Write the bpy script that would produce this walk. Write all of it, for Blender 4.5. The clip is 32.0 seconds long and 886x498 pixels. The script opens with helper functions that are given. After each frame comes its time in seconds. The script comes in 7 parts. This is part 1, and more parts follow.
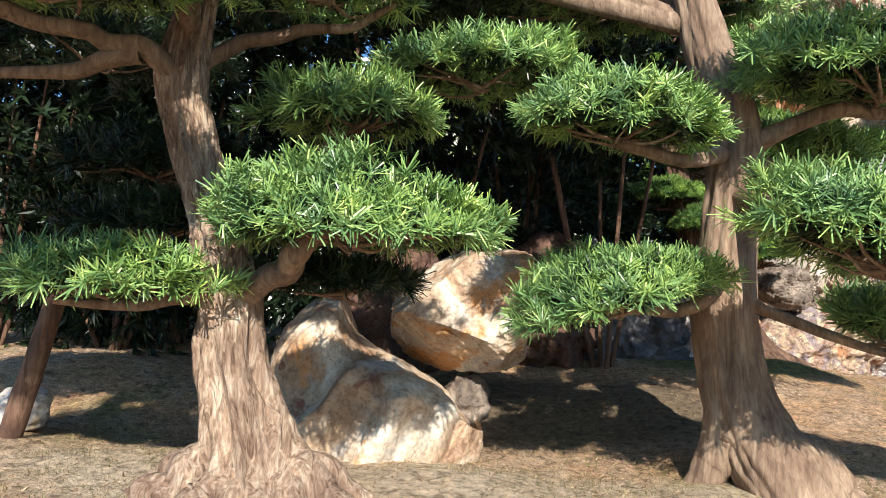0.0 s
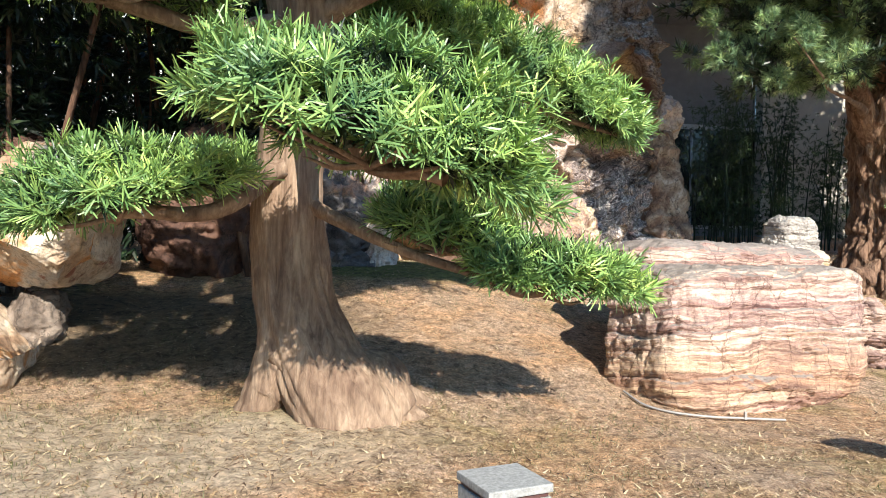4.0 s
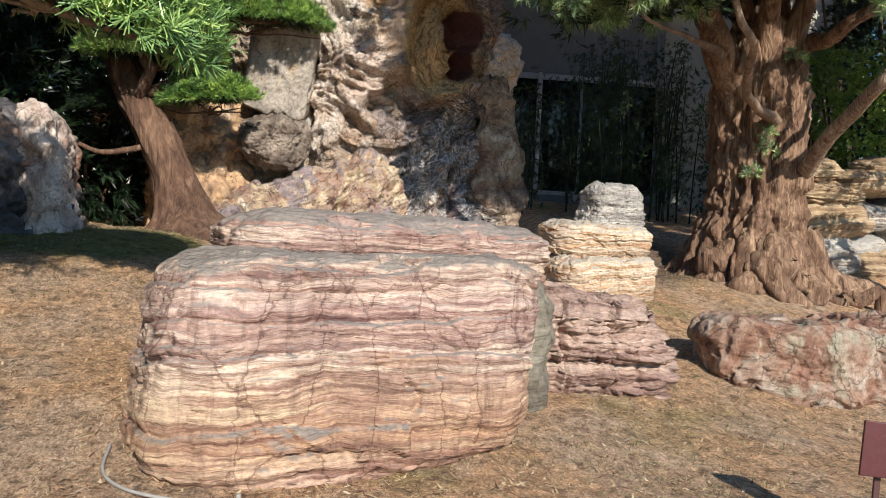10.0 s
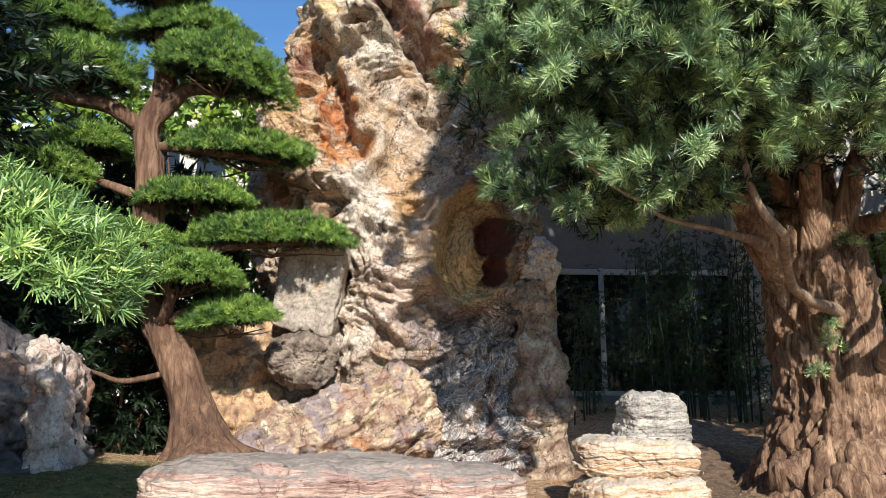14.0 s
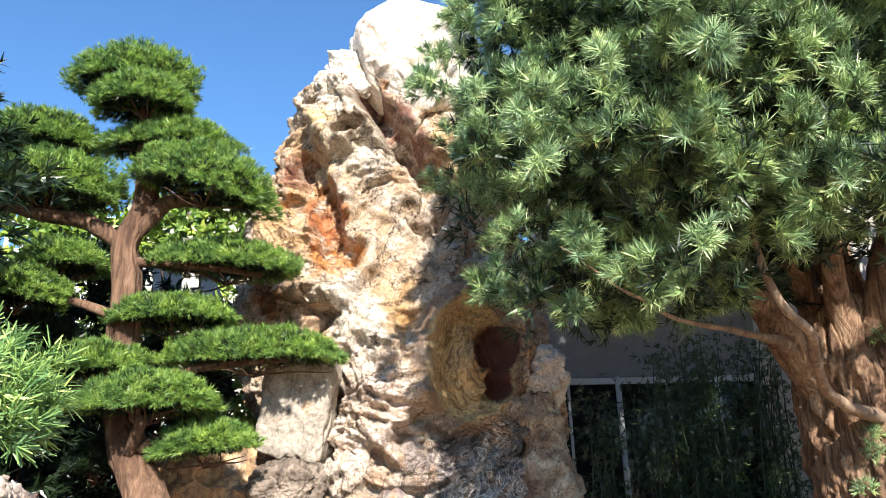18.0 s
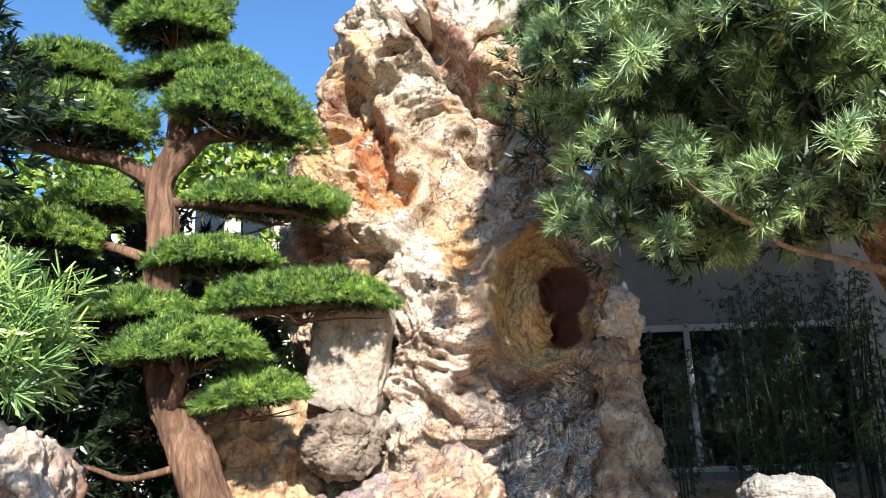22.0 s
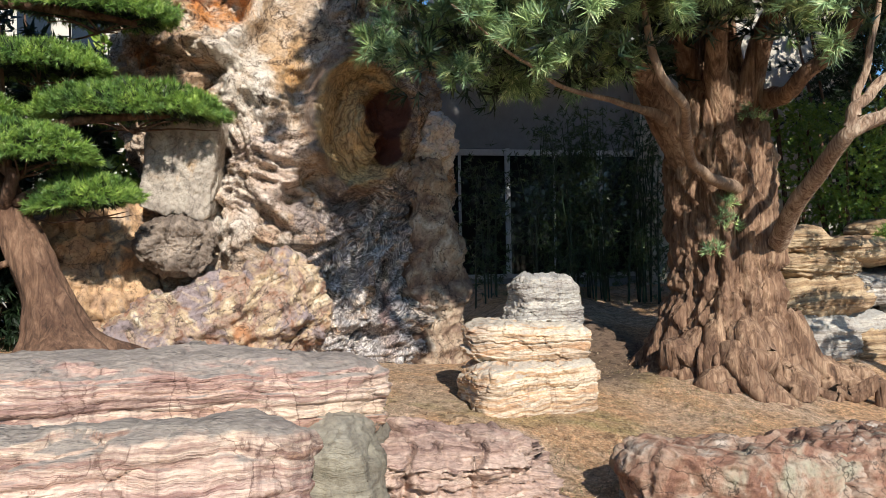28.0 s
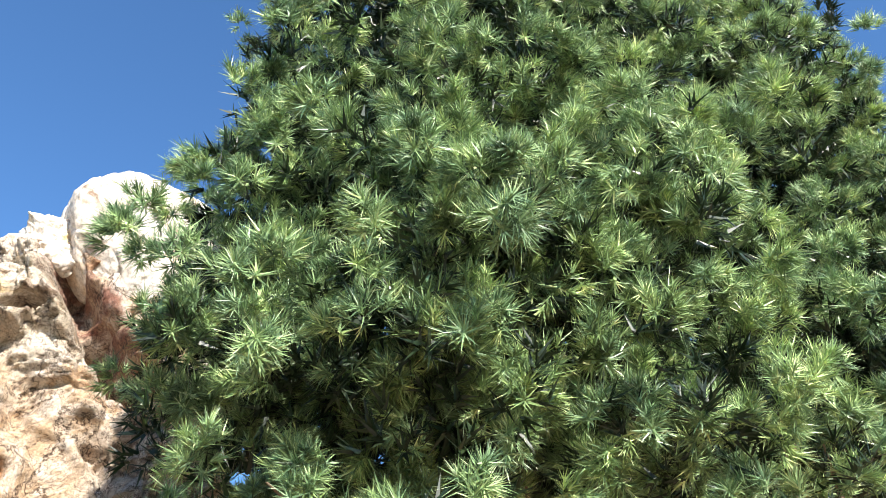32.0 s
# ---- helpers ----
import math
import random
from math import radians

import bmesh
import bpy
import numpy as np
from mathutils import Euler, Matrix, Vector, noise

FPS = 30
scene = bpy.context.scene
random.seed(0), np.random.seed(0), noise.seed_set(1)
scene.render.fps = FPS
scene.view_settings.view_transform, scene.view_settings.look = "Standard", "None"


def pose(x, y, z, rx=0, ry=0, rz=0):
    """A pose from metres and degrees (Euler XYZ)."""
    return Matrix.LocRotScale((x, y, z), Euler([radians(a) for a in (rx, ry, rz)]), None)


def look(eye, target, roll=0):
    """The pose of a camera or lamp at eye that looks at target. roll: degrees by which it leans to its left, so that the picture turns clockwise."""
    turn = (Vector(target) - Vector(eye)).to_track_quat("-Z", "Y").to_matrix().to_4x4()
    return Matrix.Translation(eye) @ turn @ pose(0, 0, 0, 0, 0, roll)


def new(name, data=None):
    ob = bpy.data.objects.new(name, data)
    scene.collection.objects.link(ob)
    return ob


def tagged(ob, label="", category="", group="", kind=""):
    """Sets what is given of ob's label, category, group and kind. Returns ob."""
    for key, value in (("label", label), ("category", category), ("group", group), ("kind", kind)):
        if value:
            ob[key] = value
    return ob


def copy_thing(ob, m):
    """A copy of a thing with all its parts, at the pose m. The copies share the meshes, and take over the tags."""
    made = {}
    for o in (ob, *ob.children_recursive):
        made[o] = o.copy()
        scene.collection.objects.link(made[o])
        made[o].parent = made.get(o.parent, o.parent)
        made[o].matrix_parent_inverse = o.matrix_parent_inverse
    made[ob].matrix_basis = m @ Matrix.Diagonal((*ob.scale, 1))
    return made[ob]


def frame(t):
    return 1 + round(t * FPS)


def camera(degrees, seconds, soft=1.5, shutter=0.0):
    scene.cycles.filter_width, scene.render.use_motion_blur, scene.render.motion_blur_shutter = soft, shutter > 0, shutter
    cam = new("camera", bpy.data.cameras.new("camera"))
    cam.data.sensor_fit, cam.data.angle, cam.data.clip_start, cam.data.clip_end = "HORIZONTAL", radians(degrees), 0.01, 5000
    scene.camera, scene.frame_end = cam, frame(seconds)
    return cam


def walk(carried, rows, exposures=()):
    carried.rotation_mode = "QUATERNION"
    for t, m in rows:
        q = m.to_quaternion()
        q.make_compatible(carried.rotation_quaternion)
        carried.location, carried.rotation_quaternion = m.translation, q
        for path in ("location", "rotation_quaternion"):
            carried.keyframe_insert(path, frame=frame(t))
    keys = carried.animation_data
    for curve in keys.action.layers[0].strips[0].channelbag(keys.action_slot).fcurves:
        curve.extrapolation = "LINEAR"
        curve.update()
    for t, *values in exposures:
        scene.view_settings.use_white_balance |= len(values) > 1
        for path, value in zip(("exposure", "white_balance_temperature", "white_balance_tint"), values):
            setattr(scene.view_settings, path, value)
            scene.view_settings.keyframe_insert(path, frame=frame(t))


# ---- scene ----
cam = camera(60.2, 32.0, soft=0.5)
PATH = [
    (0, (-0.078, -0.232, 1.323), (-0.069, 1.759, 1.508), 1.1),
    (0.5, (0.172, -0.278, 1.323), (0.337, 1.704, 1.53), 2.1),
    (1, (0.442, -0.287, 1.33), (0.646, 1.695, 1.505), 2.6),
    (1.5, (0.654, -0.218, 1.331), (0.812, 1.772, 1.455), 2.4),
    (2, (0.874, -0.035, 1.333), (1.069, 1.954, 1.406), 1.3),
    (2.5, (1.13, 0.21, 1.359), (1.466, 2.182, 1.362), -0.4),
    (3, (1.418, 0.355, 1.367), (1.833, 2.31, 1.312), -0.5),
    (3.5, (1.785, 0.431, 1.373), (2.219, 2.382, 1.309), 0.9),
    (5.5, (3.247, 0.884, 1.362), (3.704, 2.831, 1.358), -0.2),
    (6, (3.614, 0.935, 1.386), (4.1, 2.875, 1.404), -0.1),
    (6.5, (3.879, 1.005, 1.392), (4.343, 2.951, 1.406), -0.2),
    (7, (4.122, 1.178, 1.39), (4.558, 3.13, 1.39), -0.3),
    (7.5, (4.384, 1.345, 1.409), (4.828, 3.294, 1.348), -0.3),
    (8, (4.687, 1.451, 1.39), (5.136, 3.393, 1.233), 1.1),
    (8.5, (4.997, 1.536, 1.409), (5.427, 3.48, 1.211), 3.1),
    (9, (5.24, 1.684, 1.414), (5.657, 3.631, 1.227), 3.7),
    (9.5, (5.467, 1.878, 1.438), (5.896, 3.824, 1.263), 2.8),
    (10, (5.705, 2.046, 1.458), (6.153, 3.989, 1.298), 2.3),
    (10.5, (6.016, 2.089, 1.459), (6.461, 4.033, 1.31), 3.3),
    (11, (6.314, 2.122, 1.493), (6.719, 4.076, 1.366), 3.8),
    (11.5, (6.509, 2.214, 1.515), (6.843, 4.185, 1.441), 2.7),
    (12, (6.642, 2.334, 1.571), (6.921, 4.314, 1.597), 2.1),
    (12.5, (6.75, 2.358, 1.611), (6.993, 4.34, 1.729), 1.1),
    (13, (6.832, 2.358, 1.655), (7.038, 4.338, 1.851), 0.2),
    (13.5, (6.873, 2.371, 1.676), (7.043, 4.345, 1.948), -0.1),
    (14, (6.845, 2.365, 1.733), (6.997, 4.33, 2.068), -0.1),
    (14.5, (6.841, 2.362, 1.777), (6.973, 4.318, 2.168), -0.2),
    (15, (6.86, 2.372, 1.812), (6.971, 4.318, 2.26), -0.3),
    (15.5, (6.887, 2.375, 1.829), (6.979, 4.308, 2.333), -0.5),
    (17.5, (7.215, 2.547, 1.804), (7.299, 4.449, 2.416), -1.5),
    (18, (7.201, 3.017, 1.833), (7.303, 4.915, 2.454), -1.7),
    (18.5, (7.133, 3.756, 1.891), (7.269, 5.645, 2.533), -1.9),
    (19, (7.059, 4.327, 1.932), (7.226, 6.204, 2.601), -2.3),
    (19.5, (7.003, 4.705, 1.964), (7.184, 6.574, 2.652), -2.7),
    (20, (6.97, 4.773, 1.973), (7.133, 6.647, 2.653), -2.8),
    (20.5, (6.963, 4.418, 1.927), (7.081, 6.307, 2.574), -2.8),
    (21, (6.966, 4.219, 1.909), (7.033, 6.122, 2.519), -2.7),
    (21.5, (6.97, 4.081, 1.888), (6.994, 6.0, 2.454), -2.3),
    (22, (6.987, 3.937, 1.858), (6.983, 5.869, 2.374), -1.9),
    (22.5, (7.03, 3.79, 1.827), (6.996, 5.734, 2.297), -1.4),
    (23, (7.096, 3.603, 1.795), (7.033, 5.555, 2.226), -1.0),
    (23.5, (7.165, 3.402, 1.767), (7.085, 5.362, 2.156), -0.9),
    (24, (7.245, 3.303, 1.76), (7.173, 5.274, 2.093), -0.6),
    (24.5, (7.329, 3.178, 1.76), (7.307, 5.16, 2.029), -0.5),
    (25, (7.407, 2.915, 1.749), (7.443, 4.904, 1.957), -0.7),
    (25.5, (7.454, 2.612, 1.722), (7.519, 4.604, 1.883), -0.9),
    (27.5, (7.327, 2.693, 1.695), (7.564, 4.678, 1.76), -0.6),
    (28, (7.308, 2.988, 1.702), (7.664, 4.956, 1.742), -1.0),
    (28.5, (7.346, 3.347, 1.714), (7.81, 5.292, 1.764), -1.2),
    (29, (7.433, 3.722, 1.747), (7.965, 5.644, 1.897), -1.2),
    (29.4, (7.47, 3.848, 1.77), (8.059, 5.739, 2.052), -2.6),
    (29.5, (7.482, 3.893, 1.775), (8.064, 5.779, 2.094), -1.1),
    (30, (7.573, 4.271, 1.868), (8.21, 6.098, 2.373), -1.4),
    (30.5, (7.67, 4.477, 1.999), (8.323, 6.235, 2.692), -1.7),
    (30.8, (7.705, 4.493, 2.04), (8.36, 6.206, 2.839), -2.4),
    (31, (7.716, 4.537, 2.063), (8.366, 6.203, 2.959), -2.0),
    (31.5, (7.739, 4.673, 2.158), (8.389, 6.227, 3.236), -2.6),
    (32, (7.76, 4.824, 2.257), (8.417, 6.283, 3.458), -3.0),
]
walk(cam, [(t, look(eye, target, roll)) for t, eye, target, roll in PATH], exposures=((0, 0.78), (1, 1.02), (3, 1.02), (6, 0.74), (9, 0.42), (12, 0.26), (13, 0.36), (15, 0.85), (19, 1.18), (23, 1.12), (25, 0.85), (28, 0.44), (29, 0.50), (29.5, 0.62), (30, 1.02), (31, 1.24), (32, 1.18)))

# world, sun and light
SUN = Vector((0.10, -0.83, 0.52)).normalized()
world = bpy.data.worlds.new("sky")
scene.world = world
world.use_nodes = True
wn, wl = world.node_tree.nodes, world.node_tree.links
sky = wn.new("ShaderNodeTexSky")
sky.sky_type, sky.sun_disc = "NISHITA", False
sky.sun_elevation = math.asin(SUN.z)
sky.dust_density, sky.ozone_density, sky.air_density = 0.5, 3.0, 1.2
sky.sun_rotation = math.atan2(SUN.x, SUN.y)
wn["Background"].inputs[1].default_value = 0.076
deep = wn.new("ShaderNodeMix")
deep.data_type, deep.blend_type = "RGBA", "MULTIPLY"
deep.inputs[0].default_value = 1.0
deep.inputs[7].default_value = (0.74, 1.08, 1.40, 1)
wl.new(sky.outputs[0], deep.inputs[6])
wl.new(deep.outputs[2], wn["Background"].inputs[0])
sun_data = bpy.data.lights.new("sun", "SUN")
sun_data.energy, sun_data.angle, sun_data.color = 5.0, radians(0.5), (1.0, 0.94, 0.85)
sun = new("sun", sun_data)
sun.matrix_world = look(SUN * 60, (0, 0, 0))
scene.view_settings.exposure = 0.85


# ---- helpers of the scene ----


def lattice(p, seed):
    """Smooth gradient-free value noise in -1..1 at rows of p."""
    i = np.floor(p).astype(np.int64)
    f = p - i
    f = f * f * f * (f * (f * 6 - 15) + 10)

    def rnd(dx, dy, dz):
        h = (i[:, 0] + dx) * 374761393 + (i[:, 1] + dy) * 668265263 + (i[:, 2] + dz) * 2147483647 + seed * 974711
        h = (h ^ (h >> 13)) * 1274126177 & 0x7FFFFFFF
        h = (h ^ (h >> 16)) & 0xFFFF
        return h / 32767.5 - 1.0

    x, y, z = f[:, 0], f[:, 1], f[:, 2]
    a = rnd(0, 0, 0) * (1 - x) + rnd(1, 0, 0) * x
    b = rnd(0, 1, 0) * (1 - x) + rnd(1, 1, 0) * x
    c = rnd(0, 0, 1) * (1 - x) + rnd(1, 0, 1) * x
    d = rnd(0, 1, 1) * (1 - x) + rnd(1, 1, 1) * x
    return (a * (1 - y) + b * y) * (1 - z) + (c * (1 - y) + d * y) * z


def fbm(p, scale, octaves=4, seed=0, gain=0.5, ridged=False):
    out, amp, s = np.zeros(len(p)), 1.0, scale
    for o in range(octaves):
        n = lattice(p * s + 17.3 * o, seed + o)
        out += amp * ((1 - 2 * np.abs(n)) if ridged else n)
        amp, s = amp * gain, s * 2.03
    return out


def facets_of(p, scale, seed):
    """Broken faces: every cell of a random partition is a plane of its own tilt. Also the distance to the nearest seam."""
    q = p * scale
    i = np.floor(q).astype(np.int64)
    best = np.full(len(q), 9.0)
    second = np.full(len(q), 9.0)
    tilt = np.zeros(len(q))
    for dx in (-1, 0, 1):
        for dy in (-1, 0, 1):
            for dz in (-1, 0, 1):
                c = i + [dx, dy, dz]
                r = []
                for k in range(6):
                    h = c[:, 0] * 374761393 + c[:, 1] * 668265263 + c[:, 2] * 2147483647 + (seed * 7 + k) * 974711
                    h = (h ^ (h >> 13)) * 1274126177 & 0x7FFFFFFF
                    r.append(((h ^ (h >> 16)) & 0xFFFF) / 65535.0)
                off = q - (c + np.stack(r[:3], 1))
                d = (off ** 2).sum(1)
                t = off[:, 0] * (r[3] - 0.5) + off[:, 1] * (r[4] - 0.5) + off[:, 2] * (r[5] - 0.5) + 0.5 * (r[3] - 0.5)
                new_best = d < best
                second = np.where(new_best, best, np.minimum(second, d))
                tilt = np.where(new_best, t, tilt)
                best = np.where(new_best, d, best)
    return tilt, np.sqrt(second) - np.sqrt(best)


def smooth(a, b, x):
    t = np.clip((x - a) / (b - a), 0, 1)
    return t * t * (3 - 2 * t)


def mesh_of(name, verts, faces, material, shade=True):
    """A mesh from arrays: faces is one array of quads or of triangles."""
    me = bpy.data.meshes.new(name)
    verts, faces = np.asarray(verts, np.float32), np.asarray(faces, np.int32)
    k = faces.shape[1]
    me.vertices.add(len(verts))
    me.vertices.foreach_set("co", verts.ravel())
    me.loops.add(faces.size)
    me.loops.foreach_set("vertex_index", faces.ravel())
    me.polygons.add(len(faces))
    me.polygons.foreach_set("loop_start", np.arange(0, faces.size, k, dtype=np.int32))
    me.polygons.foreach_set("use_smooth", np.full(len(faces), shade))
    me.materials.append(material)
    me.update(calc_edges=True)
    me.validate()
    return me


def piece(name, verts, faces, material, parent=None, label="", shade=True):
    ob = new(name, mesh_of(name, verts, faces, material, shade))
    if parent is not None:
        ob.parent = parent
    if label:
        ob["label"] = label
    return ob


def part(name, bm, material, parent=None, label="", shade=False):
    me = bpy.data.meshes.new(name)
    bm.to_mesh(me)
    bm.free()
    me.materials.append(material)
    if shade:
        for f in me.polygons:
            f.use_smooth = True
    ob = new(name, me)
    if parent is not None:
        ob.parent = parent
    if label:
        ob["label"] = label
    return ob


def empty(name, label, category, group=""):
    return tagged(new(name), label, category, group)


def box_bm(size, at=(0, 0, 0), bevel=0.01, bm=None):
    bm = bm or bmesh.new()
    made = bmesh.ops.create_cube(bm, size=1.0)["verts"]
    bmesh.ops.scale(bm, vec=size, verts=made)
    bmesh.ops.translate(bm, vec=at, verts=made)
    if bevel:
        edges = list({e for v in made for e in v.link_edges})
        bmesh.ops.bevel(bm, geom=edges, offset=bevel, segments=2, affect="EDGES", profile=0.6)
    return bm


def ground_z(x, y):
    """The lie of the land: a lawn that climbs to a mound behind and falls off to the right."""
    x, y = np.asarray(x, float), np.asarray(y, float)
    xc = np.clip(x, -6, 12.5)
    z = 0.30 - 0.060 * xc + 0.13 * np.clip(y - 6.2, -1.6, 5.0)
    level = smooth(6.6, 4.2, y) * smooth(2.0, 6.0, x)
    z = z * (1 - level) + 0.02 * level
    z = z + 0.30 * np.exp(-((x - 4.0) ** 2 / 5 + (y - 9.6) ** 2 / 5))
    z = z + 0.55 * smooth(11.2, 13.5, y) * smooth(9.2, 10.6, x) + 0.10 * np.clip(y - 13, 0, 6) * smooth(8, 11, x)
    z = z - 0.22 * np.exp(-((y - 6.6) / 0.9) ** 2) * smooth(3.0, 1.0, x)
    z = z + 0.16 * np.exp(-((x - 12.2) ** 2 + (y - 11.2) ** 2) / 1.6)
    z = z - 0.12 * np.exp(-((x - 10.2) ** 2 + (y - 7.4) ** 2) / 1.2)
    return z


def gz(x, y):
    return float(ground_z(np.array([x]), np.array([y]))[0])


# ---- materials ----
def material(name):
    m = bpy.data.materials.new(name)
    m.use_nodes = True
    nt = m.node_tree
    return m, nt.nodes, nt.links, nt.nodes["Principled BSDF"]


def ramp(n, stops, interp="LINEAR"):
    r = n.new("ShaderNodeValToRGB")
    r.color_ramp.interpolation = interp
    e = r.color_ramp.elements
    while len(e) < len(stops):
        e.new(0.5)
    for k, (p, c) in enumerate(stops):
        e[k].position = p
        e[k].color = (*c, 1)
    return r


def noise_tex(n, l, vec, scale, detail=6, rough=0.6, distort=0.0):
    t = n.new("ShaderNodeTexNoise")
    t.inputs["Scale"].default_value, t.inputs["Detail"].default_value = scale, detail
    t.inputs["Roughness"].default_value, t.inputs["Distortion"].default_value = rough, distort
    l.new(vec, t.inputs["Vector"])
    return t


def stretched(n, l, vec, scale, rot=(0, 0, 0)):
    m = n.new("ShaderNodeMapping")
    m.inputs["Scale"].default_value = scale
    m.inputs["Rotation"].default_value = [radians(a) for a in rot]
    l.new(vec, m.inputs["Vector"])
    return m.outputs[0]


def mixed(n, l, fac, a, b, blend="MIX"):
    m = n.new("ShaderNodeMix")
    m.data_type, m.blend_type = "RGBA", blend
    if isinstance(fac, (int, float)):
        m.inputs[0].default_value = fac
    else:
        l.new(fac, m.inputs[0])
    for k, v in ((6, a), (7, b)):
        if isinstance(v, tuple):
            m.inputs[k].default_value = (*v, 1)
        else:
            l.new(v, m.inputs[k])
    return m.outputs[2]


def warped(n, l, vec, noise_out, amount):
    m = n.new("ShaderNodeVectorMath")
    m.operation = "SUBTRACT"
    l.new(noise_out, m.inputs[0])
    m.inputs[1].default_value = (0.5, 0.5, 0.5)
    k = n.new("ShaderNodeVectorMath")
    k.operation = "MULTIPLY_ADD"
    l.new(m.outputs[0], k.inputs[0])
    k.inputs[1].default_value = (amount,) * 3
    l.new(vec, k.inputs[2])
    return k.outputs[0]


def bumped(n, l, height, strength, distance, bsdf, before=None):
    b = n.new("ShaderNodeBump")
    b.inputs["Strength"].default_value, b.inputs["Distance"].default_value = strength, distance
    l.new(height, b.inputs["Height"])
    if before is not None:
        l.new(before, b.inputs["Normal"])
    if bsdf is not None:
        l.new(b.outputs[0], bsdf.inputs["Normal"])
    return b.outputs[0]


def math_node(n, l, op, a, b=0.0, clamp=False):
    m = n.new("ShaderNodeMath")
    m.operation, m.use_clamp = op, clamp
    for k, v in ((0, a), (1, b)):
        if isinstance(v, (int, float)):
            m.inputs[k].default_value = v
        else:
            l.new(v, m.inputs[k])
    return m.outputs[0]


def leaf_material(name, dark, mid, bright):
    m, n, l, b = material(name)
    g = n.new("ShaderNodeNewGeometry")
    r = ramp(n, [(0.0, dark), (0.40, tuple((c + d) / 2 for c, d in zip(dark, mid))), (0.70, mid), (1.0, bright)])
    pos = n.new("ShaderNodeTexCoord").outputs["Object"]
    shoot = ramp(n, [(0.36, (0, 0, 0)), (0.64, (1, 1, 1))])
    l.new(noise_tex(n, l, pos, 6.5, 2).outputs[0], shoot.inputs[0])
    l.new(math_node(n, l, "ADD", math_node(n, l, "MULTIPLY", g.outputs["Random Per Island"], 0.55), math_node(n, l, "MULTIPLY", shoot.outputs[0], 0.45)), r.inputs[0])
    patch = noise_tex(n, l, pos, 2.2, 3)
    shade = ramp(n, [(0.36, (0.68, 0.75, 0.82)), (0.66, (1.28, 1.2, 0.95))])
    l.new(patch.outputs[0], shade.inputs[0])
    col = mixed(n, l, 1.0, r.outputs[0], shade.outputs[0], "MULTIPLY")
    l.new(col, b.inputs["Base Color"])
    b.inputs["Roughness"].default_value = 0.38
    b.inputs["Specular IOR Level"].default_value = 0.45
    tr = n.new("ShaderNodeBsdfTranslucent")
    l.new(col, tr.inputs["Color"])
    mx = n.new("ShaderNodeMixShader")
    mx.inputs[0].default_value = 0.14
    l.new(b.outputs[0], mx.inputs[1])
    l.new(tr.outputs[0], mx.inputs[2])
    l.new(mx.outputs[0], n["Material Output"].inputs[0])
    return m


def bark_material(name, dark, mid, pale, streak=1.0, run=1.7, twist=0.9):
    m, n, l, b = material(name)
    pos = n.new("ShaderNodeTexCoord").outputs["Object"]
    long = noise_tex(n, l, stretched(n, l, pos, (15, 15, run)), 1.0, 7, 0.65, twist)
    fine = noise_tex(n, l, stretched(n, l, pos, (46, 46, 8)), 1.0, 5, 0.7, 0.4)
    big = noise_tex(n, l, pos, 2.3, 4)
    r = ramp(n, [(0.30, dark), (0.47, mid), (0.66, pale)])
    l.new(long.outputs[0], r.inputs[0])
    r2 = ramp(n, [(0.35, (0.6, 0.52, 0.48)), (0.65, (1.12, 1.08, 1.02))])
    l.new(big.outputs[0], r2.inputs[0])
    r3 = ramp(n, [(0.3, (0.72, 0.7, 0.68)), (0.7, (1.15, 1.13, 1.1))])
    l.new(fine.outputs[0], r3.inputs[0])
    col = mixed(n, l, 1.0, r.outputs[0], r2.outputs[0], "MULTIPLY")
    col = mixed(n, l, 1.0, col, r3.outputs[0], "MULTIPLY")
    l.new(col, b.inputs["Base Color"])
    b.inputs["Roughness"].default_value = 0.9
    h = math_node(n, l, "ADD", long.outputs[0], math_node(n, l, "MULTIPLY", fine.outputs[0], 0.35))
    bumped(n, l, h, 0.9 * streak, 0.035, b)
    return m


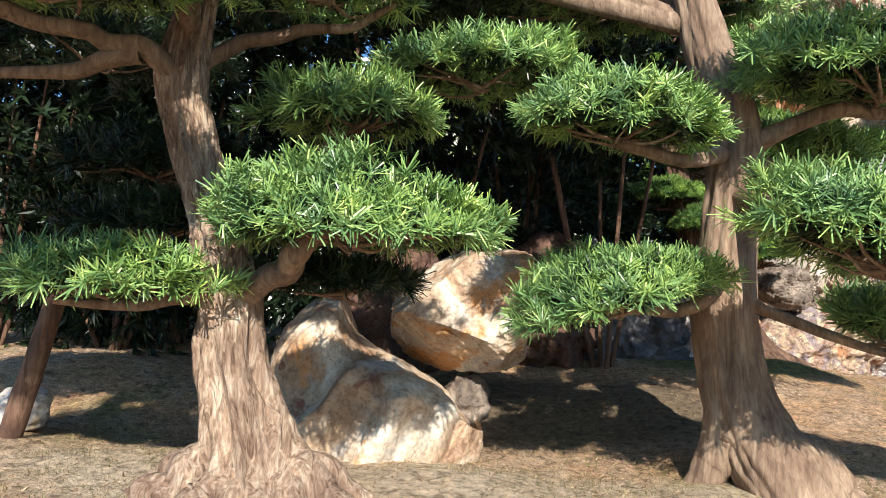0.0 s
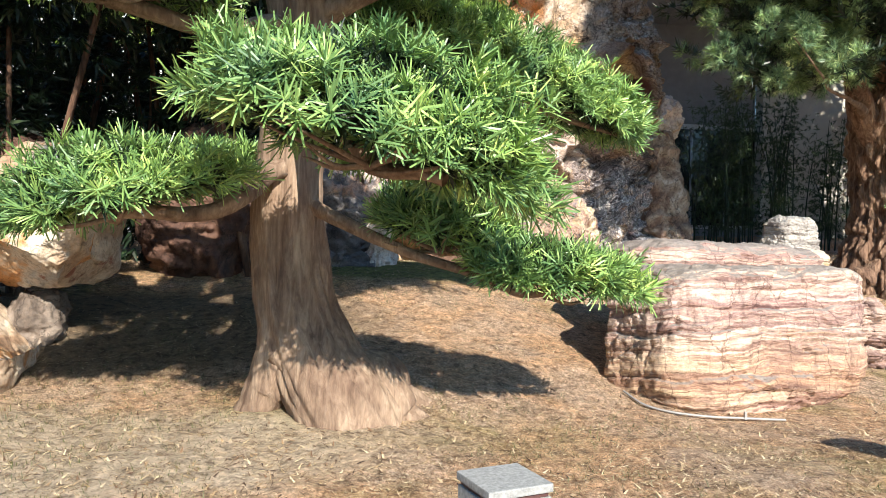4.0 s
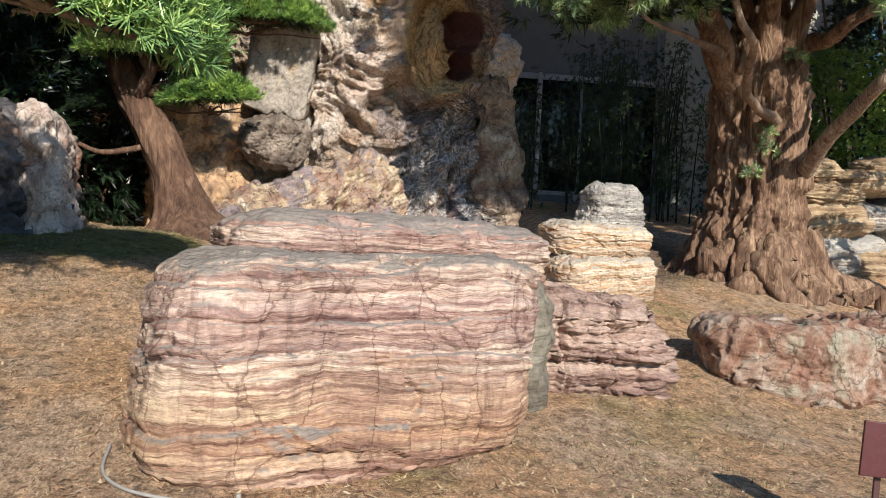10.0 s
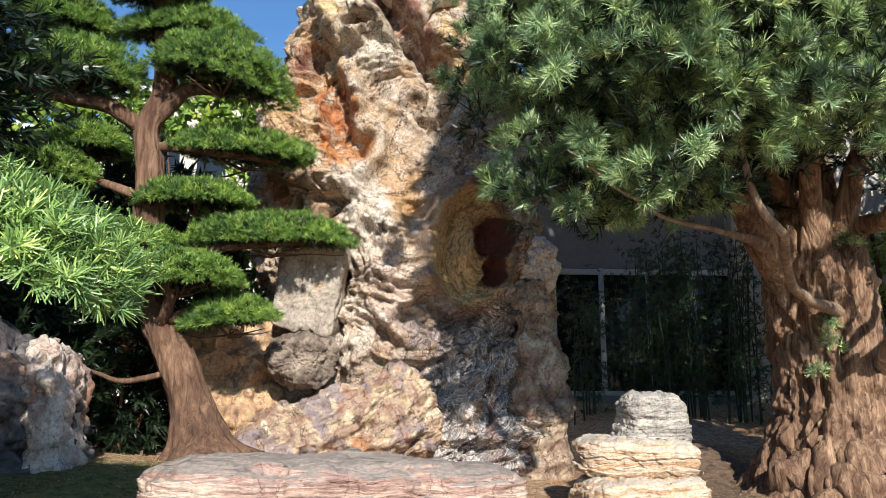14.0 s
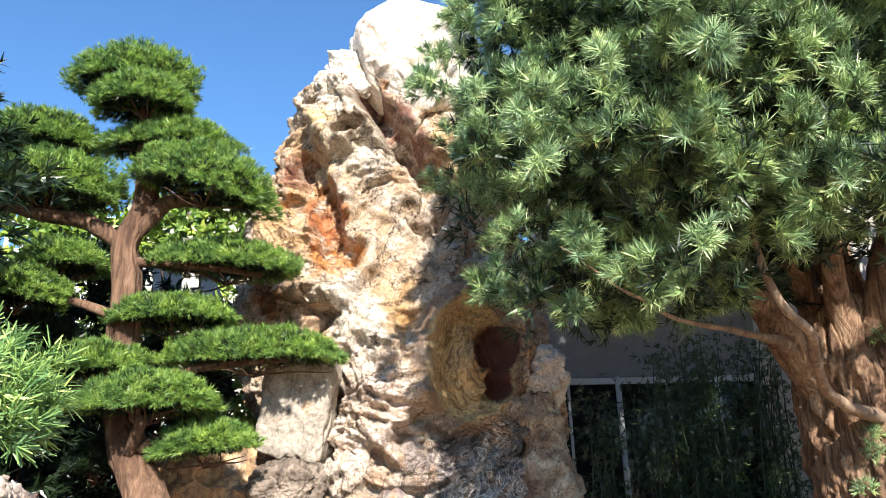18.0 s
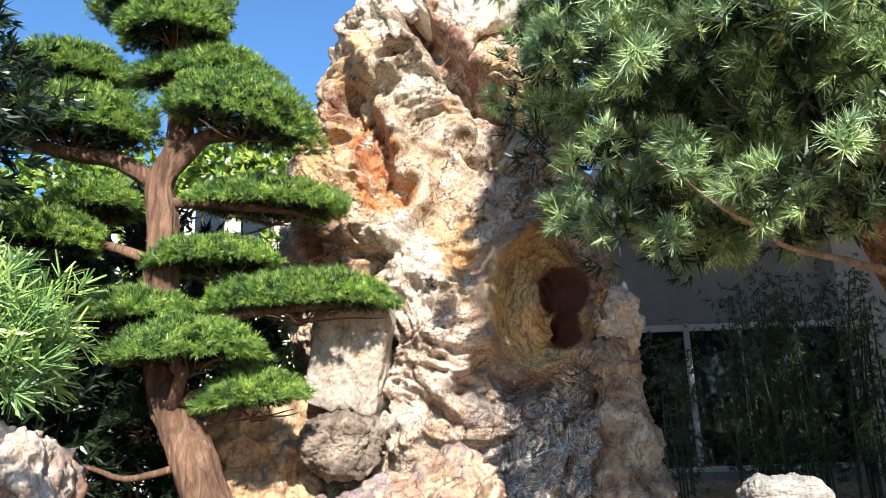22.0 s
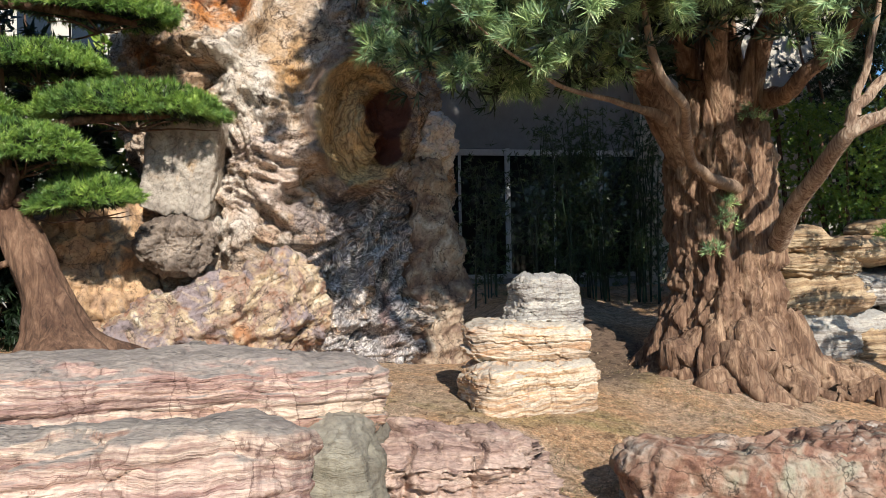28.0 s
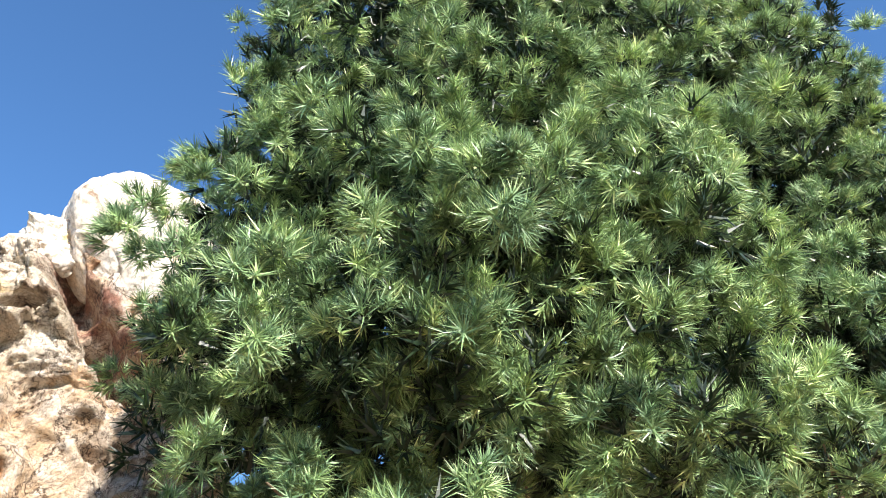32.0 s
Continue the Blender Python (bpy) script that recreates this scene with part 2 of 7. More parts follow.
def rock_material(name, stops, scale=1.1, cracks=0.5, rough=0.75, tints=(), distort=1.2, fine=1.0, bump=0.8):
    """Weathered stone: clouds of colour, stains, fine grain and cracks. tints: (colour, scale, from, to, seed)."""
    m, n, l, b = material(name)
    pos = n.new("ShaderNodeTexCoord").outputs["Object"]
    cloud = noise_tex(n, l, pos, scale, 8, 0.62, distort)
    r = ramp(n, stops)
    l.new(cloud.outputs[0], r.inputs[0])
    col = r.outputs[0]
    for k, (tint, s, lo, hi) in enumerate(tints):
        spot = noise_tex(n, l, stretched(n, l, pos, (s, s, s * 0.8), (17 * k + 11, 31 * k, 0)), 1.0, 6, 0.6, 0.8)
        rr = ramp(n, [(lo, (0, 0, 0)), (hi, (1, 1, 1))])
        l.new(spot.outputs[0], rr.inputs[0])
        col = mixed(n, l, rr.outputs[0], col, tint)
    grain = noise_tex(n, l, pos, 24, 8, 0.7)
    r2 = ramp(n, [(0.34, (0.58, 0.55, 0.52)), (0.50, (1, 1, 1)), (0.64, (1.15, 1.14, 1.13))])
    l.new(grain.outputs[0], r2.inputs[0])
    col = mixed(n, l, 1.0, col, r2.outputs[0], "MULTIPLY")
    v = n.new("ShaderNodeTexVoronoi")
    v.feature = "DISTANCE_TO_EDGE"
    v.inputs["Scale"].default_value = 2.6
    warp = noise_tex(n, l, pos, 2.2, 5, 0.6)
    vv = warped(n, l, pos, warp.outputs[1], 0.7)
    l.new(vv, v.inputs["Vector"])
    crack = ramp(n, [(0.0, (0, 0, 0)), (0.022, (1, 1, 1))])
    l.new(v.outputs[0], crack.inputs[0])
    line = ramp(n, [(0.0, (1 - cracks,) * 3), (1.0, (1, 1, 1))])
    l.new(crack.outputs[0], line.inputs[0])
    col = mixed(n, l, 1.0, col, line.outputs[0], "MULTIPLY")
    l.new(col, b.inputs["Base Color"])
    b.inputs["Roughness"].default_value = rough
    h = math_node(n, l, "ADD", cloud.outputs[0], math_node(n, l, "MULTIPLY", grain.outputs[0], 0.30 * fine))
    h = math_node(n, l, "ADD", h, math_node(n, l, "MULTIPLY", crack.outputs[0], 0.10 * cracks))
    bumped(n, l, h, bump, 0.07, b)
    return m


def strata_material(name, bands, freq, rough=0.72, warp=0.12, veins=0.5, tilt=(0, 0, 0), tones=(), crown=None):
    """Bedded stone: colours follow the beds, broken by clouds and thin dark seams."""
    m, n, l, b = material(name)
    pos = n.new("ShaderNodeTexCoord").outputs["Object"]
    soft = noise_tex(n, l, pos, 1.3, 5, 0.6)
    bent = warped(n, l, pos, soft.outputs[1], warp * 2)
    bed = noise_tex(n, l, stretched(n, l, bent, (0.35, 0.35, freq), tilt), 1.0, 5, 0.65)
    r = ramp(n, bands)
    l.new(bed.outputs[0], r.inputs[0])
    patch = noise_tex(n, l, pos, 2.1, 6, 0.65, 0.6)
    rp = ramp(n, [(0.3, (0.72, 0.68, 0.68)), (0.66, (1.15, 1.14, 1.1))])
    l.new(patch.outputs[0], rp.inputs[0])
    col = mixed(n, l, 1.0, r.outputs[0], rp.outputs[0], "MULTIPLY")
    seam = noise_tex(n, l, stretched(n, l, bent, (0.9, 0.9, freq * 3.2), tilt), 1.0, 6, 0.72, 0.3)
    rs = ramp(n, [(0.38, (0.42, 0.36, 0.35)), (0.47, (1, 1, 1))])
    l.new(seam.outputs[0], rs.inputs[0])
    col = mixed(n, l, veins, col, mixed(n, l, 1.0, col, rs.outputs[0], "MULTIPLY"))
    grain = noise_tex(n, l, pos, 30, 7, 0.7)
    rg = ramp(n, [(0.3, (0.7, 0.68, 0.68)), (0.62, (1.1, 1.1, 1.08))])
    l.new(grain.outputs[0], rg.inputs[0])
    col = mixed(n, l, 1.0, col, rg.outputs[0], "MULTIPLY")
    thin = noise_tex(n, l, stretched(n, l, bent, (2.2, 2.2, freq * 9), tilt), 1.0, 4, 0.7)
    rth = ramp(n, [(0.34, (0.55, 0.5, 0.48)), (0.46, (1, 1, 1)), (0.62, (1.16, 1.15, 1.12))])
    l.new(thin.outputs[0], rth.inputs[0])
    col = mixed(n, l, 0.3, col, mixed(n, l, 1.0, col, rth.outputs[0], "MULTIPLY"))
    drop = noise_tex(n, l, stretched(n, l, pos, (13, 13, 0.9)), 1.0, 5, 0.7)
    rd = ramp(n, [(0.33, (0.42, 0.36, 0.37)), (0.45, (1, 1, 1))])
    l.new(drop.outputs[0], rd.inputs[0])
    col = mixed(n, l, 0.6, col, mixed(n, l, 1.0, col, rd.outputs[0], "MULTIPLY"))
    if tones:
        xyz = n.new("ShaderNodeSeparateXYZ")
        l.new(bent, xyz.inputs[0])
        up = math_node(n, l, "ADD", math_node(n, l, "MULTIPLY", xyz.outputs[2], 0.75), 0.5, True)
        rt = ramp(n, tones)
        l.new(up, rt.inputs[0])
        col = mixed(n, l, 1.0, col, rt.outputs[0], "MULTIPLY")
        v = n.new("ShaderNodeTexVoronoi")
        v.feature = "DISTANCE_TO_EDGE"
        v.inputs["Scale"].default_value = 1.0
        l.new(stretched(n, l, warped(n, l, pos, patch.outputs[1], 0.25), (2.6, 2.6, 1.5)), v.inputs["Vector"])
        rc = ramp(n, [(0.0, (0.35, 0.28, 0.26)), (0.018, (1, 1, 1))])
        l.new(v.outputs[0], rc.inputs[0])
        col = mixed(n, l, 0.8, col, mixed(n, l, 1.0, col, rc.outputs[0], "MULTIPLY"))
    if crown:
        # grey weathering that gathers on level tops
        nz = n.new("ShaderNodeSeparateXYZ")
        l.new(n.new("ShaderNodeNewGeometry").outputs["Normal"], nz.inputs[0])
        lie = math_node(n, l, "ADD", nz.outputs[2], math_node(n, l, "MULTIPLY", patch.outputs[0], 0.9))
        rc = ramp(n, [(0.72, (0, 0, 0)), (0.94, (0.85, 0.85, 0.85))])
        l.new(math_node(n, l, "MULTIPLY", lie, 0.72), rc.inputs[0])
        col = mixed(n, l, rc.outputs[0], col, mixed(n, l, 1.0, rg.outputs[0], crown, "MULTIPLY"))
    l.new(col, b.inputs["Base Color"])
    b.inputs["Roughness"].default_value = rough
    h = math_node(n, l, "ADD", seam.outputs[0], math_node(n, l, "MULTIPLY", grain.outputs[0], 0.22))
    h = math_node(n, l, "ADD", h, math_node(n, l, "MULTIPLY", bed.outputs[0], 0.7))
    h = math_node(n, l, "ADD", h, math_node(n, l, "MULTIPLY", thin.outputs[0], 0.3))
    bumped(n, l, h, 0.9, 0.04, b)
    return m


def plain_material(name, colour, rough=0.6, metal=0.0, grain=0.12, scale=18.0):
    m, n, l, b = material(name)
    pos = n.new("ShaderNodeTexCoord").outputs["Object"]
    t = noise_tex(n, l, pos, scale, 6, 0.65)
    r = ramp(n, [(0.3, tuple(c * (1 - grain * 2) for c in colour)), (0.7, tuple(min(1, c * (1 + grain)) for c in colour))])
    l.new(t.outputs[0], r.inputs[0])
    l.new(r.outputs[0], b.inputs["Base Color"])
    b.inputs["Roughness"].default_value, b.inputs["Metallic"].default_value = rough, metal
    bumped(n, l, t.outputs[0], 0.25, 0.01, b)
    return m


LEAF_BROAD = leaf_material("podocarpus_leaf", (0.060, 0.145, 0.058), (0.265, 0.420, 0.135), (0.640, 0.780, 0.290))
LEAF_FINE = leaf_material("fine_leaf", (0.045, 0.115, 0.030), (0.215, 0.355, 0.080), (0.470, 0.610, 0.165))
LEAF_YEW = leaf_material("yew_leaf", (0.032, 0.078, 0.036), (0.365, 0.525, 0.245), (0.900, 0.960, 0.590))
# near-black leaf tone with the shade of dense growth in its colour
LEAF_SHADED = leaf_material("shaded_leaf", (0.010, 0.020, 0.011), (0.020, 0.040, 0.018), (0.050, 0.082, 0.028))
LEAF_VINE = leaf_material("vine_leaf", (0.10, 0.20, 0.04), (0.25, 0.36, 0.07), (0.46, 0.52, 0.12))
BARK_PALE = bark_material("pale_bark", (0.10, 0.055, 0.038), (0.36, 0.26, 0.19), (0.66, 0.56, 0.46), 1.2, 3.4, 1.8)
BARK_BROWN = bark_material("brown_bark", (0.13, 0.085, 0.060), (0.25, 0.18, 0.13), (0.38, 0.295, 0.22), 0.5)
BARK_RED = bark_material("red_bark", (0.06, 0.033, 0.021), (0.235, 0.145, 0.095), (0.46, 0.33, 0.23), 1.4)
BARK_DARK = bark_material("dark_bark", (0.05, 0.03, 0.02), (0.14, 0.08, 0.052), (0.25, 0.16, 0.11))


def ground_material():
    m, n, l, b = material("dry_lawn")
    pos = n.new("ShaderNodeTexCoord").outputs["Object"]
    straw = noise_tex(n, l, stretched(n, l, pos, (38, 60, 38), (0, 0, 25)), 1.0, 8, 0.75, 0.6)
    straw2 = noise_tex(n, l, stretched(n, l, pos, (70, 34, 50), (0, 0, -30)), 1.0, 8, 0.75, 0.6)
    r = ramp(n, [(0.34, (0.09, 0.05, 0.027)), (0.44, (0.38, 0.20, 0.10)), (0.53, (0.66, 0.405, 0.22)), (0.63, (0.86, 0.69, 0.47))])
    l.new(math_node(n, l, "MULTIPLY", math_node(n, l, "ADD", straw.outputs[0], straw2.outputs[0]), 0.5), r.inputs[0])
    patch = noise_tex(n, l, pos, 0.55, 7, 0.62, 0.7)
    green = ramp(n, [(0.52, (0, 0, 0)), (0.66, (0.7, 0.7, 0.7))])
    l.new(patch.outputs[0], green.inputs[0])
    g2 = ramp(n, [(0.34, (0.05, 0.07, 0.018)), (0.52, (0.20, 0.22, 0.06)), (0.66, (0.42, 0.40, 0.17))])
    l.new(straw.outputs[0], g2.inputs[0])
    col = mixed(n, l, green.outputs[0], r.outputs[0], g2.outputs[0])
    soil = noise_tex(n, l, stretched(n, l, pos, (1, 1, 1), (0, 0, 40)), 0.9, 6, 0.6, 0.4)
    rs = ramp(n, [(0.44, (0, 0, 0)), (0.58, (0.85, 0.85, 0.85))])
    l.new(soil.outputs[0], rs.inputs[0])
    dirt = ramp(n, [(0.34, (0.20, 0.125, 0.08)), (0.5, (0.54, 0.37, 0.245)), (0.64, (0.80, 0.64, 0.48))])
    l.new(straw2.outputs[0], dirt.inputs[0])
    col = mixed(n, l, rs.outputs[0], col, dirt.outputs[0])
    mid = noise_tex(n, l, pos, 11, 6, 0.7, 0.5)
    lump_of = noise_tex(n, l, pos, 1.4, 5, 0.6)
    rm = ramp(n, [(0.36, (0.42, 0.39, 0.36)), (0.47, (0.95, 0.94, 0.93)), (0.53, (1.12, 1.12, 1.12)), (0.64, (1.45, 1.45, 1.45))])
    l.new(mid.outputs[0], rm.inputs[0])
    col = mixed(n, l, 1.0, col, rm.outputs[0], "MULTIPLY")
    # bare brown soil on the mound behind the stack, shade in its tone
    # the brown tone under the first trees is painted shade
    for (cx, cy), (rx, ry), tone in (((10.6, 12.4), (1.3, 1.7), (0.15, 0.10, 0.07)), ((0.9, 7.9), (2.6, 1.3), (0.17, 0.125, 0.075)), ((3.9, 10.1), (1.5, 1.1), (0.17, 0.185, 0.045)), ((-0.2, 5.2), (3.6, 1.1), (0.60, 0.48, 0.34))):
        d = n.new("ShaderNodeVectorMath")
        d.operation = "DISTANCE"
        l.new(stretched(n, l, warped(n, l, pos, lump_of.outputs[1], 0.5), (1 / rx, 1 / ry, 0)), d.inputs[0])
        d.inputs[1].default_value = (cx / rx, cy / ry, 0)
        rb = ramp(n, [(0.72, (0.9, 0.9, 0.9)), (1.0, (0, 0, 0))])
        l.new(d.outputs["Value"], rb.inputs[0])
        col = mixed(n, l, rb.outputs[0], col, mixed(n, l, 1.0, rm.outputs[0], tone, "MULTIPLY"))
    l.new(col, b.inputs["Base Color"])
    b.inputs["Roughness"].default_value = 0.95
    lump = noise_tex(n, l, pos, 5, 5, 0.6)
    h = math_node(n, l, "ADD", straw.outputs[0], math_node(n, l, "MULTIPLY", lump.outputs[0], 1.3))
    bumped(n, l, h, 1.0, 0.05, b)
    return m


GROUND = ground_material()

# ---- the large setting ----
def ground_sheet():
    def axis(lo, hi, step, far):
        inner = np.arange(lo, hi + step / 2, step)
        out = np.array([0.6, 2, 5, 12, 30, 80, 200, 500, 1200])
        out = out[out < far]
        return np.concatenate([lo - out[::-1], inner, hi + out])
    xs, ys = axis(-7, 18, 0.1, 1300), axis(-3, 19, 0.1, 1300)
    X, Y = np.meshgrid(xs, ys)
    Z = ground_z(X.ravel(), Y.ravel())
    P = np.stack([X.ravel(), Y.ravel(), Z], 1)
    near = (np.abs(P[:, 0] - 5) < 14) & (np.abs(P[:, 1] - 8) < 13)
    P[near, 2] += 0.05 * fbm(P[near] * [1, 1, 0], 0.9, 4, 3) + 0.012 * fbm(P[near] * [1, 1, 0], 7, 3, 9)
    w = len(xs)
    a = (np.arange(len(ys) - 1)[:, None] * w + np.arange(w - 1)[None, :]).ravel()
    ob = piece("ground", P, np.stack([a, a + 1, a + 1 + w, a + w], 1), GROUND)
    return tagged(ob, "dry straw-coloured lawn with bare soil and green patches", "ground", kind="structure")


ground = ground_sheet()


# ---- rocks ----
def cube_sphere(n):
    """Unit cube faces cut n times, as rows of points on the cube, with quads welded at the seams."""
    t = np.tan(np.linspace(-1, 1, n + 1) * math.pi / 4)
    u, v = (a.ravel() for a in np.meshgrid(t, t))
    one = np.ones_like(u)
    sides = [np.stack(s, 1) for s in ((one, u, v), (-one, -u, v), (-u, one, v), (u, -one, v), (u, v, one), (u, -v, -one))]
    P = np.concatenate(sides)
    a = (np.arange(n)[:, None] * (n + 1) + np.arange(n)[None, :]).ravel()
    q = np.stack([a, a + 1, a + n + 2, a + n + 1], 1)
    F = np.concatenate([q + k * (n + 1) ** 2 for k in range(6)])
    key = np.round(P * 1e5).astype(np.int64)
    _, first, back = np.unique(key, axis=0, return_index=True, return_inverse=True)
    return P[first], back.ravel()[F]


def superblock(n, size, power):
    """A rounded block: power 2 is an ellipsoid, higher is boxier."""
    P, F = cube_sphere(n)
    r = (np.abs(P) ** power).sum(1) ** (1 / power)
    D = P / r[:, None]
    N = np.sign(D) * np.abs(D) ** (power - 1) / np.array(size)
    N /= np.linalg.norm(N, axis=1)[:, None]
    return D * np.array(size), N, F


def rock(name, label, at, size, mat, seed, power=2.6, turn=0.0, lean=(0, 0), lumps=0.16, ridges=0.05, pits=0.0,
         beds=0.0, bed_h=0.12, bed_tilt=(0.0, 0.0), joints=0.0, taper=0.0, detail=46, scale=1.0, category="rock", parent=None, facets=0.0, broken=0.0, shear=0.0, fine=0.012, warp=None, blocks=0.0, cuts=()):
    """A boulder of half size `size` about the point `at`; beds gives it ledges, pits hollows, joints upright cracks."""
    P, N, F = superblock(detail, size, power)
    s = scale / max(size)
    if taper:
        k = 1 - taper * (P[:, 2] / size[2])
        P[:, 0] *= k
        P[:, 1] *= k
    P[:, 0] += shear * P[:, 2]
    if warp:
        P = warp(P)
    for d, point in cuts:
        d = np.array(d) / np.linalg.norm(d)
        over = np.clip(P @ d - np.dot(d, point), 0, None)
        P = P - over[:, None] * d * 0.96
    Q = P.copy()
    P = P + N * (lumps * min(size) * fbm(Q, 1.1 * s * 1.4, 4, seed))[:, None]
    if facets:
        cut = np.random.default_rng(seed)
        for _ in range(9):
            d = cut.normal(size=3)
            d /= np.linalg.norm(d)
            far = (P @ d).max() * (1 - facets * cut.uniform(0.25, 0.8))
            over = np.clip(P @ d - far, 0, None)
            P = P - over[:, None] * d * 0.85
    P = P + N * (ridges * min(size) * fbm(Q, 3.2 * s, 5, seed + 5, 0.55, True))[:, None]
    if broken:
        Wq = Q + 0.12 * max(size) * np.stack([fbm(Q, 2 * s, 3, seed + 51), fbm(Q, 2 * s, 3, seed + 52), fbm(Q, 2 * s, 3, seed + 53)], 1)
        t1, e1 = facets_of(Wq, 2.2 * s, seed)
        t2, e2 = facets_of(Wq, 5.5 * s, seed + 1)
        P = P + N * (broken * min(size) * (t1 + 0.4 * t2 - 0.12 * np.exp(-(e1 / 0.05) ** 2)))[:, None]
    side = np.stack([N[:, 0], N[:, 1], 0 * N[:, 0]], 1)
    for amount, tall, seat in ((beds, bed_h, 0), (beds * 0.25, bed_h * 0.36, 100)) if beds else ():
        h = Q[:, 2] + bed_tilt[0] * Q[:, 0] + bed_tilt[1] * Q[:, 1] + 0.35 * bed_h * fbm(Q, 1.5 * s, 3, seed + 11)
        h = h + 0.16 * tall * fbm(Q, 4.5 * s, 3, seed + 12 + seat)
        k = h / tall + 1.5 * lattice(np.stack([h / tall * 0.37, 0 * h, 0 * h], 1), seed + 3 + seat)
        i = np.floor(k)
        f = k - i
        along = Q[:, 0] * 1.1 + 0.5 * lattice(np.stack([i * 3.1, Q[:, 0] * 2.0, 0 * h], 1), seed + 5)
        jut = lattice(np.stack([i * 7.7 + 0.5, along, Q[:, 1] * 1.1], 1), seed + 21 + seat)
        bold = 0.4 + 1.0 * np.abs(lattice(np.stack([i * 5.3 + 0.3, 0 * h, 0 * h], 1), seed + 22 + seat))
        lip = np.where(np.mod(i * 7 + seed, 3) < 1.5, f, 1 - f)
        prof = bold * (0.35 + 0.65 * lip) * smooth(0.0, 0.12, f) * smooth(1.0, 0.92, f)
        step = 0.0
        if blocks:
            # short lengths of a bed broken off at upright faces
            cell = (Q[:, 0] + Q[:, 1] * 0.6) * 2.6 / (1 + seat * 0.004) + 3.7 * np.sin(i * 12.9) + 0.3 * fbm(Q, 3.0, 2, seed + 77)
            step = blocks * lattice(np.stack([np.floor(cell) * 7.3 + 0.5, i * 3.7 + 0.5, 0 * h], 1), seed + 25 + seat)
            step = step - 0.5 * blocks * np.exp(-((cell - np.round(cell)) / 0.05) ** 2)
        P = P + side * (amount * (0.9 * prof + 0.45 * jut + step + 0.2 * fbm(Q, 9 * s, 3, seed + 8)))[:, None]
    if joints:
        c = Q[:, 0] * 2.3 + 0.9 * Q[:, 1] + 0.35 * fbm(Q, 1.6, 3, seed + 31)
        g = np.exp(-((c - np.round(c)) / 0.035) ** 2)
        P = P - N * (joints * g)[:, None]
    if pits:
        v = fbm(Q, 3.0 * s, 3, seed + 41)
        w = fbm(Q, 5.5 * s, 2, seed + 47)
        P = P - N * (pits * (smooth(0.25, 0.7, v) + 0.6 * smooth(0.3, 0.7, w)))[:, None]
    if fine:
        P = P + N * (fine * (0.6 * fbm(Q, 9.0, 3, seed + 61, 0.6, True) + 0.4 * fbm(Q, 21.0, 2, seed + 62)))[:, None]
    m = pose(*at, lean[0], lean[1], turn)
    ob = piece(name, P, F, mat, parent)
    ob.matrix_basis = m
    if parent is None:
        tagged(ob, label, category)
    elif label:
        ob["label"] = label
    return ob


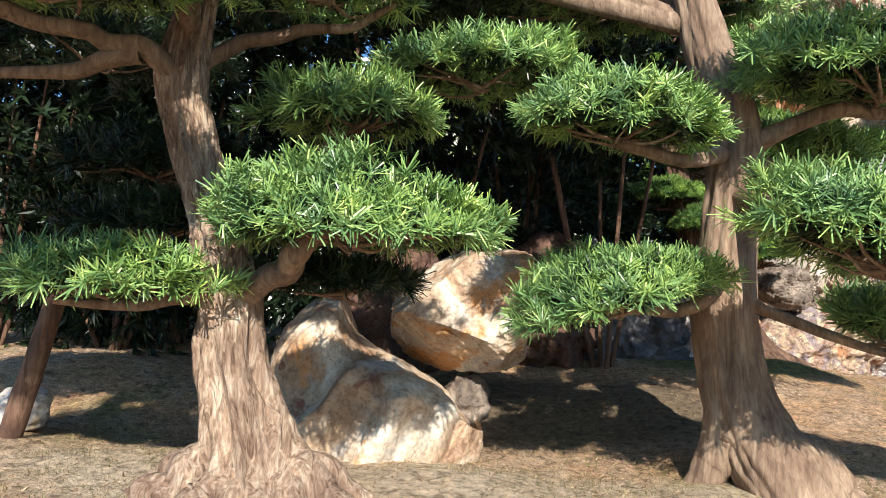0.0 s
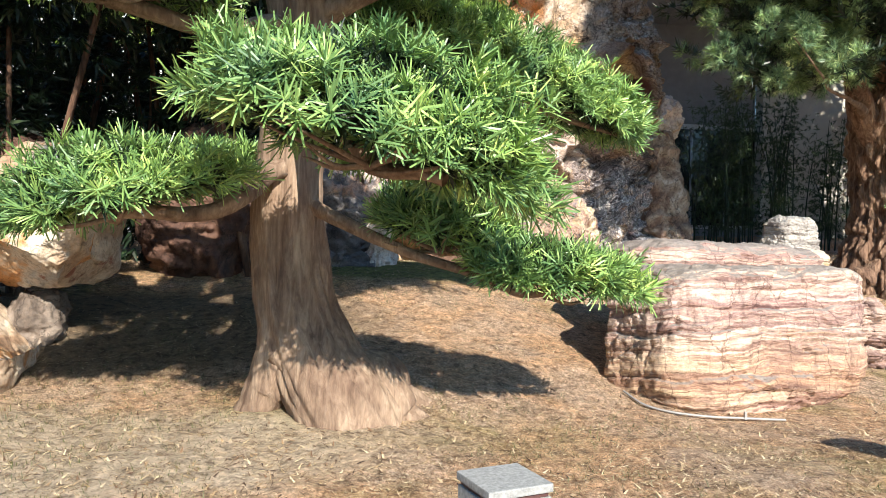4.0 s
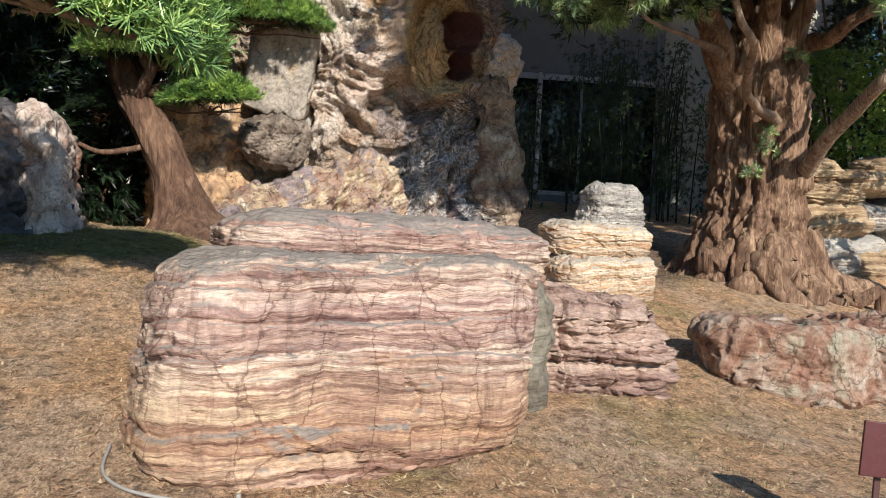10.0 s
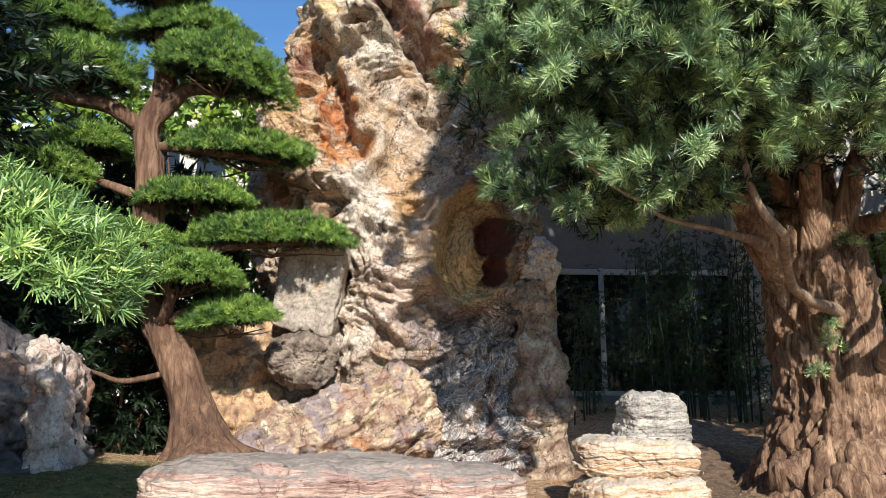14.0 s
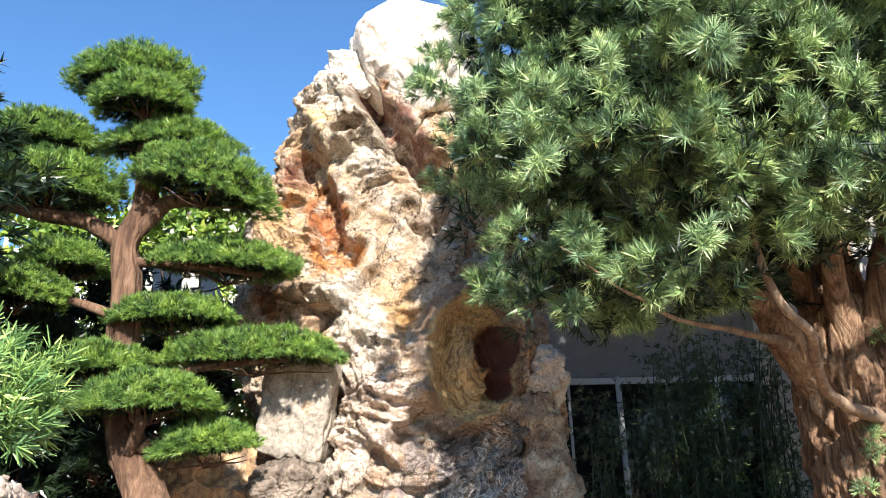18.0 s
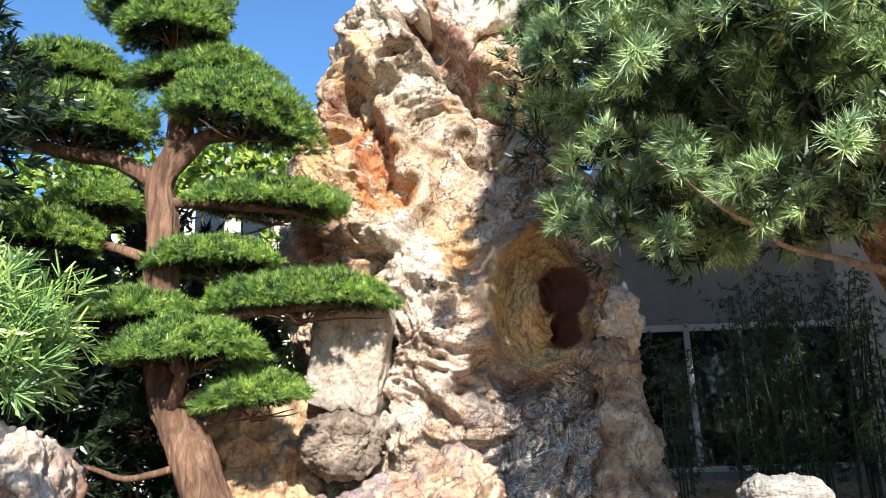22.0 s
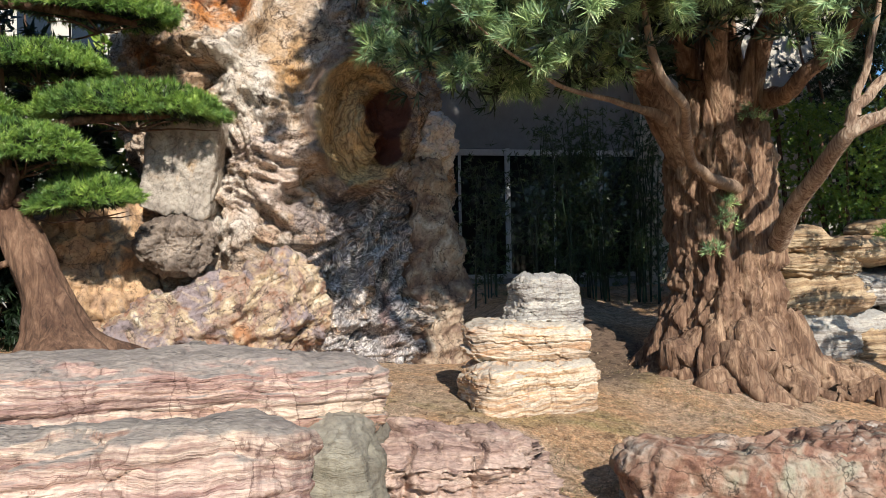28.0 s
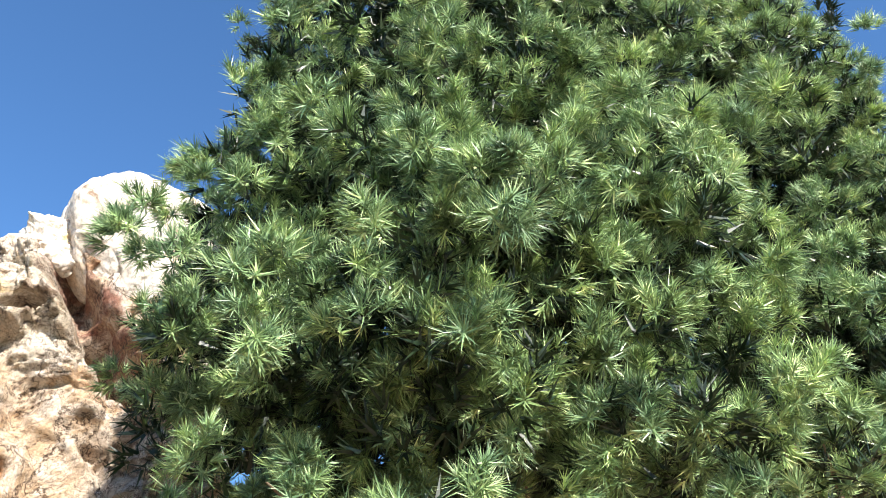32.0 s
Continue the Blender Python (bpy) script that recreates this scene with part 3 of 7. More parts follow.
# ---- the great standing rock ----
def spotted_rock_material():
    m, n, l, b = material("standing_rock_stone")
    pos = n.new("ShaderNodeTexCoord").outputs["Object"]
    warp = noise_tex(n, l, pos, 1.15, 6, 0.62, 0.6)
    bent = warped(n, l, pos, warp.outputs[1], 0.8)
    cloud = noise_tex(n, l, bent, 1.15, 9, 0.66, 1.6)
    cave_pos = warped(n, l, pos, noise_tex(n, l, pos, 2.6, 4, 0.6).outputs[1], 0.22)
    r = ramp(n, [(0.30, (0.22, 0.105, 0.055)), (0.37, (0.42, 0.24, 0.12)), (0.44, (0.52, 0.37, 0.24)), (0.52, (0.62, 0.52, 0.42)), (0.62, (0.77, 0.71, 0.63))])
    l.new(cloud.outputs[0], r.inputs[0])
    col = r.outputs[0]

    def near(centre, radii, soft, colour, amount, clean=False):
        nonlocal col
        v = stretched(n, l, cave_pos if clean else bent, tuple(1 / a for a in radii))
        d = n.new("ShaderNodeVectorMath")
        d.operation = "DISTANCE"
        l.new(v, d.inputs[0])
        d.inputs[1].default_value = [c / a for c, a in zip(centre, radii)]
        rr = ramp(n, [(0.0, (amount,) * 3), (soft, (amount,) * 3), (1.0, (0, 0, 0))])
        l.new(d.outputs["Value"], rr.inputs[0])
        rough_edge = noise_tex(n, l, bent, 3.5, 6, 0.65)
        re = ramp(n, [(0.36, (0, 0, 0)), (0.56, (1, 1, 1))])
        l.new(rough_edge.outputs[0], re.inputs[0])
        fac = rr.outputs[0] if clean else math_node(n, l, "MULTIPLY", rr.outputs[0], re.outputs[0], True)
        col = mixed(n, l, fac, col, colour)

    # golden flank, iron-red channel, bleached ribs, cave and the grey weathered side
    near((-1.75, -1.2, 5.9), (1.2, 3, 1.7), 0.5, (0.58, 0.37, 0.18), 0.85)
    near((-0.25, -1.2, 5.1), (0.85, 3, 1.3), 0.5, (0.50, 0.34, 0.20), 0.85)
    near((-0.15, -1.2, 4.3), (0.4, 3, 0.5), 0.3, (0.62, 0.36, 0.14), 0.9)
    near((0.35, -1.2, 5.2), (0.5, 3, 0.9), 0.3, (0.42, 0.37, 0.32), 0.8)
    near((-1.9, -1.2, 4.3), (0.75, 3, 0.8), 0.4, (0.50, 0.32, 0.20), 0.85)
    near((-2.08, -1.2, 4.45), (0.34, 3, 0.36), 0.4, (0.52, 0.19, 0.06), 1.0)
    near((-1.73, -1.2, 6.5), (0.34, 3, 0.46), 0.5, (0.32, 0.11, 0.06), 0.95)
    near((-1.85, -1.2, 5.95), (0.38, 3, 0.24), 0.4, (0.60, 0.27, 0.08), 0.95)
    near((-1.30, -1.2, 6.4), (0.24, 3, 0.7), 0.4, (0.66, 0.44, 0.18), 0.9)
    near((-1.25, -1.2, 5.65), (0.36, 3, 0.85), 0.6, (0.46, 0.155, 0.05), 1.0)
    near((-1.05, -1.2, 5.1), (0.50, 3, 0.36), 0.5, (0.58, 0.25, 0.07), 1.0)
    near((-0.85, -1.2, 7.0), (0.75, 3, 0.95), 0.6, (0.72, 0.63, 0.50), 0.85)
    near((-1.30, -1.2, 7.1), (0.22, 3, 0.40), 0.4, (0.68, 0.50, 0.22), 0.9)
    near((0.45, -1.2, 6.65), (0.5, 3, 0.6), 0.5, (0.66, 0.47, 0.24), 0.95)
    near((-0.85, -1.2, 4.05), (0.42, 3, 0.85), 0.6, (0.76, 0.70, 0.61), 0.95)
    near((-0.55, -1.2, 2.95), (0.65, 3, 0.95), 0.5, (0.68, 0.56, 0.49), 0.85)
    near((-1.8, -1.2, 1.0), (1.0, 3, 1.0), 0.3, (0.56, 0.31, 0.17), 0.8)
    near((-2.1, -1.2, 3.1), (0.6, 3, 1.3), 0.4, (0.42, 0.36, 0.31), 0.7)
    near((-0.6, -1.2, 1.3), (1.0, 3, 1.1), 0.4, (0.44, 0.33, 0.25), 0.8)
    near((1.0, -1.2, 1.5), (1.4, 3, 1.8), 0.6, (0.60, 0.58, 0.565), 0.97)
    near((1.0, -1.2, 1.3), (1.3, 3, 1.7), 0.6, (0.56, 0.545, 0.54), 0.9)
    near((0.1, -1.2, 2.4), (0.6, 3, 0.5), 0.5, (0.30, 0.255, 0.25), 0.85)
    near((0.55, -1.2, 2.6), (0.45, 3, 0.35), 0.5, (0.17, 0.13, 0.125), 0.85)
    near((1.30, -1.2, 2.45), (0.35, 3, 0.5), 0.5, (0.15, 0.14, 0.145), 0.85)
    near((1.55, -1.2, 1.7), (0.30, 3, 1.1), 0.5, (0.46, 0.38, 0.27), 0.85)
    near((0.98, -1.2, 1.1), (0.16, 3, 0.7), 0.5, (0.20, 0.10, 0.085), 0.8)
    # red-brown gap under the cap, with the overhang's shade in its colour
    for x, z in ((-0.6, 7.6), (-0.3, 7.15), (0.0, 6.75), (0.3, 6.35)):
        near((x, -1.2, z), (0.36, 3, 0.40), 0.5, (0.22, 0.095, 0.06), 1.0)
    def bands(centre, radii, edge, freq, wobble, stops, amount):
        nonlocal col
        v = stretched(n, l, pos, tuple(1 / a for a in radii))
        d = n.new("ShaderNodeVectorMath")
        d.operation = "DISTANCE"
        l.new(v, d.inputs[0])
        d.inputs[1].default_value = [c / a for c, a in zip(centre, radii)]
        mask = ramp(n, [(0.0, (amount,) * 3), (edge, (amount,) * 3), (min(1.0, edge * 1.25), (0, 0, 0))])
        l.new(math_node(n, l, "MULTIPLY", d.outputs["Value"], 0.5), mask.inputs[0])
        bend_by = noise_tex(n, l, pos, 1.6, 4, 0.55, 0.8)
        turns = math_node(n, l, "ADD", math_node(n, l, "MULTIPLY", d.outputs["Value"], freq), math_node(n, l, "MULTIPLY", bend_by.outputs[0], wobble))
        lines = ramp(n, stops)
        l.new(math_node(n, l, "FRACT", turns), lines.inputs[0])
        col = mixed(n, l, mask.outputs[0], col, mixed(n, l, 1.0, col, lines.outputs[0], "MULTIPLY"))

    bands((0.95, -1.0, 1.3), (1.1, 30, 1.5), 0.48, 1.5, 16.0, [(0.0, (0.14, 0.12, 0.12)), (0.16, (0.62, 0.60, 0.62)), (0.42, (1.0, 0.98, 0.98)), (0.55, (0.55, 0.52, 0.52)), (0.74, (1.8, 1.76, 1.70)), (0.86, (0.9, 0.86, 0.84)), (1.0, (0.4, 0.36, 0.36))], 0.95)
    # two holes darkened in colour to stand for the shade inside
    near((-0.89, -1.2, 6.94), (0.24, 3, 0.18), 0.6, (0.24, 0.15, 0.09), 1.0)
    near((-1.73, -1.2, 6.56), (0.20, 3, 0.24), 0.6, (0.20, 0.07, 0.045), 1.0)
    speck = noise_tex(n, l, bent, 5.0, 8, 0.75, 1.4)
    rs = ramp(n, [(0.33, (0.20, 0.16, 0.14)), (0.46, (1, 1, 1))])
    l.new(speck.outputs[0], rs.inputs[0])
    col = mixed(n, l, 0.5, col, mixed(n, l, 1.0, col, rs.outputs[0], "MULTIPLY"))
    wide = noise_tex(n, l, pos, 2.6, 6, 0.65)
    seams = []
    for size, thin in (((1.6, 1.6, 1.3), 0.02), ((4.2, 4.2, 5.5), 0.04)):
        v = n.new("ShaderNodeTexVoronoi")
        v.feature = "DISTANCE_TO_EDGE"
        v.inputs["Scale"].default_value = 1.0
        l.new(stretched(n, l, warped(n, l, bent, wide.outputs[1], 0.5), size), v.inputs["Vector"])
        rc = ramp(n, [(0.0, (0.14, 0.085, 0.06)), (thin, (1, 1, 1))])
        l.new(v.outputs[0], rc.inputs[0])
        part_on = ramp(n, [(0.38, (0, 0, 0)), (0.50, (1, 1, 1))])
        l.new(wide.outputs[0], part_on.inputs[0])
        col = mixed(n, l, part_on.outputs[0], col, mixed(n, l, 1.0, col, rc.outputs[0], "MULTIPLY"))
        seams.append(rc.outputs[0])
    # fine flow lines of the folded stone
    flow = noise_tex(n, l, stretched(n, l, bent, (1, 1, 1.3)), 1.4, 4, 0.55, 0.8)
    saw = math_node(n, l, "FRACT", math_node(n, l, "MULTIPLY", flow.outputs[0], 26.0))
    rf = ramp(n, [(0.0, (0.24, 0.18, 0.15)), (0.20, (0.95, 0.93, 0.92)), (0.6, (1.08, 1.07, 1.05)), (1.0, (0.9, 0.88, 0.86))])
    l.new(saw, rf.inputs[0])
    on = ramp(n, [(0.42, (0.15, 0.15, 0.15)), (0.58, (0.95, 0.95, 0.95))])
    l.new(noise_tex(n, l, stretched(n, l, pos, (0.9, 0.9, 0.9), (20, 40, 0)), 1.0, 4).outputs[0], on.inputs[0])
    col = mixed(n, l, on.outputs[0], col, mixed(n, l, 1.0, col, rf.outputs[0], "MULTIPLY"))
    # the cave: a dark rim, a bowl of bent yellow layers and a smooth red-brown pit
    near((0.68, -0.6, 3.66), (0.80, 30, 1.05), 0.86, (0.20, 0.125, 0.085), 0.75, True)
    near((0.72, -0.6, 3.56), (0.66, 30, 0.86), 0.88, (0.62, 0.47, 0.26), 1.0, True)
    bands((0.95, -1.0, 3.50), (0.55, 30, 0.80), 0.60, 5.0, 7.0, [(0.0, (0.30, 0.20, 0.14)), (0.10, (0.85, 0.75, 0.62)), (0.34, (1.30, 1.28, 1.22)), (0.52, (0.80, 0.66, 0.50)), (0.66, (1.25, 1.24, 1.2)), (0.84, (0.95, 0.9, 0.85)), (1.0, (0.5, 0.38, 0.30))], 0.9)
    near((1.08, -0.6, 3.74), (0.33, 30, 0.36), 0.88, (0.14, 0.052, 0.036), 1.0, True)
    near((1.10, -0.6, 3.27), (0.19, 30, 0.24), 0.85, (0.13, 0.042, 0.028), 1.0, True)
    grain = noise_tex(n, l, pos, 26, 8, 0.72)
    rg = ramp(n, [(0.34, (0.52, 0.48, 0.45)), (0.5, (1, 1, 1)), (0.64, (1.15, 1.14, 1.13))])
    l.new(grain.outputs[0], rg.inputs[0])
    col = mixed(n, l, 1.0, col, rg.outputs[0], "MULTIPLY")
    l.new(col, b.inputs["Base Color"])
    b.inputs["Roughness"].default_value = 0.65
    fold = noise_tex(n, l, stretched(n, l, bent, (2.6, 2.6, 3.6)), 1.0, 9, 0.72, 0.5)
    h = math_node(n, l, "ADD", fold.outputs[0], math_node(n, l, "MULTIPLY", grain.outputs[0], 0.35))
    h = math_node(n, l, "ADD", h, math_node(n, l, "MULTIPLY", seams[0], 0.35))
    h = math_node(n, l, "ADD", h, math_node(n, l, "MULTIPLY", speck.outputs[0], 0.5))
    h = math_node(n, l, "ADD", h, math_node(n, l, "MULTIPLY", saw, 0.12))
    bumped(n, l, h, 0.9, 0.055, b)
    return m


STANDING = spotted_rock_material()


def standing_rock():
    """A leaning pinnacle: its outline narrows from a broad foot to a bleached head, with a cave, grooves and folds."""
    ox, oy = 7.35, 14.3
    z0 = gz(ox, oy) - 0.5
    zs = np.array([-0.4, 0.6, 1.5, 2.5, 3.5, 4.45, 5.4, 6.4, 7.0, 7.6, 8.2, 8.8])
    xl = np.array([4.75, 4.95, 5.25, 5.30, 4.95, 4.72, 4.68, 4.98, 5.30, 5.74, 6.05, 6.9])
    xr = np.array([9.60, 9.50, 9.45, 9.42, 9.40, 9.30, 9.10, 8.95, 8.85, 8.75, 8.60, 8.1])
    yf = np.array([12.7, 12.75, 12.9, 13.0, 13.05, 13.1, 13.15, 13.2, 13.2, 13.25, 13.35, 13.8])
    nu, nv = 440, 500
    Zg = np.linspace(zs[0], zs[-1], nv)
    a = np.interp(Zg, zs, xl)
    c = np.interp(Zg, zs, xr)
    f = np.interp(Zg, zs, yf)
    ker = np.ones(15) / 15
    soften = lambda q: np.convolve(np.pad(q, 7, mode="edge"), ker, "valid")
    a, c, f = soften(a), soften(c), soften(f)
    back_n = nu // 5
    th = np.concatenate([np.linspace(0, math.pi, back_n, endpoint=False), np.linspace(math.pi, 2 * math.pi, nu - back_n, endpoint=False)])
    T, Zz = np.meshgrid(th, Zg)
    ex = 2 / 2.7
    cx = np.sign(np.cos(T)) * np.abs(np.cos(T)) ** ex
    sy = np.sign(np.sin(T)) * np.abs(np.sin(T)) ** ex
    mid, half = ((a + c) / 2)[:, None], ((c - a) / 2)[:, None]
    back = 15.2
    depth = ((back - f) / 2)[:, None]
    X = mid + half * cx
    Y = (f[:, None] + back) / 2 + depth * sy
    P = np.stack([X.ravel() - ox, Y.ravel() - oy, Zz.ravel()], 1)
    N = np.stack([(cx / half).ravel(), (sy / depth).ravel(), np.zeros(nu * nv)], 1)
    N /= np.linalg.norm(N, axis=1)[:, None] + 1e-9
    Q = P.copy()
    W = Q + 0.35 * np.stack([fbm(Q, 0.7, 3, 91), fbm(Q, 0.7, 3, 92), fbm(Q, 0.7, 3, 93)], 1)
    V = Q + 0.07 * np.stack([fbm(Q, 3.0, 3, 94), fbm(Q, 3.0, 3, 95), fbm(Q, 3.0, 3, 96)], 1)
    front = smooth(0.1, -0.5, Q[:, 1])

    def blob(x, z, rx, rz, turn=0.0, hard=2, at=V):
        u, v = at[:, 0] - (x - ox), at[:, 2] - z
        k = radians(turn)
        u, v = u * math.cos(k) + v * math.sin(k), -u * math.sin(k) + v * math.cos(k)
        return front * np.exp(-np.sqrt((u / rx) ** 2 + (v / rz) ** 2) ** hard)

    def along(points, width, hard=2):
        """Nearness to a bent line on the face."""
        best = np.full(len(V), 99.0)
        for (x0, za), (x1, zb) in zip(points, points[1:]):
            ax, az, bx, bz = x0 - ox, za, x1 - x0, zb - za
            t = np.clip(((V[:, 0] - ax) * bx + (V[:, 2] - az) * bz) / (bx * bx + bz * bz), 0, 1)
            best = np.minimum(best, np.hypot(V[:, 0] - ax - t * bx, V[:, 2] - az - t * bz))
        return front * np.exp(-(best / width) ** hard)

    d = 0.14 * fbm(W, 0.55, 3, 61)
    calm = np.clip(blob(7.05, 4.95, 0.65, 1.0, 0, 4) + blob(8.1, 3.6, 0.75, 1.0, 0, 4) + 0.6 * blob(5.3, 5.6, 0.6, 0.6, 0, 4), 0, 1)
    rough_part = 0.85 * (1 - 0.85 * calm)
    knobby = blob(6.85, 3.0, 0.62, 1.0, 0, 4)
    grey_side = blob(8.3, 1.7, 1.1, 1.2, 0, 4)
    # overlapping folds with crisp undercut edges
    for size, steps, tall, seed in ((0.60, 4.0, 0.060, 81), (1.6, 4.0, 0.060, 82), (4.0, 4.0, 0.026, 83)):
        n = fbm(W * [1, 1, 1.5] + 0.10 * np.stack([fbm(W, 2.5, 3, seed + 10), fbm(W, 2.5, 3, seed + 11), fbm(W, 2.5, 3, seed + 12)], 1), size, 2, seed) * steps
        cut = n - np.floor(n)
        d += rough_part * tall * (np.floor(n) * 0.7 + cut * 0.1 + 0.7 * smooth(0.94, 1.0, cut))
    t1, e1 = facets_of(W * [1, 1, 0.7], 0.95, 95)
    t2, e2 = facets_of(W * [1, 1, 1.2], 2.6, 96)
    d += rough_part * (0.20 * t1 + 0.10 * t2 - 0.10 * np.exp(-(e1 / 0.03) ** 2) - 0.05 * np.exp(-(e2 / 0.04) ** 2))
    d -= rough_part * (0.10 * smooth(0.50, 0.66, fbm(W, 1.5, 3, 71)) + 0.06 * smooth(0.42, 0.55, fbm(W * [1, 1, 1.6], 3.4, 2, 73)))
    d += 0.014 * fbm(W, 7.0, 4, 66, 0.6, True) * (1 - 0.5 * calm)
    # slanting ledges with shadowed hollows on the lit middle
    led = (W[:, 2] * 1.0 + 0.40 * W[:, 0] + 0.10 * fbm(W, 2.2, 3, 68)) / 0.26
    step = led - np.floor(led)
    d += knobby * (0.06 * step + 0.13 * fbm(W * [1, 1, 1.3], 2.4, 3, 69, 0.5, True) - 0.09 * smooth(0.2, 0.5, fbm(W * [0.8, 1, 1.8], 3.0, 2, 67)))
    # the shaded grey side is wrung into swirls
    swirl = fbm(W * [1, 1, 0.8] + 0.25 * np.stack([fbm(W, 1.4, 3, 57), 0 * d, fbm(W, 1.4, 3, 58)], 1), 1.7, 3, 59, 0.5, True)
    d += grey_side * (0.12 * swirl + 0.05 * np.abs(fbm(W, 4.5, 3, 60)))
    # the leaning head and the rib that runs down from it
    d += 0.34 * along([(6.22, 7.62), (6.40, 7.1)], 0.40, 4) + 0.26 * along([(6.45, 6.8), (6.70, 6.35), (7.15, 5.95), (7.55, 5.75)], 0.30, 3)
    d += 0.22 * along([(6.02, 7.3), (6.08, 6.7), (6.30, 6.2), (6.42, 5.75)], 0.13, 3) + 0.20 * blob(6.82, 6.85, 0.14, 0.22, 20, 4)
    d -= 1.0 * blob(6.46, 6.94, 0.21, 0.14, -5, 8) + 0.12 * blob(6.30, 7.16, 0.12, 0.08)
    # the dark gap under the cap, and the yellow block beside it
    d -= 0.75 * along([(6.62, 7.75), (6.88, 7.36), (7.22, 6.82), (7.50, 6.42), (7.76, 6.18)], 0.17, 4)
    d += 0.28 * blob(7.85, 6.68, 0.42, 0.52, 0, 4) + 0.15 * blob(7.15, 7.05, 0.22, 0.16, -40, 4)
    # iron-red channel and the hooked lip at its end
    d -= 0.26 * along([(5.92, 6.55), (5.98, 6.1), (6.12, 5.5), (6.22, 5.15), (6.50, 5.08)], 0.21, 4)
    d += 0.20 * along([(6.40, 5.9), (6.46, 5.48), (6.70, 5.22), (6.72, 4.95), (6.48, 4.72), (6.36, 4.4), (6.42, 3.8)], 0.15, 3)
    d += 0.10 * along([(5.82, 6.0), (5.86, 5.5), (5.98, 5.2)], 0.09, 3)
    d -= 0.14 * blob(5.98, 5.16, 0.16, 0.08, -40, 4)
    # hollows of the golden flank
    d -= 0.60 * blob(5.62, 6.56, 0.18, 0.23, -25, 7) + 0.26 * blob(5.72, 6.25, 0.12, 0.16, 0, 4) + 0.26 * blob(5.50, 5.98, 0.30, 0.11, 12, 4)
    d -= 0.60 * blob(5.28, 4.48, 0.15, 0.17, -35, 7) + 0.38 * blob(5.62, 4.16, 0.08, 0.17, 10, 5) + 0.30 * blob(6.05, 4.26, 0.32, 0.09, -12, 4)
    d += 0.16 * blob(6.05, 4.48, 0.35, 0.14, -8, 4)
    d -= 0.16 * along([(5.0, 5.15), (5.4, 5.05), (5.75, 5.1)], 0.06)
    # thin broken lips across the smooth face
    d += 0.07 * along([(6.62, 5.95), (6.85, 5.65), (7.15, 5.55), (7.3, 5.35)], 0.07, 3) - 0.09 * along([(7.35, 5.45), (7.6, 5.2), (7.75, 4.9)], 0.05)
    d -= 0.14 * blob(7.25, 4.20, 0.22, 0.09, 15, 4) + 0.08 * along([(7.0, 4.0), (7.4, 4.05), (7.6, 4.3)], 0.05)
    # the cave: a rim, a bowl of bent layers and two dark pits
    ring = np.sqrt(((V[:, 0] - 0.82) / 0.62) ** 2 + ((V[:, 2] - 3.58) / 0.88) ** 2)
    bowl = blob(8.06, 3.62, 0.58, 0.80, -12, 12)
    d += 0.24 * blob(8.06, 3.62, 0.80, 1.02, -12, 10) - 0.38 * bowl
    d += 0.20 * along([(7.50, 3.1), (7.48, 3.7), (7.62, 4.2), (7.95, 4.5)], 0.12, 3)
    d += bowl * (0.04 * np.sin(ring * 30) + 0.22 * np.exp(-(((V[:, 0] - 0.62) / 0.16) ** 2 + ((V[:, 2] - 3.5) / 0.45) ** 2)))
    d -= 0.30 * blob(8.43, 3.76, 0.30, 0.32, 0, 10) + 0.34 * blob(8.45, 3.26, 0.17, 0.22, 0, 10) - 0.25 * blob(8.40, 3.45, 0.16, 0.06, -20, 4)
    d -= 0.40 * blob(8.42, 4.62, 0.15, 0.12, 0, 4)
    # foot: cracks, holes and the groove behind the fin
    d -= 0.45 * along([(6.20, 3.2), (6.25, 2.75), (6.27, 2.3)], 0.07, 4)
    d -= 0.22 * along([(7.1, 2.6), (7.45, 2.75), (7.75, 2.55), (8.2, 2.62)], 0.09, 3)
    d -= 0.28 * along([(6.6, 1.95), (7.1, 1.80), (7.7, 1.92)], 0.07, 3) + 0.25 * along([(7.0, 1.15), (7.5, 1.05), (7.8, 1.2)], 0.08, 3)
    d -= 0.32 * blob(8.09, 0.68, 0.20, 0.30, 0, 4) + 0.25 * blob(7.95, 1.5, 0.12, 0.12) + 0.25 * blob(8.3, 1.65, 0.10, 0.14)
    d -= 0.36 * blob(5.74, 0.78, 0.16, 0.10, 0, 4) + 0.35 * along([(8.85, 3.0), (8.90, 2.2), (9.0, 1.2)], 0.07, 3)
    d += 0.14 * along([(8.65, 2.9), (8.72, 2.0), (8.78, 1.0)], 0.12, 3)
    P = P + N * d[:, None]
    top = np.array([[mid[-1, 0] - ox, 0.1, zs[-1] + 0.08]])
    i = (np.arange(nv - 1)[:, None] * nu + np.arange(nu)[None, :]).ravel()
    j = (np.arange(nv - 1)[:, None] * nu + (np.arange(nu)[None, :] + 1) % nu).ravel()
    F = np.stack([i, j, j + nu, i + nu], 1)
    cap = len(P)
    last = (nv - 1) * nu + np.arange(nu)
    roof = np.stack([last, np.roll(last, -1), np.full(nu, cap), np.full(nu, cap)], 1)
    thing = empty("standing_rock", "towering ochre and white weathered scholar's rock with a cave", "rock")
    thing.location = (ox, oy, 0)
    me_v, me_f = np.concatenate([P, top]), F
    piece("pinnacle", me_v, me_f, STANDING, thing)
    lid = piece("crest", np.concatenate([P[last], top]), np.stack([np.arange(nu), (np.arange(nu) + 1) % nu, np.full(nu, nu)], 1), STANDING, thing)
    return thing


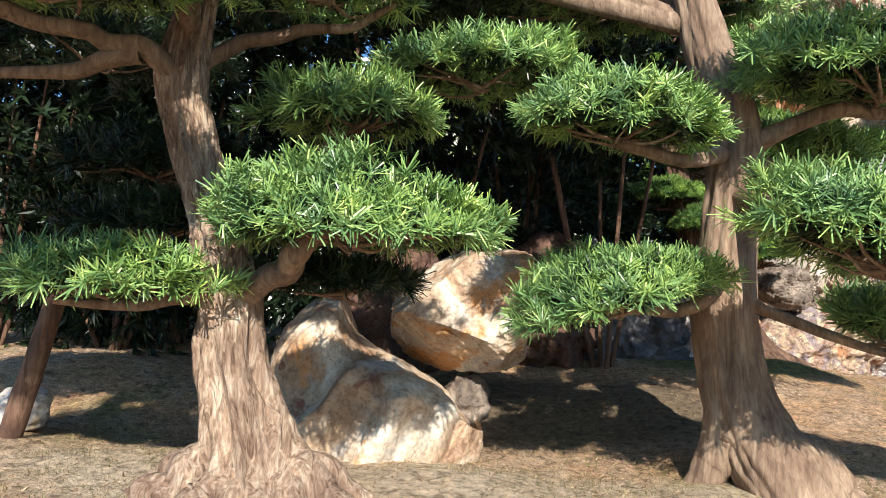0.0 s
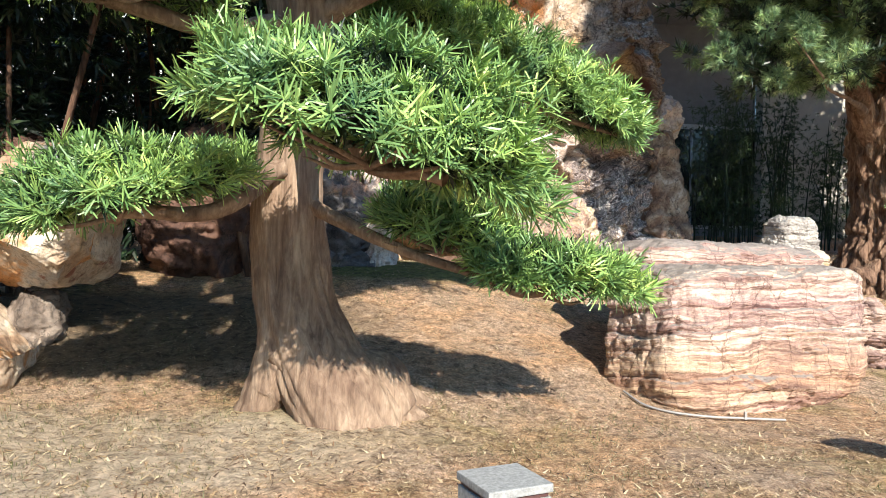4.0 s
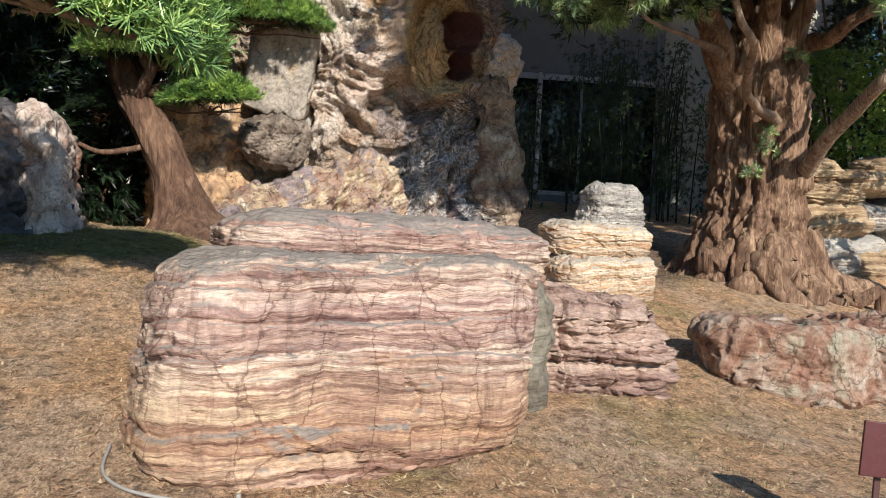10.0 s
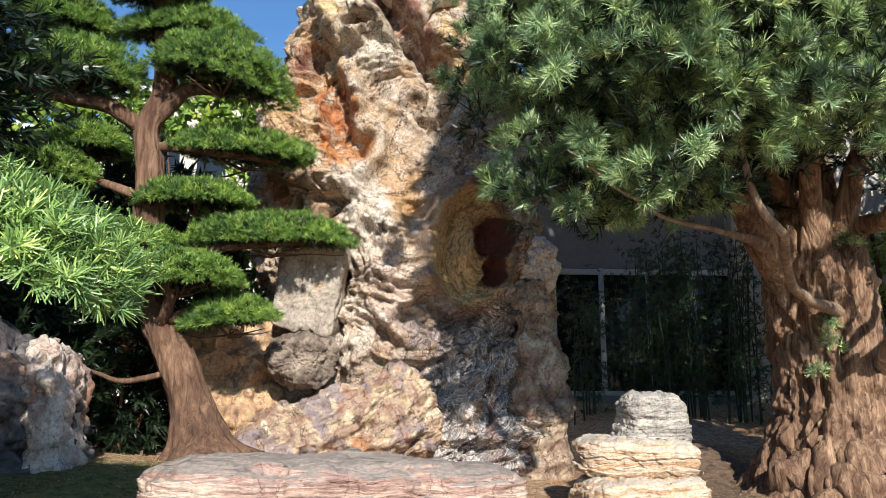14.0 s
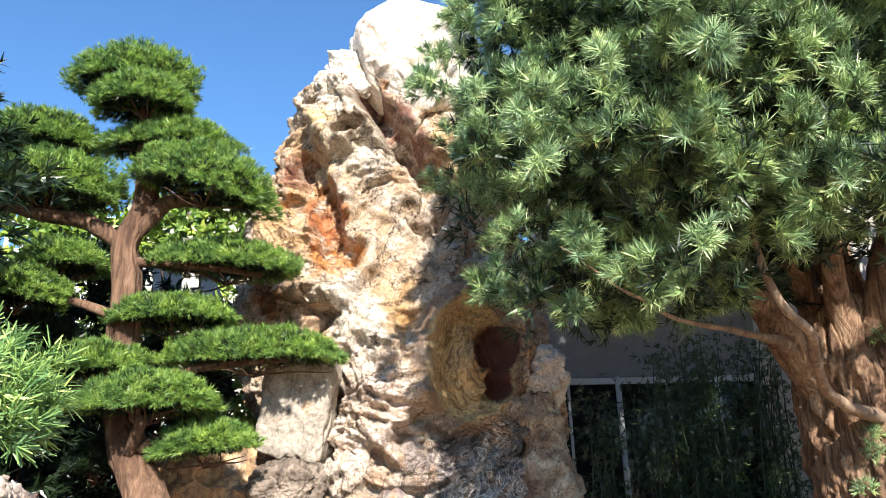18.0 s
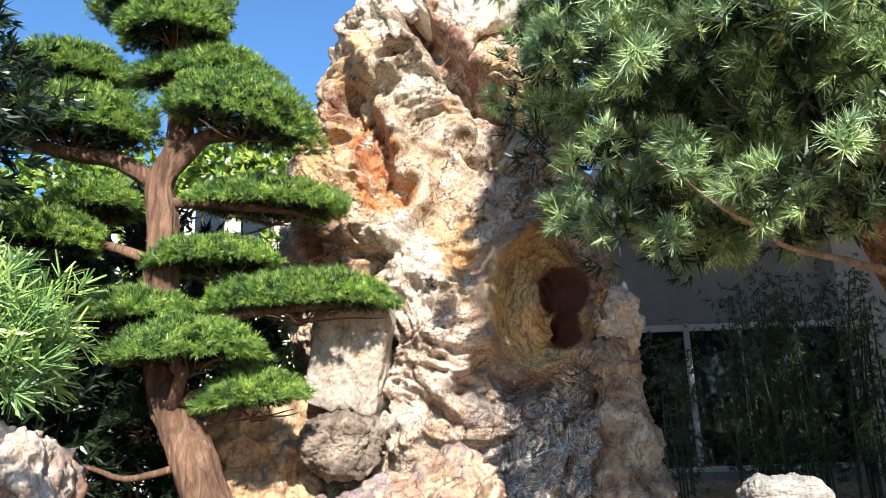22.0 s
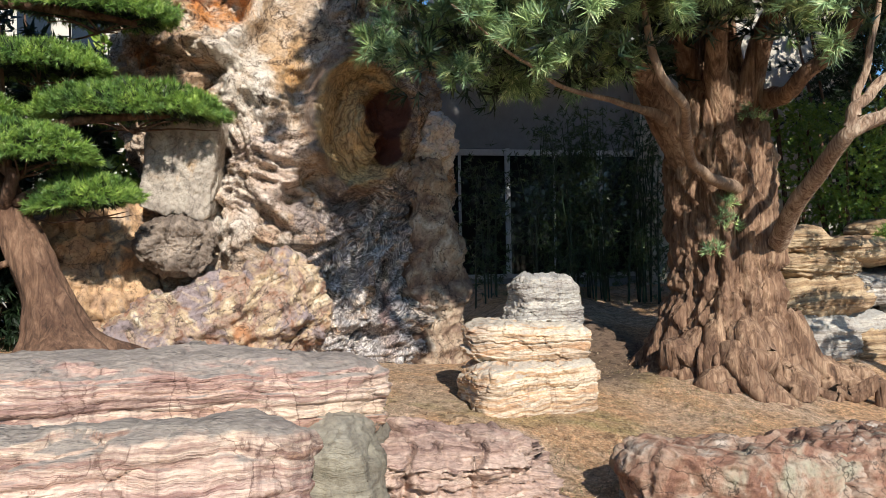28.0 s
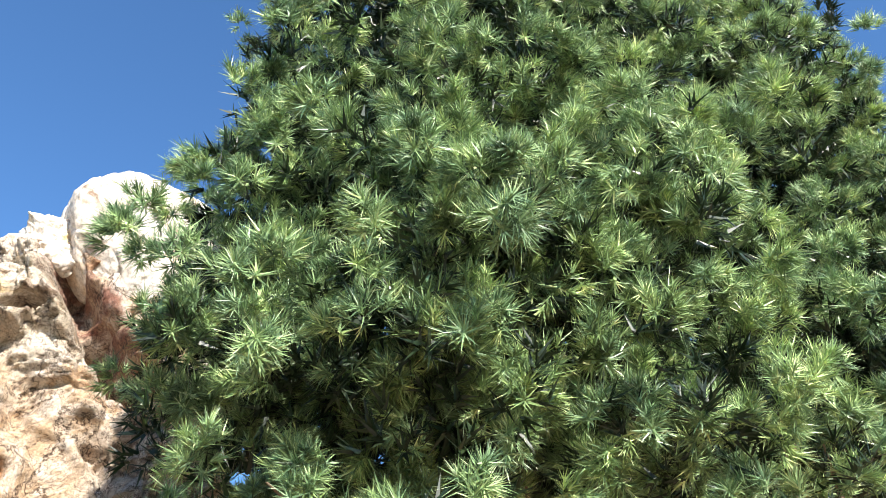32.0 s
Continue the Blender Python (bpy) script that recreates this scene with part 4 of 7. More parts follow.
WHITE_STONE = rock_material("bleached_stone", [(0.30, (0.40, 0.30, 0.22)), (0.38, (0.62, 0.54, 0.46)), (0.50, (0.66, 0.60, 0.53)), (0.62, (0.74, 0.70, 0.64))], 1.5, 0.3, tints=[((0.54, 0.38, 0.21), 1.3, 0.54, 0.66), ((0.24, 0.16, 0.11), 2.6, 0.62, 0.70)], bump=0.35)
great = standing_rock()
rock("cap_stone", "bleached white cap stone", (0.14, -0.78, 8.32), (0.95, 0.72, 1.02), WHITE_STONE, 12, 3.0, 14, (-6, -24), 0.12, 0.012, parent=great, detail=64, broken=0.10, facets=0.30, fine=0.010)
rock("upper_stone", "bleached folded stone", (-0.95, -0.72, 8.10), (0.42, 0.42, 0.44), WHITE_STONE, 13, 2.8, 0, (0, 14), 0.22, 0.02, 0.02, parent=great, detail=64, broken=0.16, facets=0.4, fine=0.008)
rock("shoulder_stone", "pale knob at the cave's edge", (1.72, -1.0, 3.28), (0.25, 0.28, 0.42), WHITE_STONE, 18, 2.6, 0, (0, 16), 0.45, 0.03, 0.02, parent=great, detail=56, facets=0.25, broken=0.2)
SLAB_STONE = rock_material("grey_slab_stone", [(0.30, (0.16, 0.13, 0.105)), (0.42, (0.31, 0.265, 0.22)), (0.56, (0.40, 0.35, 0.29)), (0.70, (0.50, 0.44, 0.37))], 2.0, 0.4, tints=[((0.42, 0.27, 0.14), 1.5, 0.58, 0.68)], bump=0.5)
FOOT_STONE = rock_material("orange_foot_stone", [(0.30, (0.10, 0.05, 0.035)), (0.39, (0.30, 0.16, 0.10)), (0.47, (0.36, 0.26, 0.20)), (0.55, (0.50, 0.37, 0.23)), (0.64, (0.62, 0.54, 0.42))], 1.7, 0.75,
                           tints=[((0.40, 0.19, 0.09), 0.8, 0.57, 0.64), ((0.27, 0.215, 0.215), 2.0, 0.50, 0.57), ((0.12, 0.07, 0.05), 4.0, 0.62, 0.68)], distort=2.6, bump=1.0)
rock("slab", "flat pale grey slab standing against the rock", (-1.50, -1.42, 2.98), (0.43, 0.30, 0.62), SLAB_STONE, 19, 10.0, -6, (6, 7), 0.05, 0.010, parent=great, detail=70, broken=0.10, facets=0.12, fine=0.008)
rock("foot_block", "orange and mauve folded block at the foot", (-1.10, -1.45, 0.80), (1.35, 0.50, 0.74), FOOT_STONE, 20, 4.4, 4, (0, -24), 0.16, 0.12, 0.09, parent=great, detail=84, broken=0.30, facets=0.25, fine=0.03)
rock("side_fin", "brown fin at the edge of the rock", (1.66, -1.02, 1.55), (0.30, 0.46, 1.55), rock_material("brown_fin_stone", [(0.3, (0.08, 0.046, 0.034)), (0.42, (0.21, 0.135, 0.095)), (0.54, (0.36, 0.27, 0.19)), (0.66, (0.56, 0.48, 0.38))], 2.6, 0.8), 21, 3.4, 0, (0, -3), 0.35, 0.16, 0.02, parent=great, detail=80, broken=0.5)
OCHRE = rock_material("ochre_stone", [(0.28, (0.16, 0.10, 0.07)), (0.42, (0.36, 0.23, 0.14)), (0.55, (0.56, 0.36, 0.20)), (0.70, (0.62, 0.50, 0.37))], 1.6, 0.6,
                      tints=[((0.20, 0.16, 0.13), 2.4, 0.52, 0.62)])
DARK_BLOCK = rock_material("dark_block_stone", [(0.30, (0.06, 0.045, 0.035)), (0.44, (0.15, 0.115, 0.09)), (0.56, (0.24, 0.19, 0.15)), (0.70, (0.40, 0.32, 0.25))], 2.2, 0.6)
rock("ochre_boulder", "pitted ochre boulder leaning on the standing rock", (4.75, 13.5, 1.35), (0.75, 0.8, 1.35), OCHRE, 22, 3.0, 10, lumps=0.2, ridges=0.10, pits=0.10, detail=70)
# the dark stone carries the shade this block lies in
rock("overhung_boulder", "weathered block wedged at the foot of the standing rock", (5.74, 12.72, 1.98), (0.42, 0.40, 0.31), DARK_BLOCK, 24, 4.2, 6, (0, 8), lumps=0.16, ridges=0.04, pits=0.03, detail=60, facets=0.3, broken=0.25)

# ---- bedded rocks on the lawn ----
PINK_BEDS = strata_material("pink_bedded_stone", [(0.26, (0.10, 0.055, 0.05)), (0.34, (0.27, 0.165, 0.145)), (0.41, (0.60, 0.475, 0.40)), (0.47, (0.36, 0.24, 0.21)), (0.54, (0.78, 0.69, 0.59)),
                                                  (0.61, (0.46, 0.33, 0.285)), (0.68, (0.62, 0.46, 0.31)), (0.76, (0.84, 0.79, 0.71))], 6.5, veins=0.6, crown=(0.25, 0.225, 0.195),
                            tones=[(0.05, (0.80, 0.64, 0.56)), (0.20, (0.92, 0.74, 0.55)), (0.36, (0.98, 0.86, 0.70)), (0.52, (0.94, 0.86, 0.82)), (0.72, (0.86, 0.74, 0.73)), (0.9, (0.96, 0.87, 0.80))])
CREAM_BEDS = strata_material("cream_bedded_stone", [(0.28, (0.24, 0.12, 0.065)), (0.40, (0.54, 0.35, 0.20)), (0.49, (0.76, 0.65, 0.51)), (0.55, (0.60, 0.36, 0.20)), (0.62, (0.72, 0.60, 0.46)), (0.76, (0.80, 0.75, 0.66))], 7.0, veins=0.55, crown=(0.46, 0.42, 0.36))
GREY_BEDS = strata_material("grey_bedded_stone", [(0.28, (0.22, 0.19, 0.17)), (0.45, (0.38, 0.36, 0.33)), (0.58, (0.56, 0.53, 0.48)), (0.74, (0.52, 0.42, 0.32))], 9.0, veins=0.7, crown=(0.36, 0.35, 0.33))
GREY_TAN = strata_material("grey_tan_bedded_stone", [(0.28, (0.13, 0.115, 0.085)), (0.45, (0.21, 0.19, 0.145)), (0.58, (0.28, 0.26, 0.21)), (0.74, (0.30, 0.23, 0.16))], 4.0, veins=0.25)
RED_BEDS = strata_material("red_bedded_stone", [(0.26, (0.12, 0.07, 0.055)), (0.42, (0.34, 0.215, 0.175)), (0.55, (0.56, 0.41, 0.335)), (0.68, (0.70, 0.57, 0.47))], 12.0, veins=0.9)
SAND_BEDS = strata_material("sandy_bedded_stone", [(0.26, (0.16, 0.10, 0.06)), (0.42, (0.38, 0.26, 0.15)), (0.55, (0.56, 0.44, 0.29)), (0.70, (0.46, 0.35, 0.23))], 8.0, veins=0.8)
def boulder_plan(P):
    """The far corner of the broad boulder is cut away, and its foot runs out into a low keel."""
    P = P.copy()
    back = np.clip(P[:, 1] / 0.84, 0, 1)
    P[:, 0] += 0.80 * back * np.clip(-P[:, 0] / 1.1, 0, 1)
    keel = np.clip(-P[:, 1] / 0.84, 0, 1) * smooth(-0.25, -0.55, P[:, 2]) * np.exp(-((P[:, 0] + 0.45) / 0.7) ** 2)
    P[:, 1] -= 0.16 * keel
    P[:, 2] -= 0.10 * np.exp(-((P[:, 0] + 0.4) / 0.8) ** 2) * smooth(-0.2, -0.6, P[:, 2])
    return P


rock("bedded_boulder", "broad pink and cream banded boulder lying on the lawn", (6.10, 6.82, 0.40), (1.10, 0.84, 0.58), PINK_BEDS, 31, 6.0, 9, (-9, 1.5),
     lumps=0.08, ridges=0.012, beds=0.042, bed_h=0.14, detail=120, broken=0.09, shear=0.15, fine=0.010, warp=boulder_plan, blocks=0.8)
rock("ledge_stone", "pale banded slab on top of the broad boulder", (6.56, 7.58, 0.93), (1.20, 0.50, 0.29), PINK_BEDS, 33, 4.0, 14, (-3, 2), 0.18, 0.04, beds=0.045, bed_h=0.09, detail=64, broken=0.2, blocks=0.5)
rock("grey_boulder", "smooth grey-green boulder behind the banded boulder", (7.40, 7.42, 0.28), (0.36, 0.50, 0.62),
     GREY_TAN, 35, 3.4, -10, lumps=0.16, ridges=0.015, beds=0.008, bed_h=0.12, broken=0.14, detail=44, facets=0.2)
rock("ridged_stone", "low dusky-red stone weathered into thin ridges", (8.14, 7.78, 0.16), (0.60, 0.45, 0.50), RED_BEDS, 37, 4.2, 4, (0, 3),
     lumps=0.10, ridges=0.03, beds=0.10, bed_h=0.085, joints=0.09, taper=0.14, detail=80, broken=0.15, blocks=0.6)
stack = empty("stone_stack", "three banded cream stones stacked on the lawn", "rock")
stack.location = (9.52, 10.5, 0.03)
stack.scale = (0.86, 0.86, 0.90)
rock("base_stone", "", (-0.04, -0.12, 0.47), (0.72, 0.5, 0.33), CREAM_BEDS, 41, 5.0, 8, (0, -2), lumps=0.10, ridges=0.02, beds=0.04, bed_h=0.15, joints=0.012, parent=stack, detail=84, broken=0.16, blocks=0.4)
rock("middle_stone", "", (-0.02, 0.05, 0.97), (0.70, 0.46, 0.24), CREAM_BEDS, 43, 4.2, -6, (0, 2), lumps=0.14, ridges=0.02, beds=0.04, bed_h=0.13, parent=stack, detail=84, broken=0.2, taper=-0.06, blocks=0.4)
rock("top_stone", "grey banded stone", (0.24, 0.12, 1.40), (0.38, 0.32, 0.32), GREY_BEDS, 45, 4.2, 6, lumps=0.10, ridges=0.02, beds=0.03, bed_h=0.08, taper=0.16, parent=stack, detail=64, broken=0.14)
RUST_ROCK = rock_material("rust_veined_stone", [(0.30, (0.10, 0.05, 0.038)), (0.42, (0.25, 0.125, 0.08)), (0.52, (0.33, 0.21, 0.145)), (0.62, (0.41, 0.32, 0.25)), (0.72, (0.54, 0.47, 0.40))], 1.9, 0.7,
                         tints=[((0.32, 0.29, 0.21), 1.7, 0.52, 0.62), ((0.54, 0.48, 0.41), 4.5, 0.66, 0.71)], distort=2.5)
rock("flat_boulder", "low rust-red and grey boulder with a hollowed top", (10.42, 7.95, 0.02), (0.90, 0.55, 0.38), RUST_ROCK, 51, 4.5, -8, (-6, 2), 0.14, 0.015, detail=62, facets=0.35, pits=0.02, broken=0.26, shear=-0.3)
rock("flat_boulder", "low grey-topped boulder beside the rusty one", (11.35, 7.95, 0.12), (0.72, 0.62, 0.34), RUST_ROCK, 53, 4.2, 12, (-6, 0), 0.14, 0.015, detail=58, facets=0.35, pits=0.02, broken=0.26)

# ---- rocks in the shade of the first trees ----
MARBLED = rock_material("marbled_stone", [(0.34, (0.22, 0.125, 0.075)), (0.43, (0.39, 0.265, 0.17)), (0.52, (0.52, 0.41, 0.30)), (0.62, (0.66, 0.58, 0.47))], 0.9, 0.35,
                        tints=[((0.52, 0.26, 0.10), 1.5, 0.54, 0.60), ((0.40, 0.38, 0.35), 1.1, 0.56, 0.64), ((0.24, 0.10, 0.065), 2.3, 0.63, 0.68)], distort=1.8, fine=0.7, bump=0.35)


def marbled_plan(P):
    """A tall shoulder, split in thin layers down one side, behind a lower mass with a slanting edge and hollow faces."""
    P = P.copy()
    x, z = P[:, 0].copy(), P[:, 2].copy()
    top = np.interp(x, (-1, -0.85, -0.6, -0.3, -0.18, 0, 0.25, 0.55, 0.8, 1.0), (0.80, 0.98, 1.02, 0.96, 0.66, 0.52, 0.42, 0.24, 0.02, -0.25))
    P[:, 2] = np.where(z > 0, z * np.clip(top, 0.05, 1.1) / 0.85, z) + np.where(top < 0.1, (top - 0.1) * smooth(-0.5, 0.6, z), 0)
    z = P[:, 2]
    front = smooth(0.15, -0.3, P[:, 1])
    w = 0.04 * fbm(P, 2.5, 3, 611)

    def edge(x0, z0, x1, z1):
        return ((x - x0) * (z1 - z0) - (z - z0) * (x1 - x0)) / math.hypot(x1 - x0, z1 - z0) + w

    def crease(x0, z0, x1, z1, wide):
        t = np.clip(((x - x0) * (x1 - x0) + (z - z0) * (z1 - z0)) / ((x1 - x0) ** 2 + (z1 - z0) ** 2), 0, 1)
        return np.exp(-((np.hypot(x - x0 - t * (x1 - x0), z - z0 - t * (z1 - z0)) + w) / wide) ** 2)
    push = 0.20 * smooth(-0.03, 0.04, edge(-0.62, -0.05, -0.12, 0.42)) * smooth(-0.9, -0.5, x)
    push += 0.05 * crease(-0.60, -0.02, -0.14, 0.38, 0.07)
    u = np.hypot(x + 0.25, (z - 0.15) * 0.85) + 0.6 * w
    for ring in (0.56, 0.63, 0.70, 0.78):
        push -= smooth(-0.40, -0.55, x) * (0.07 * smooth(ring, ring + 0.02, u) + 0.06 * np.exp(-((u - ring) / 0.012) ** 2))
    push += 0.10 * crease(0.30, 0.16, -0.08, -0.55, 0.10) - 0.12 * crease(0.02, 0.05, -0.30, -0.40, 0.16)
    push += 0.10 * crease(0.62, 0.05, 0.45, -0.62, 0.09) - 0.12 * crease(0.44, 0.0, 0.22, -0.50, 0.11)
    push -= 0.10 * crease(0.80, 0.0, 0.66, -0.30, 0.03) + 0.08 * crease(0.05, 0.42, 0.10, 0.20, 0.03)
    P[:, 1] -= front * push
    P[:, 0] *= 1 - 0.16 * smooth(-0.2, -0.75, z)
    return P


rock("marbled_boulder", "rounded cream and orange boulder between the trees", (-0.66, 6.98, 0.52), (1.0, 0.72, 0.85), MARBLED, 61, 3.4, 0, (0, 0), 0.06, 0.008, detail=96, broken=0.05, fine=0.005, warp=marbled_plan)
rock("leaning_boulder", "pale angular boulder resting on the rounded one", (0.20, 7.35, 1.46), (0.70, 0.60, 0.62), MARBLED, 63, 5.0, 0, (0, 0), 0.06, 0.010, detail=80, broken=0.08, fine=0.005,
     cuts=[((-0.40, -0.45, -0.77), (-0.25, -0.46, -0.18)), ((-0.61, -0.25, 0.79), (-0.3, 0, 0.29)), ((-0.1, -0.9, 0.3), (0, -0.46, 0)), ((0.97, -0.1, -0.1), (0.62, 0, 0)), ((0.6, -0.2, -0.75), (0.45, -0.1, -0.5)), ((0.05, -0.15, 0.98), (0.3, 0, 0.53))])
RUST_STONE = rock_material("rust_stone", [(0.3, (0.04, 0.02, 0.015)), (0.5, (0.12, 0.06, 0.04)), (0.7, (0.22, 0.12, 0.075))], 1.6, 0.6)
rock("dark_boulder", "large rust-brown boulder in deep shade", (-0.75, 9.7, 1.40), (0.8, 0.6, 0.95), RUST_STONE, 66, 3.0, 0, lumps=0.2, ridges=0.04, detail=40, broken=0.25)
rock("dark_boulder", "rust-stained boulder in deep shade", (1.40, 9.9, 1.55), (0.62, 0.5, 0.85), RUST_STONE, 65, 2.8, 0, lumps=0.22, ridges=0.1, pits=0.06, detail=50, broken=0.2)
rock("dark_boulder", "low brown stone under the leaning boulder", (0.20, 7.62, 0.45), (0.22, 0.3, 0.30), DARK_BLOCK, 64, 2.8, 0, lumps=0.2, detail=30, broken=0.2)
BLUE_STONE = rock_material("blue_grey_stone", [(0.28, (0.035, 0.032, 0.034)), (0.44, (0.085, 0.078, 0.082)), (0.56, (0.15, 0.138, 0.135)), (0.70, (0.30, 0.26, 0.24))], 1.5, 0.5,
                           tints=[((0.48, 0.27, 0.17), 1.5, 0.56, 0.68)], distort=2.0)
rock("pitted_boulder", "tall grey pitted boulder with orange stains", (2.38, 10.9, 1.35), (1.28, 0.85, 0.95), BLUE_STONE, 67, 3.0, -5, (0, 6), 0.22, 0.03, 0.04, detail=62, taper=-0.12, broken=0.3, facets=0.3)
PALE_HOLED = rock_material("pale_holed_stone", [(0.30, (0.16, 0.11, 0.09)), (0.42, (0.40, 0.30, 0.25)), (0.54, (0.60, 0.51, 0.44)), (0.68, (0.70, 0.64, 0.58))], 1.8, 0.5)
rock("pitted_boulder", "upright holed pale pinkish stone beside the leaning tree", (3.50, 10.62, 1.30), (0.27, 0.4, 0.92), PALE_HOLED, 69, 2.6, 0, (0, -6), 0.3, 0.06, 0.08, detail=50, taper=-0.15, broken=0.25)
rock("small_stone", "small bleached stone on the bare soil", (-3.50, 6.2, 0.53), (0.20, 0.16, 0.17), WHITE_STONE, 71, 3.2, 20, detail=24, facets=0.3)

# rock pile beyond the great yew: ledges of sandy slabs
pile = empty("rock_pile", "ledged pile of sandy and grey slabs beyond the yew", "rock")
pile.location = (14.4, 12.5, 0)
pr = np.random.default_rng(5)
for k, (x, y, z, sx, sy, sz) in enumerate(((0.0, 0, 0.75, 0.85, 0.5, 0.32), (0.55, -0.1, 0.62, 0.5, 0.5, 0.26), (-0.2, 0.05, 1.22, 0.62, 0.5, 0.24), (0.35, 0.1, 1.30, 0.6, 0.45, 0.20),
                                          (-0.15, 0.15, 1.62, 0.58, 0.45, 0.20), (0.75, 0.2, 1.78, 0.85, 0.5, 0.17), (1.5, 0.2, 1.2, 0.7, 0.6, 0.5), (-0.35, 0.2, 1.93, 0.4, 0.4, 0.16), (1.5, 0.3, 2.02, 0.8, 0.5, 0.18))):
    x, z, sx, sy, sz = x * 1.13, 1.75 + (z - 1.75) * 1.13, sx * 1.13, sy * 1.13, sz * 1.13
    rock("slab", "", (x, y, z), (sx, sy, sz), SAND_BEDS if k % 3 else GREY_BEDS, 81 + k, 3.4, float(pr.uniform(-15, 15)), (float(pr.uniform(-4, 4)), float(pr.uniform(-4, 4))),
         0.16, 0.03, beds=0.05, bed_h=0.065, parent=pile, detail=34, facets=0.15, broken=0.2)


# ---- trees ----
def bend(points, per=9):
    """A smooth line through the given points (x, y, z, radius)."""
    p = np.array(points, float)
    p = np.concatenate([2 * p[:1] - p[1:2], p, 2 * p[-1:] - p[-2:-1]])
    out = []
    for i in range(1, len(p) - 2):
        t = np.linspace(0, 1, per, endpoint=False)[:, None]
        a, b, c, d = p[i - 1], p[i], p[i + 1], p[i + 2]
        out.append(0.5 * (2 * b + (c - a) * t + (2 * a - 5 * b + 4 * c - d) * t ** 2 + (3 * b - a - 3 * c + d) * t ** 3))
    out.append(p[-2][None])
    return np.concatenate(out)


def tube(points, seed=0, sides=20, per=9, flute=0.12, lobes=0.0, rough=0.05, wander=0.0, ropes=0.0):
    """A bark-covered limb: flute gives long ribs, lobes a buttressed foot."""
    c = bend(points, per)
    r = np.clip(c[:, 3], 0.002, None)
    c = c[:, :3].copy()
    if wander:
        s = np.arange(len(c)) * 0.21
        q = np.stack([s, 0 * s + seed, 0 * s], 1)
        env = np.sin(np.linspace(0, math.pi, len(c)))
        c[:, 0] += wander * env * lattice(q, seed)
        c[:, 1] += wander * env * lattice(q, seed + 1)
        c[:, 2] += wander * env * lattice(q, seed + 2)
    d = np.gradient(c, axis=0)
    d /= np.linalg.norm(d, axis=1)[:, None] + 1e-9
    ref = np.array([0.2, -1.0, 0.1]) if abs(d[:, 1]).mean() < 0.8 else np.array([1.0, 0.1, 0.0])
    u = np.cross(d, ref)
    u /= np.linalg.norm(u, axis=1)[:, None] + 1e-9
    v = np.cross(d, u)
    th = np.linspace(0, 2 * math.pi, sides, endpoint=False)
    m = len(c)
    ring = np.cos(th)[None, :, None] * u[:, None, :] + np.sin(th)[None, :, None] * v[:, None, :]
    s = np.concatenate([[0], np.cumsum(np.linalg.norm(np.diff(c, axis=0), axis=1))])
    S, T = np.meshgrid(s, th, indexing="ij")
    q = np.stack([np.cos(T).ravel() * 1.5, np.sin(T).ravel() * 1.5, S.ravel() * 0.5], 1)
    k = 1 + flute * fbm(q, 1.7, 3, seed, 0.6, True) + rough * fbm(q * [1, 1, 2], 4.5, 3, seed + 7)
    if ropes:
        ph = T.ravel() * 5.0 + 2.4 * fbm(q * [1, 1, 2.2], 0.9, 3, seed + 31)
        ph2 = T.ravel() * 11.0 + 3.2 * fbm(q * [1, 1, 2.2], 1.2, 3, seed + 32)
        k = k + ropes * (np.sqrt(np.abs(np.sin(ph))) - 0.75) + 0.45 * ropes * (np.sqrt(np.abs(np.sin(ph2))) - 0.75)
    if lobes:
        q2 = np.stack([np.cos(T).ravel() * 1.6, np.sin(T).ravel() * 1.6, S.ravel() * 0.15], 1)
        foot = np.exp(-S.ravel() / 0.45)
        k = k + lobes * foot * fbm(q2, 1.6, 2, seed + 13, 0.5, True)
    R = r[:, None] * k.reshape(m, sides)
    P = (c[:, None, :] + ring * R[:, :, None]).reshape(-1, 3)
    i = (np.arange(m - 1)[:, None] * sides + np.arange(sides)[None, :]).ravel()
    j = (np.arange(m - 1)[:, None] * sides + (np.arange(sides)[None, :] + 1) % sides).ravel()
    F = np.stack([i, i + sides, j + sides, j], 1)
    ends = len(P)
    P = np.concatenate([P, c[-1:] + d[-1:] * r[-1]])
    e = (m - 1) * sides + np.arange(sides)
    F = np.concatenate([F, np.stack([e, np.full(sides, ends), np.full(sides, ends), np.roll(e, -1)], 1)[:0]])
    return P, F


def joined(tubes):
    P, F, k = [], [], 0
    for p, f in tubes:
        P.append(p)
        F.append(f + k)
        k += len(p)
    return np.concatenate(P), np.concatenate(F)


def unit(a):
    return a / (np.linalg.norm(a, axis=-1, keepdims=True) + 1e-9)


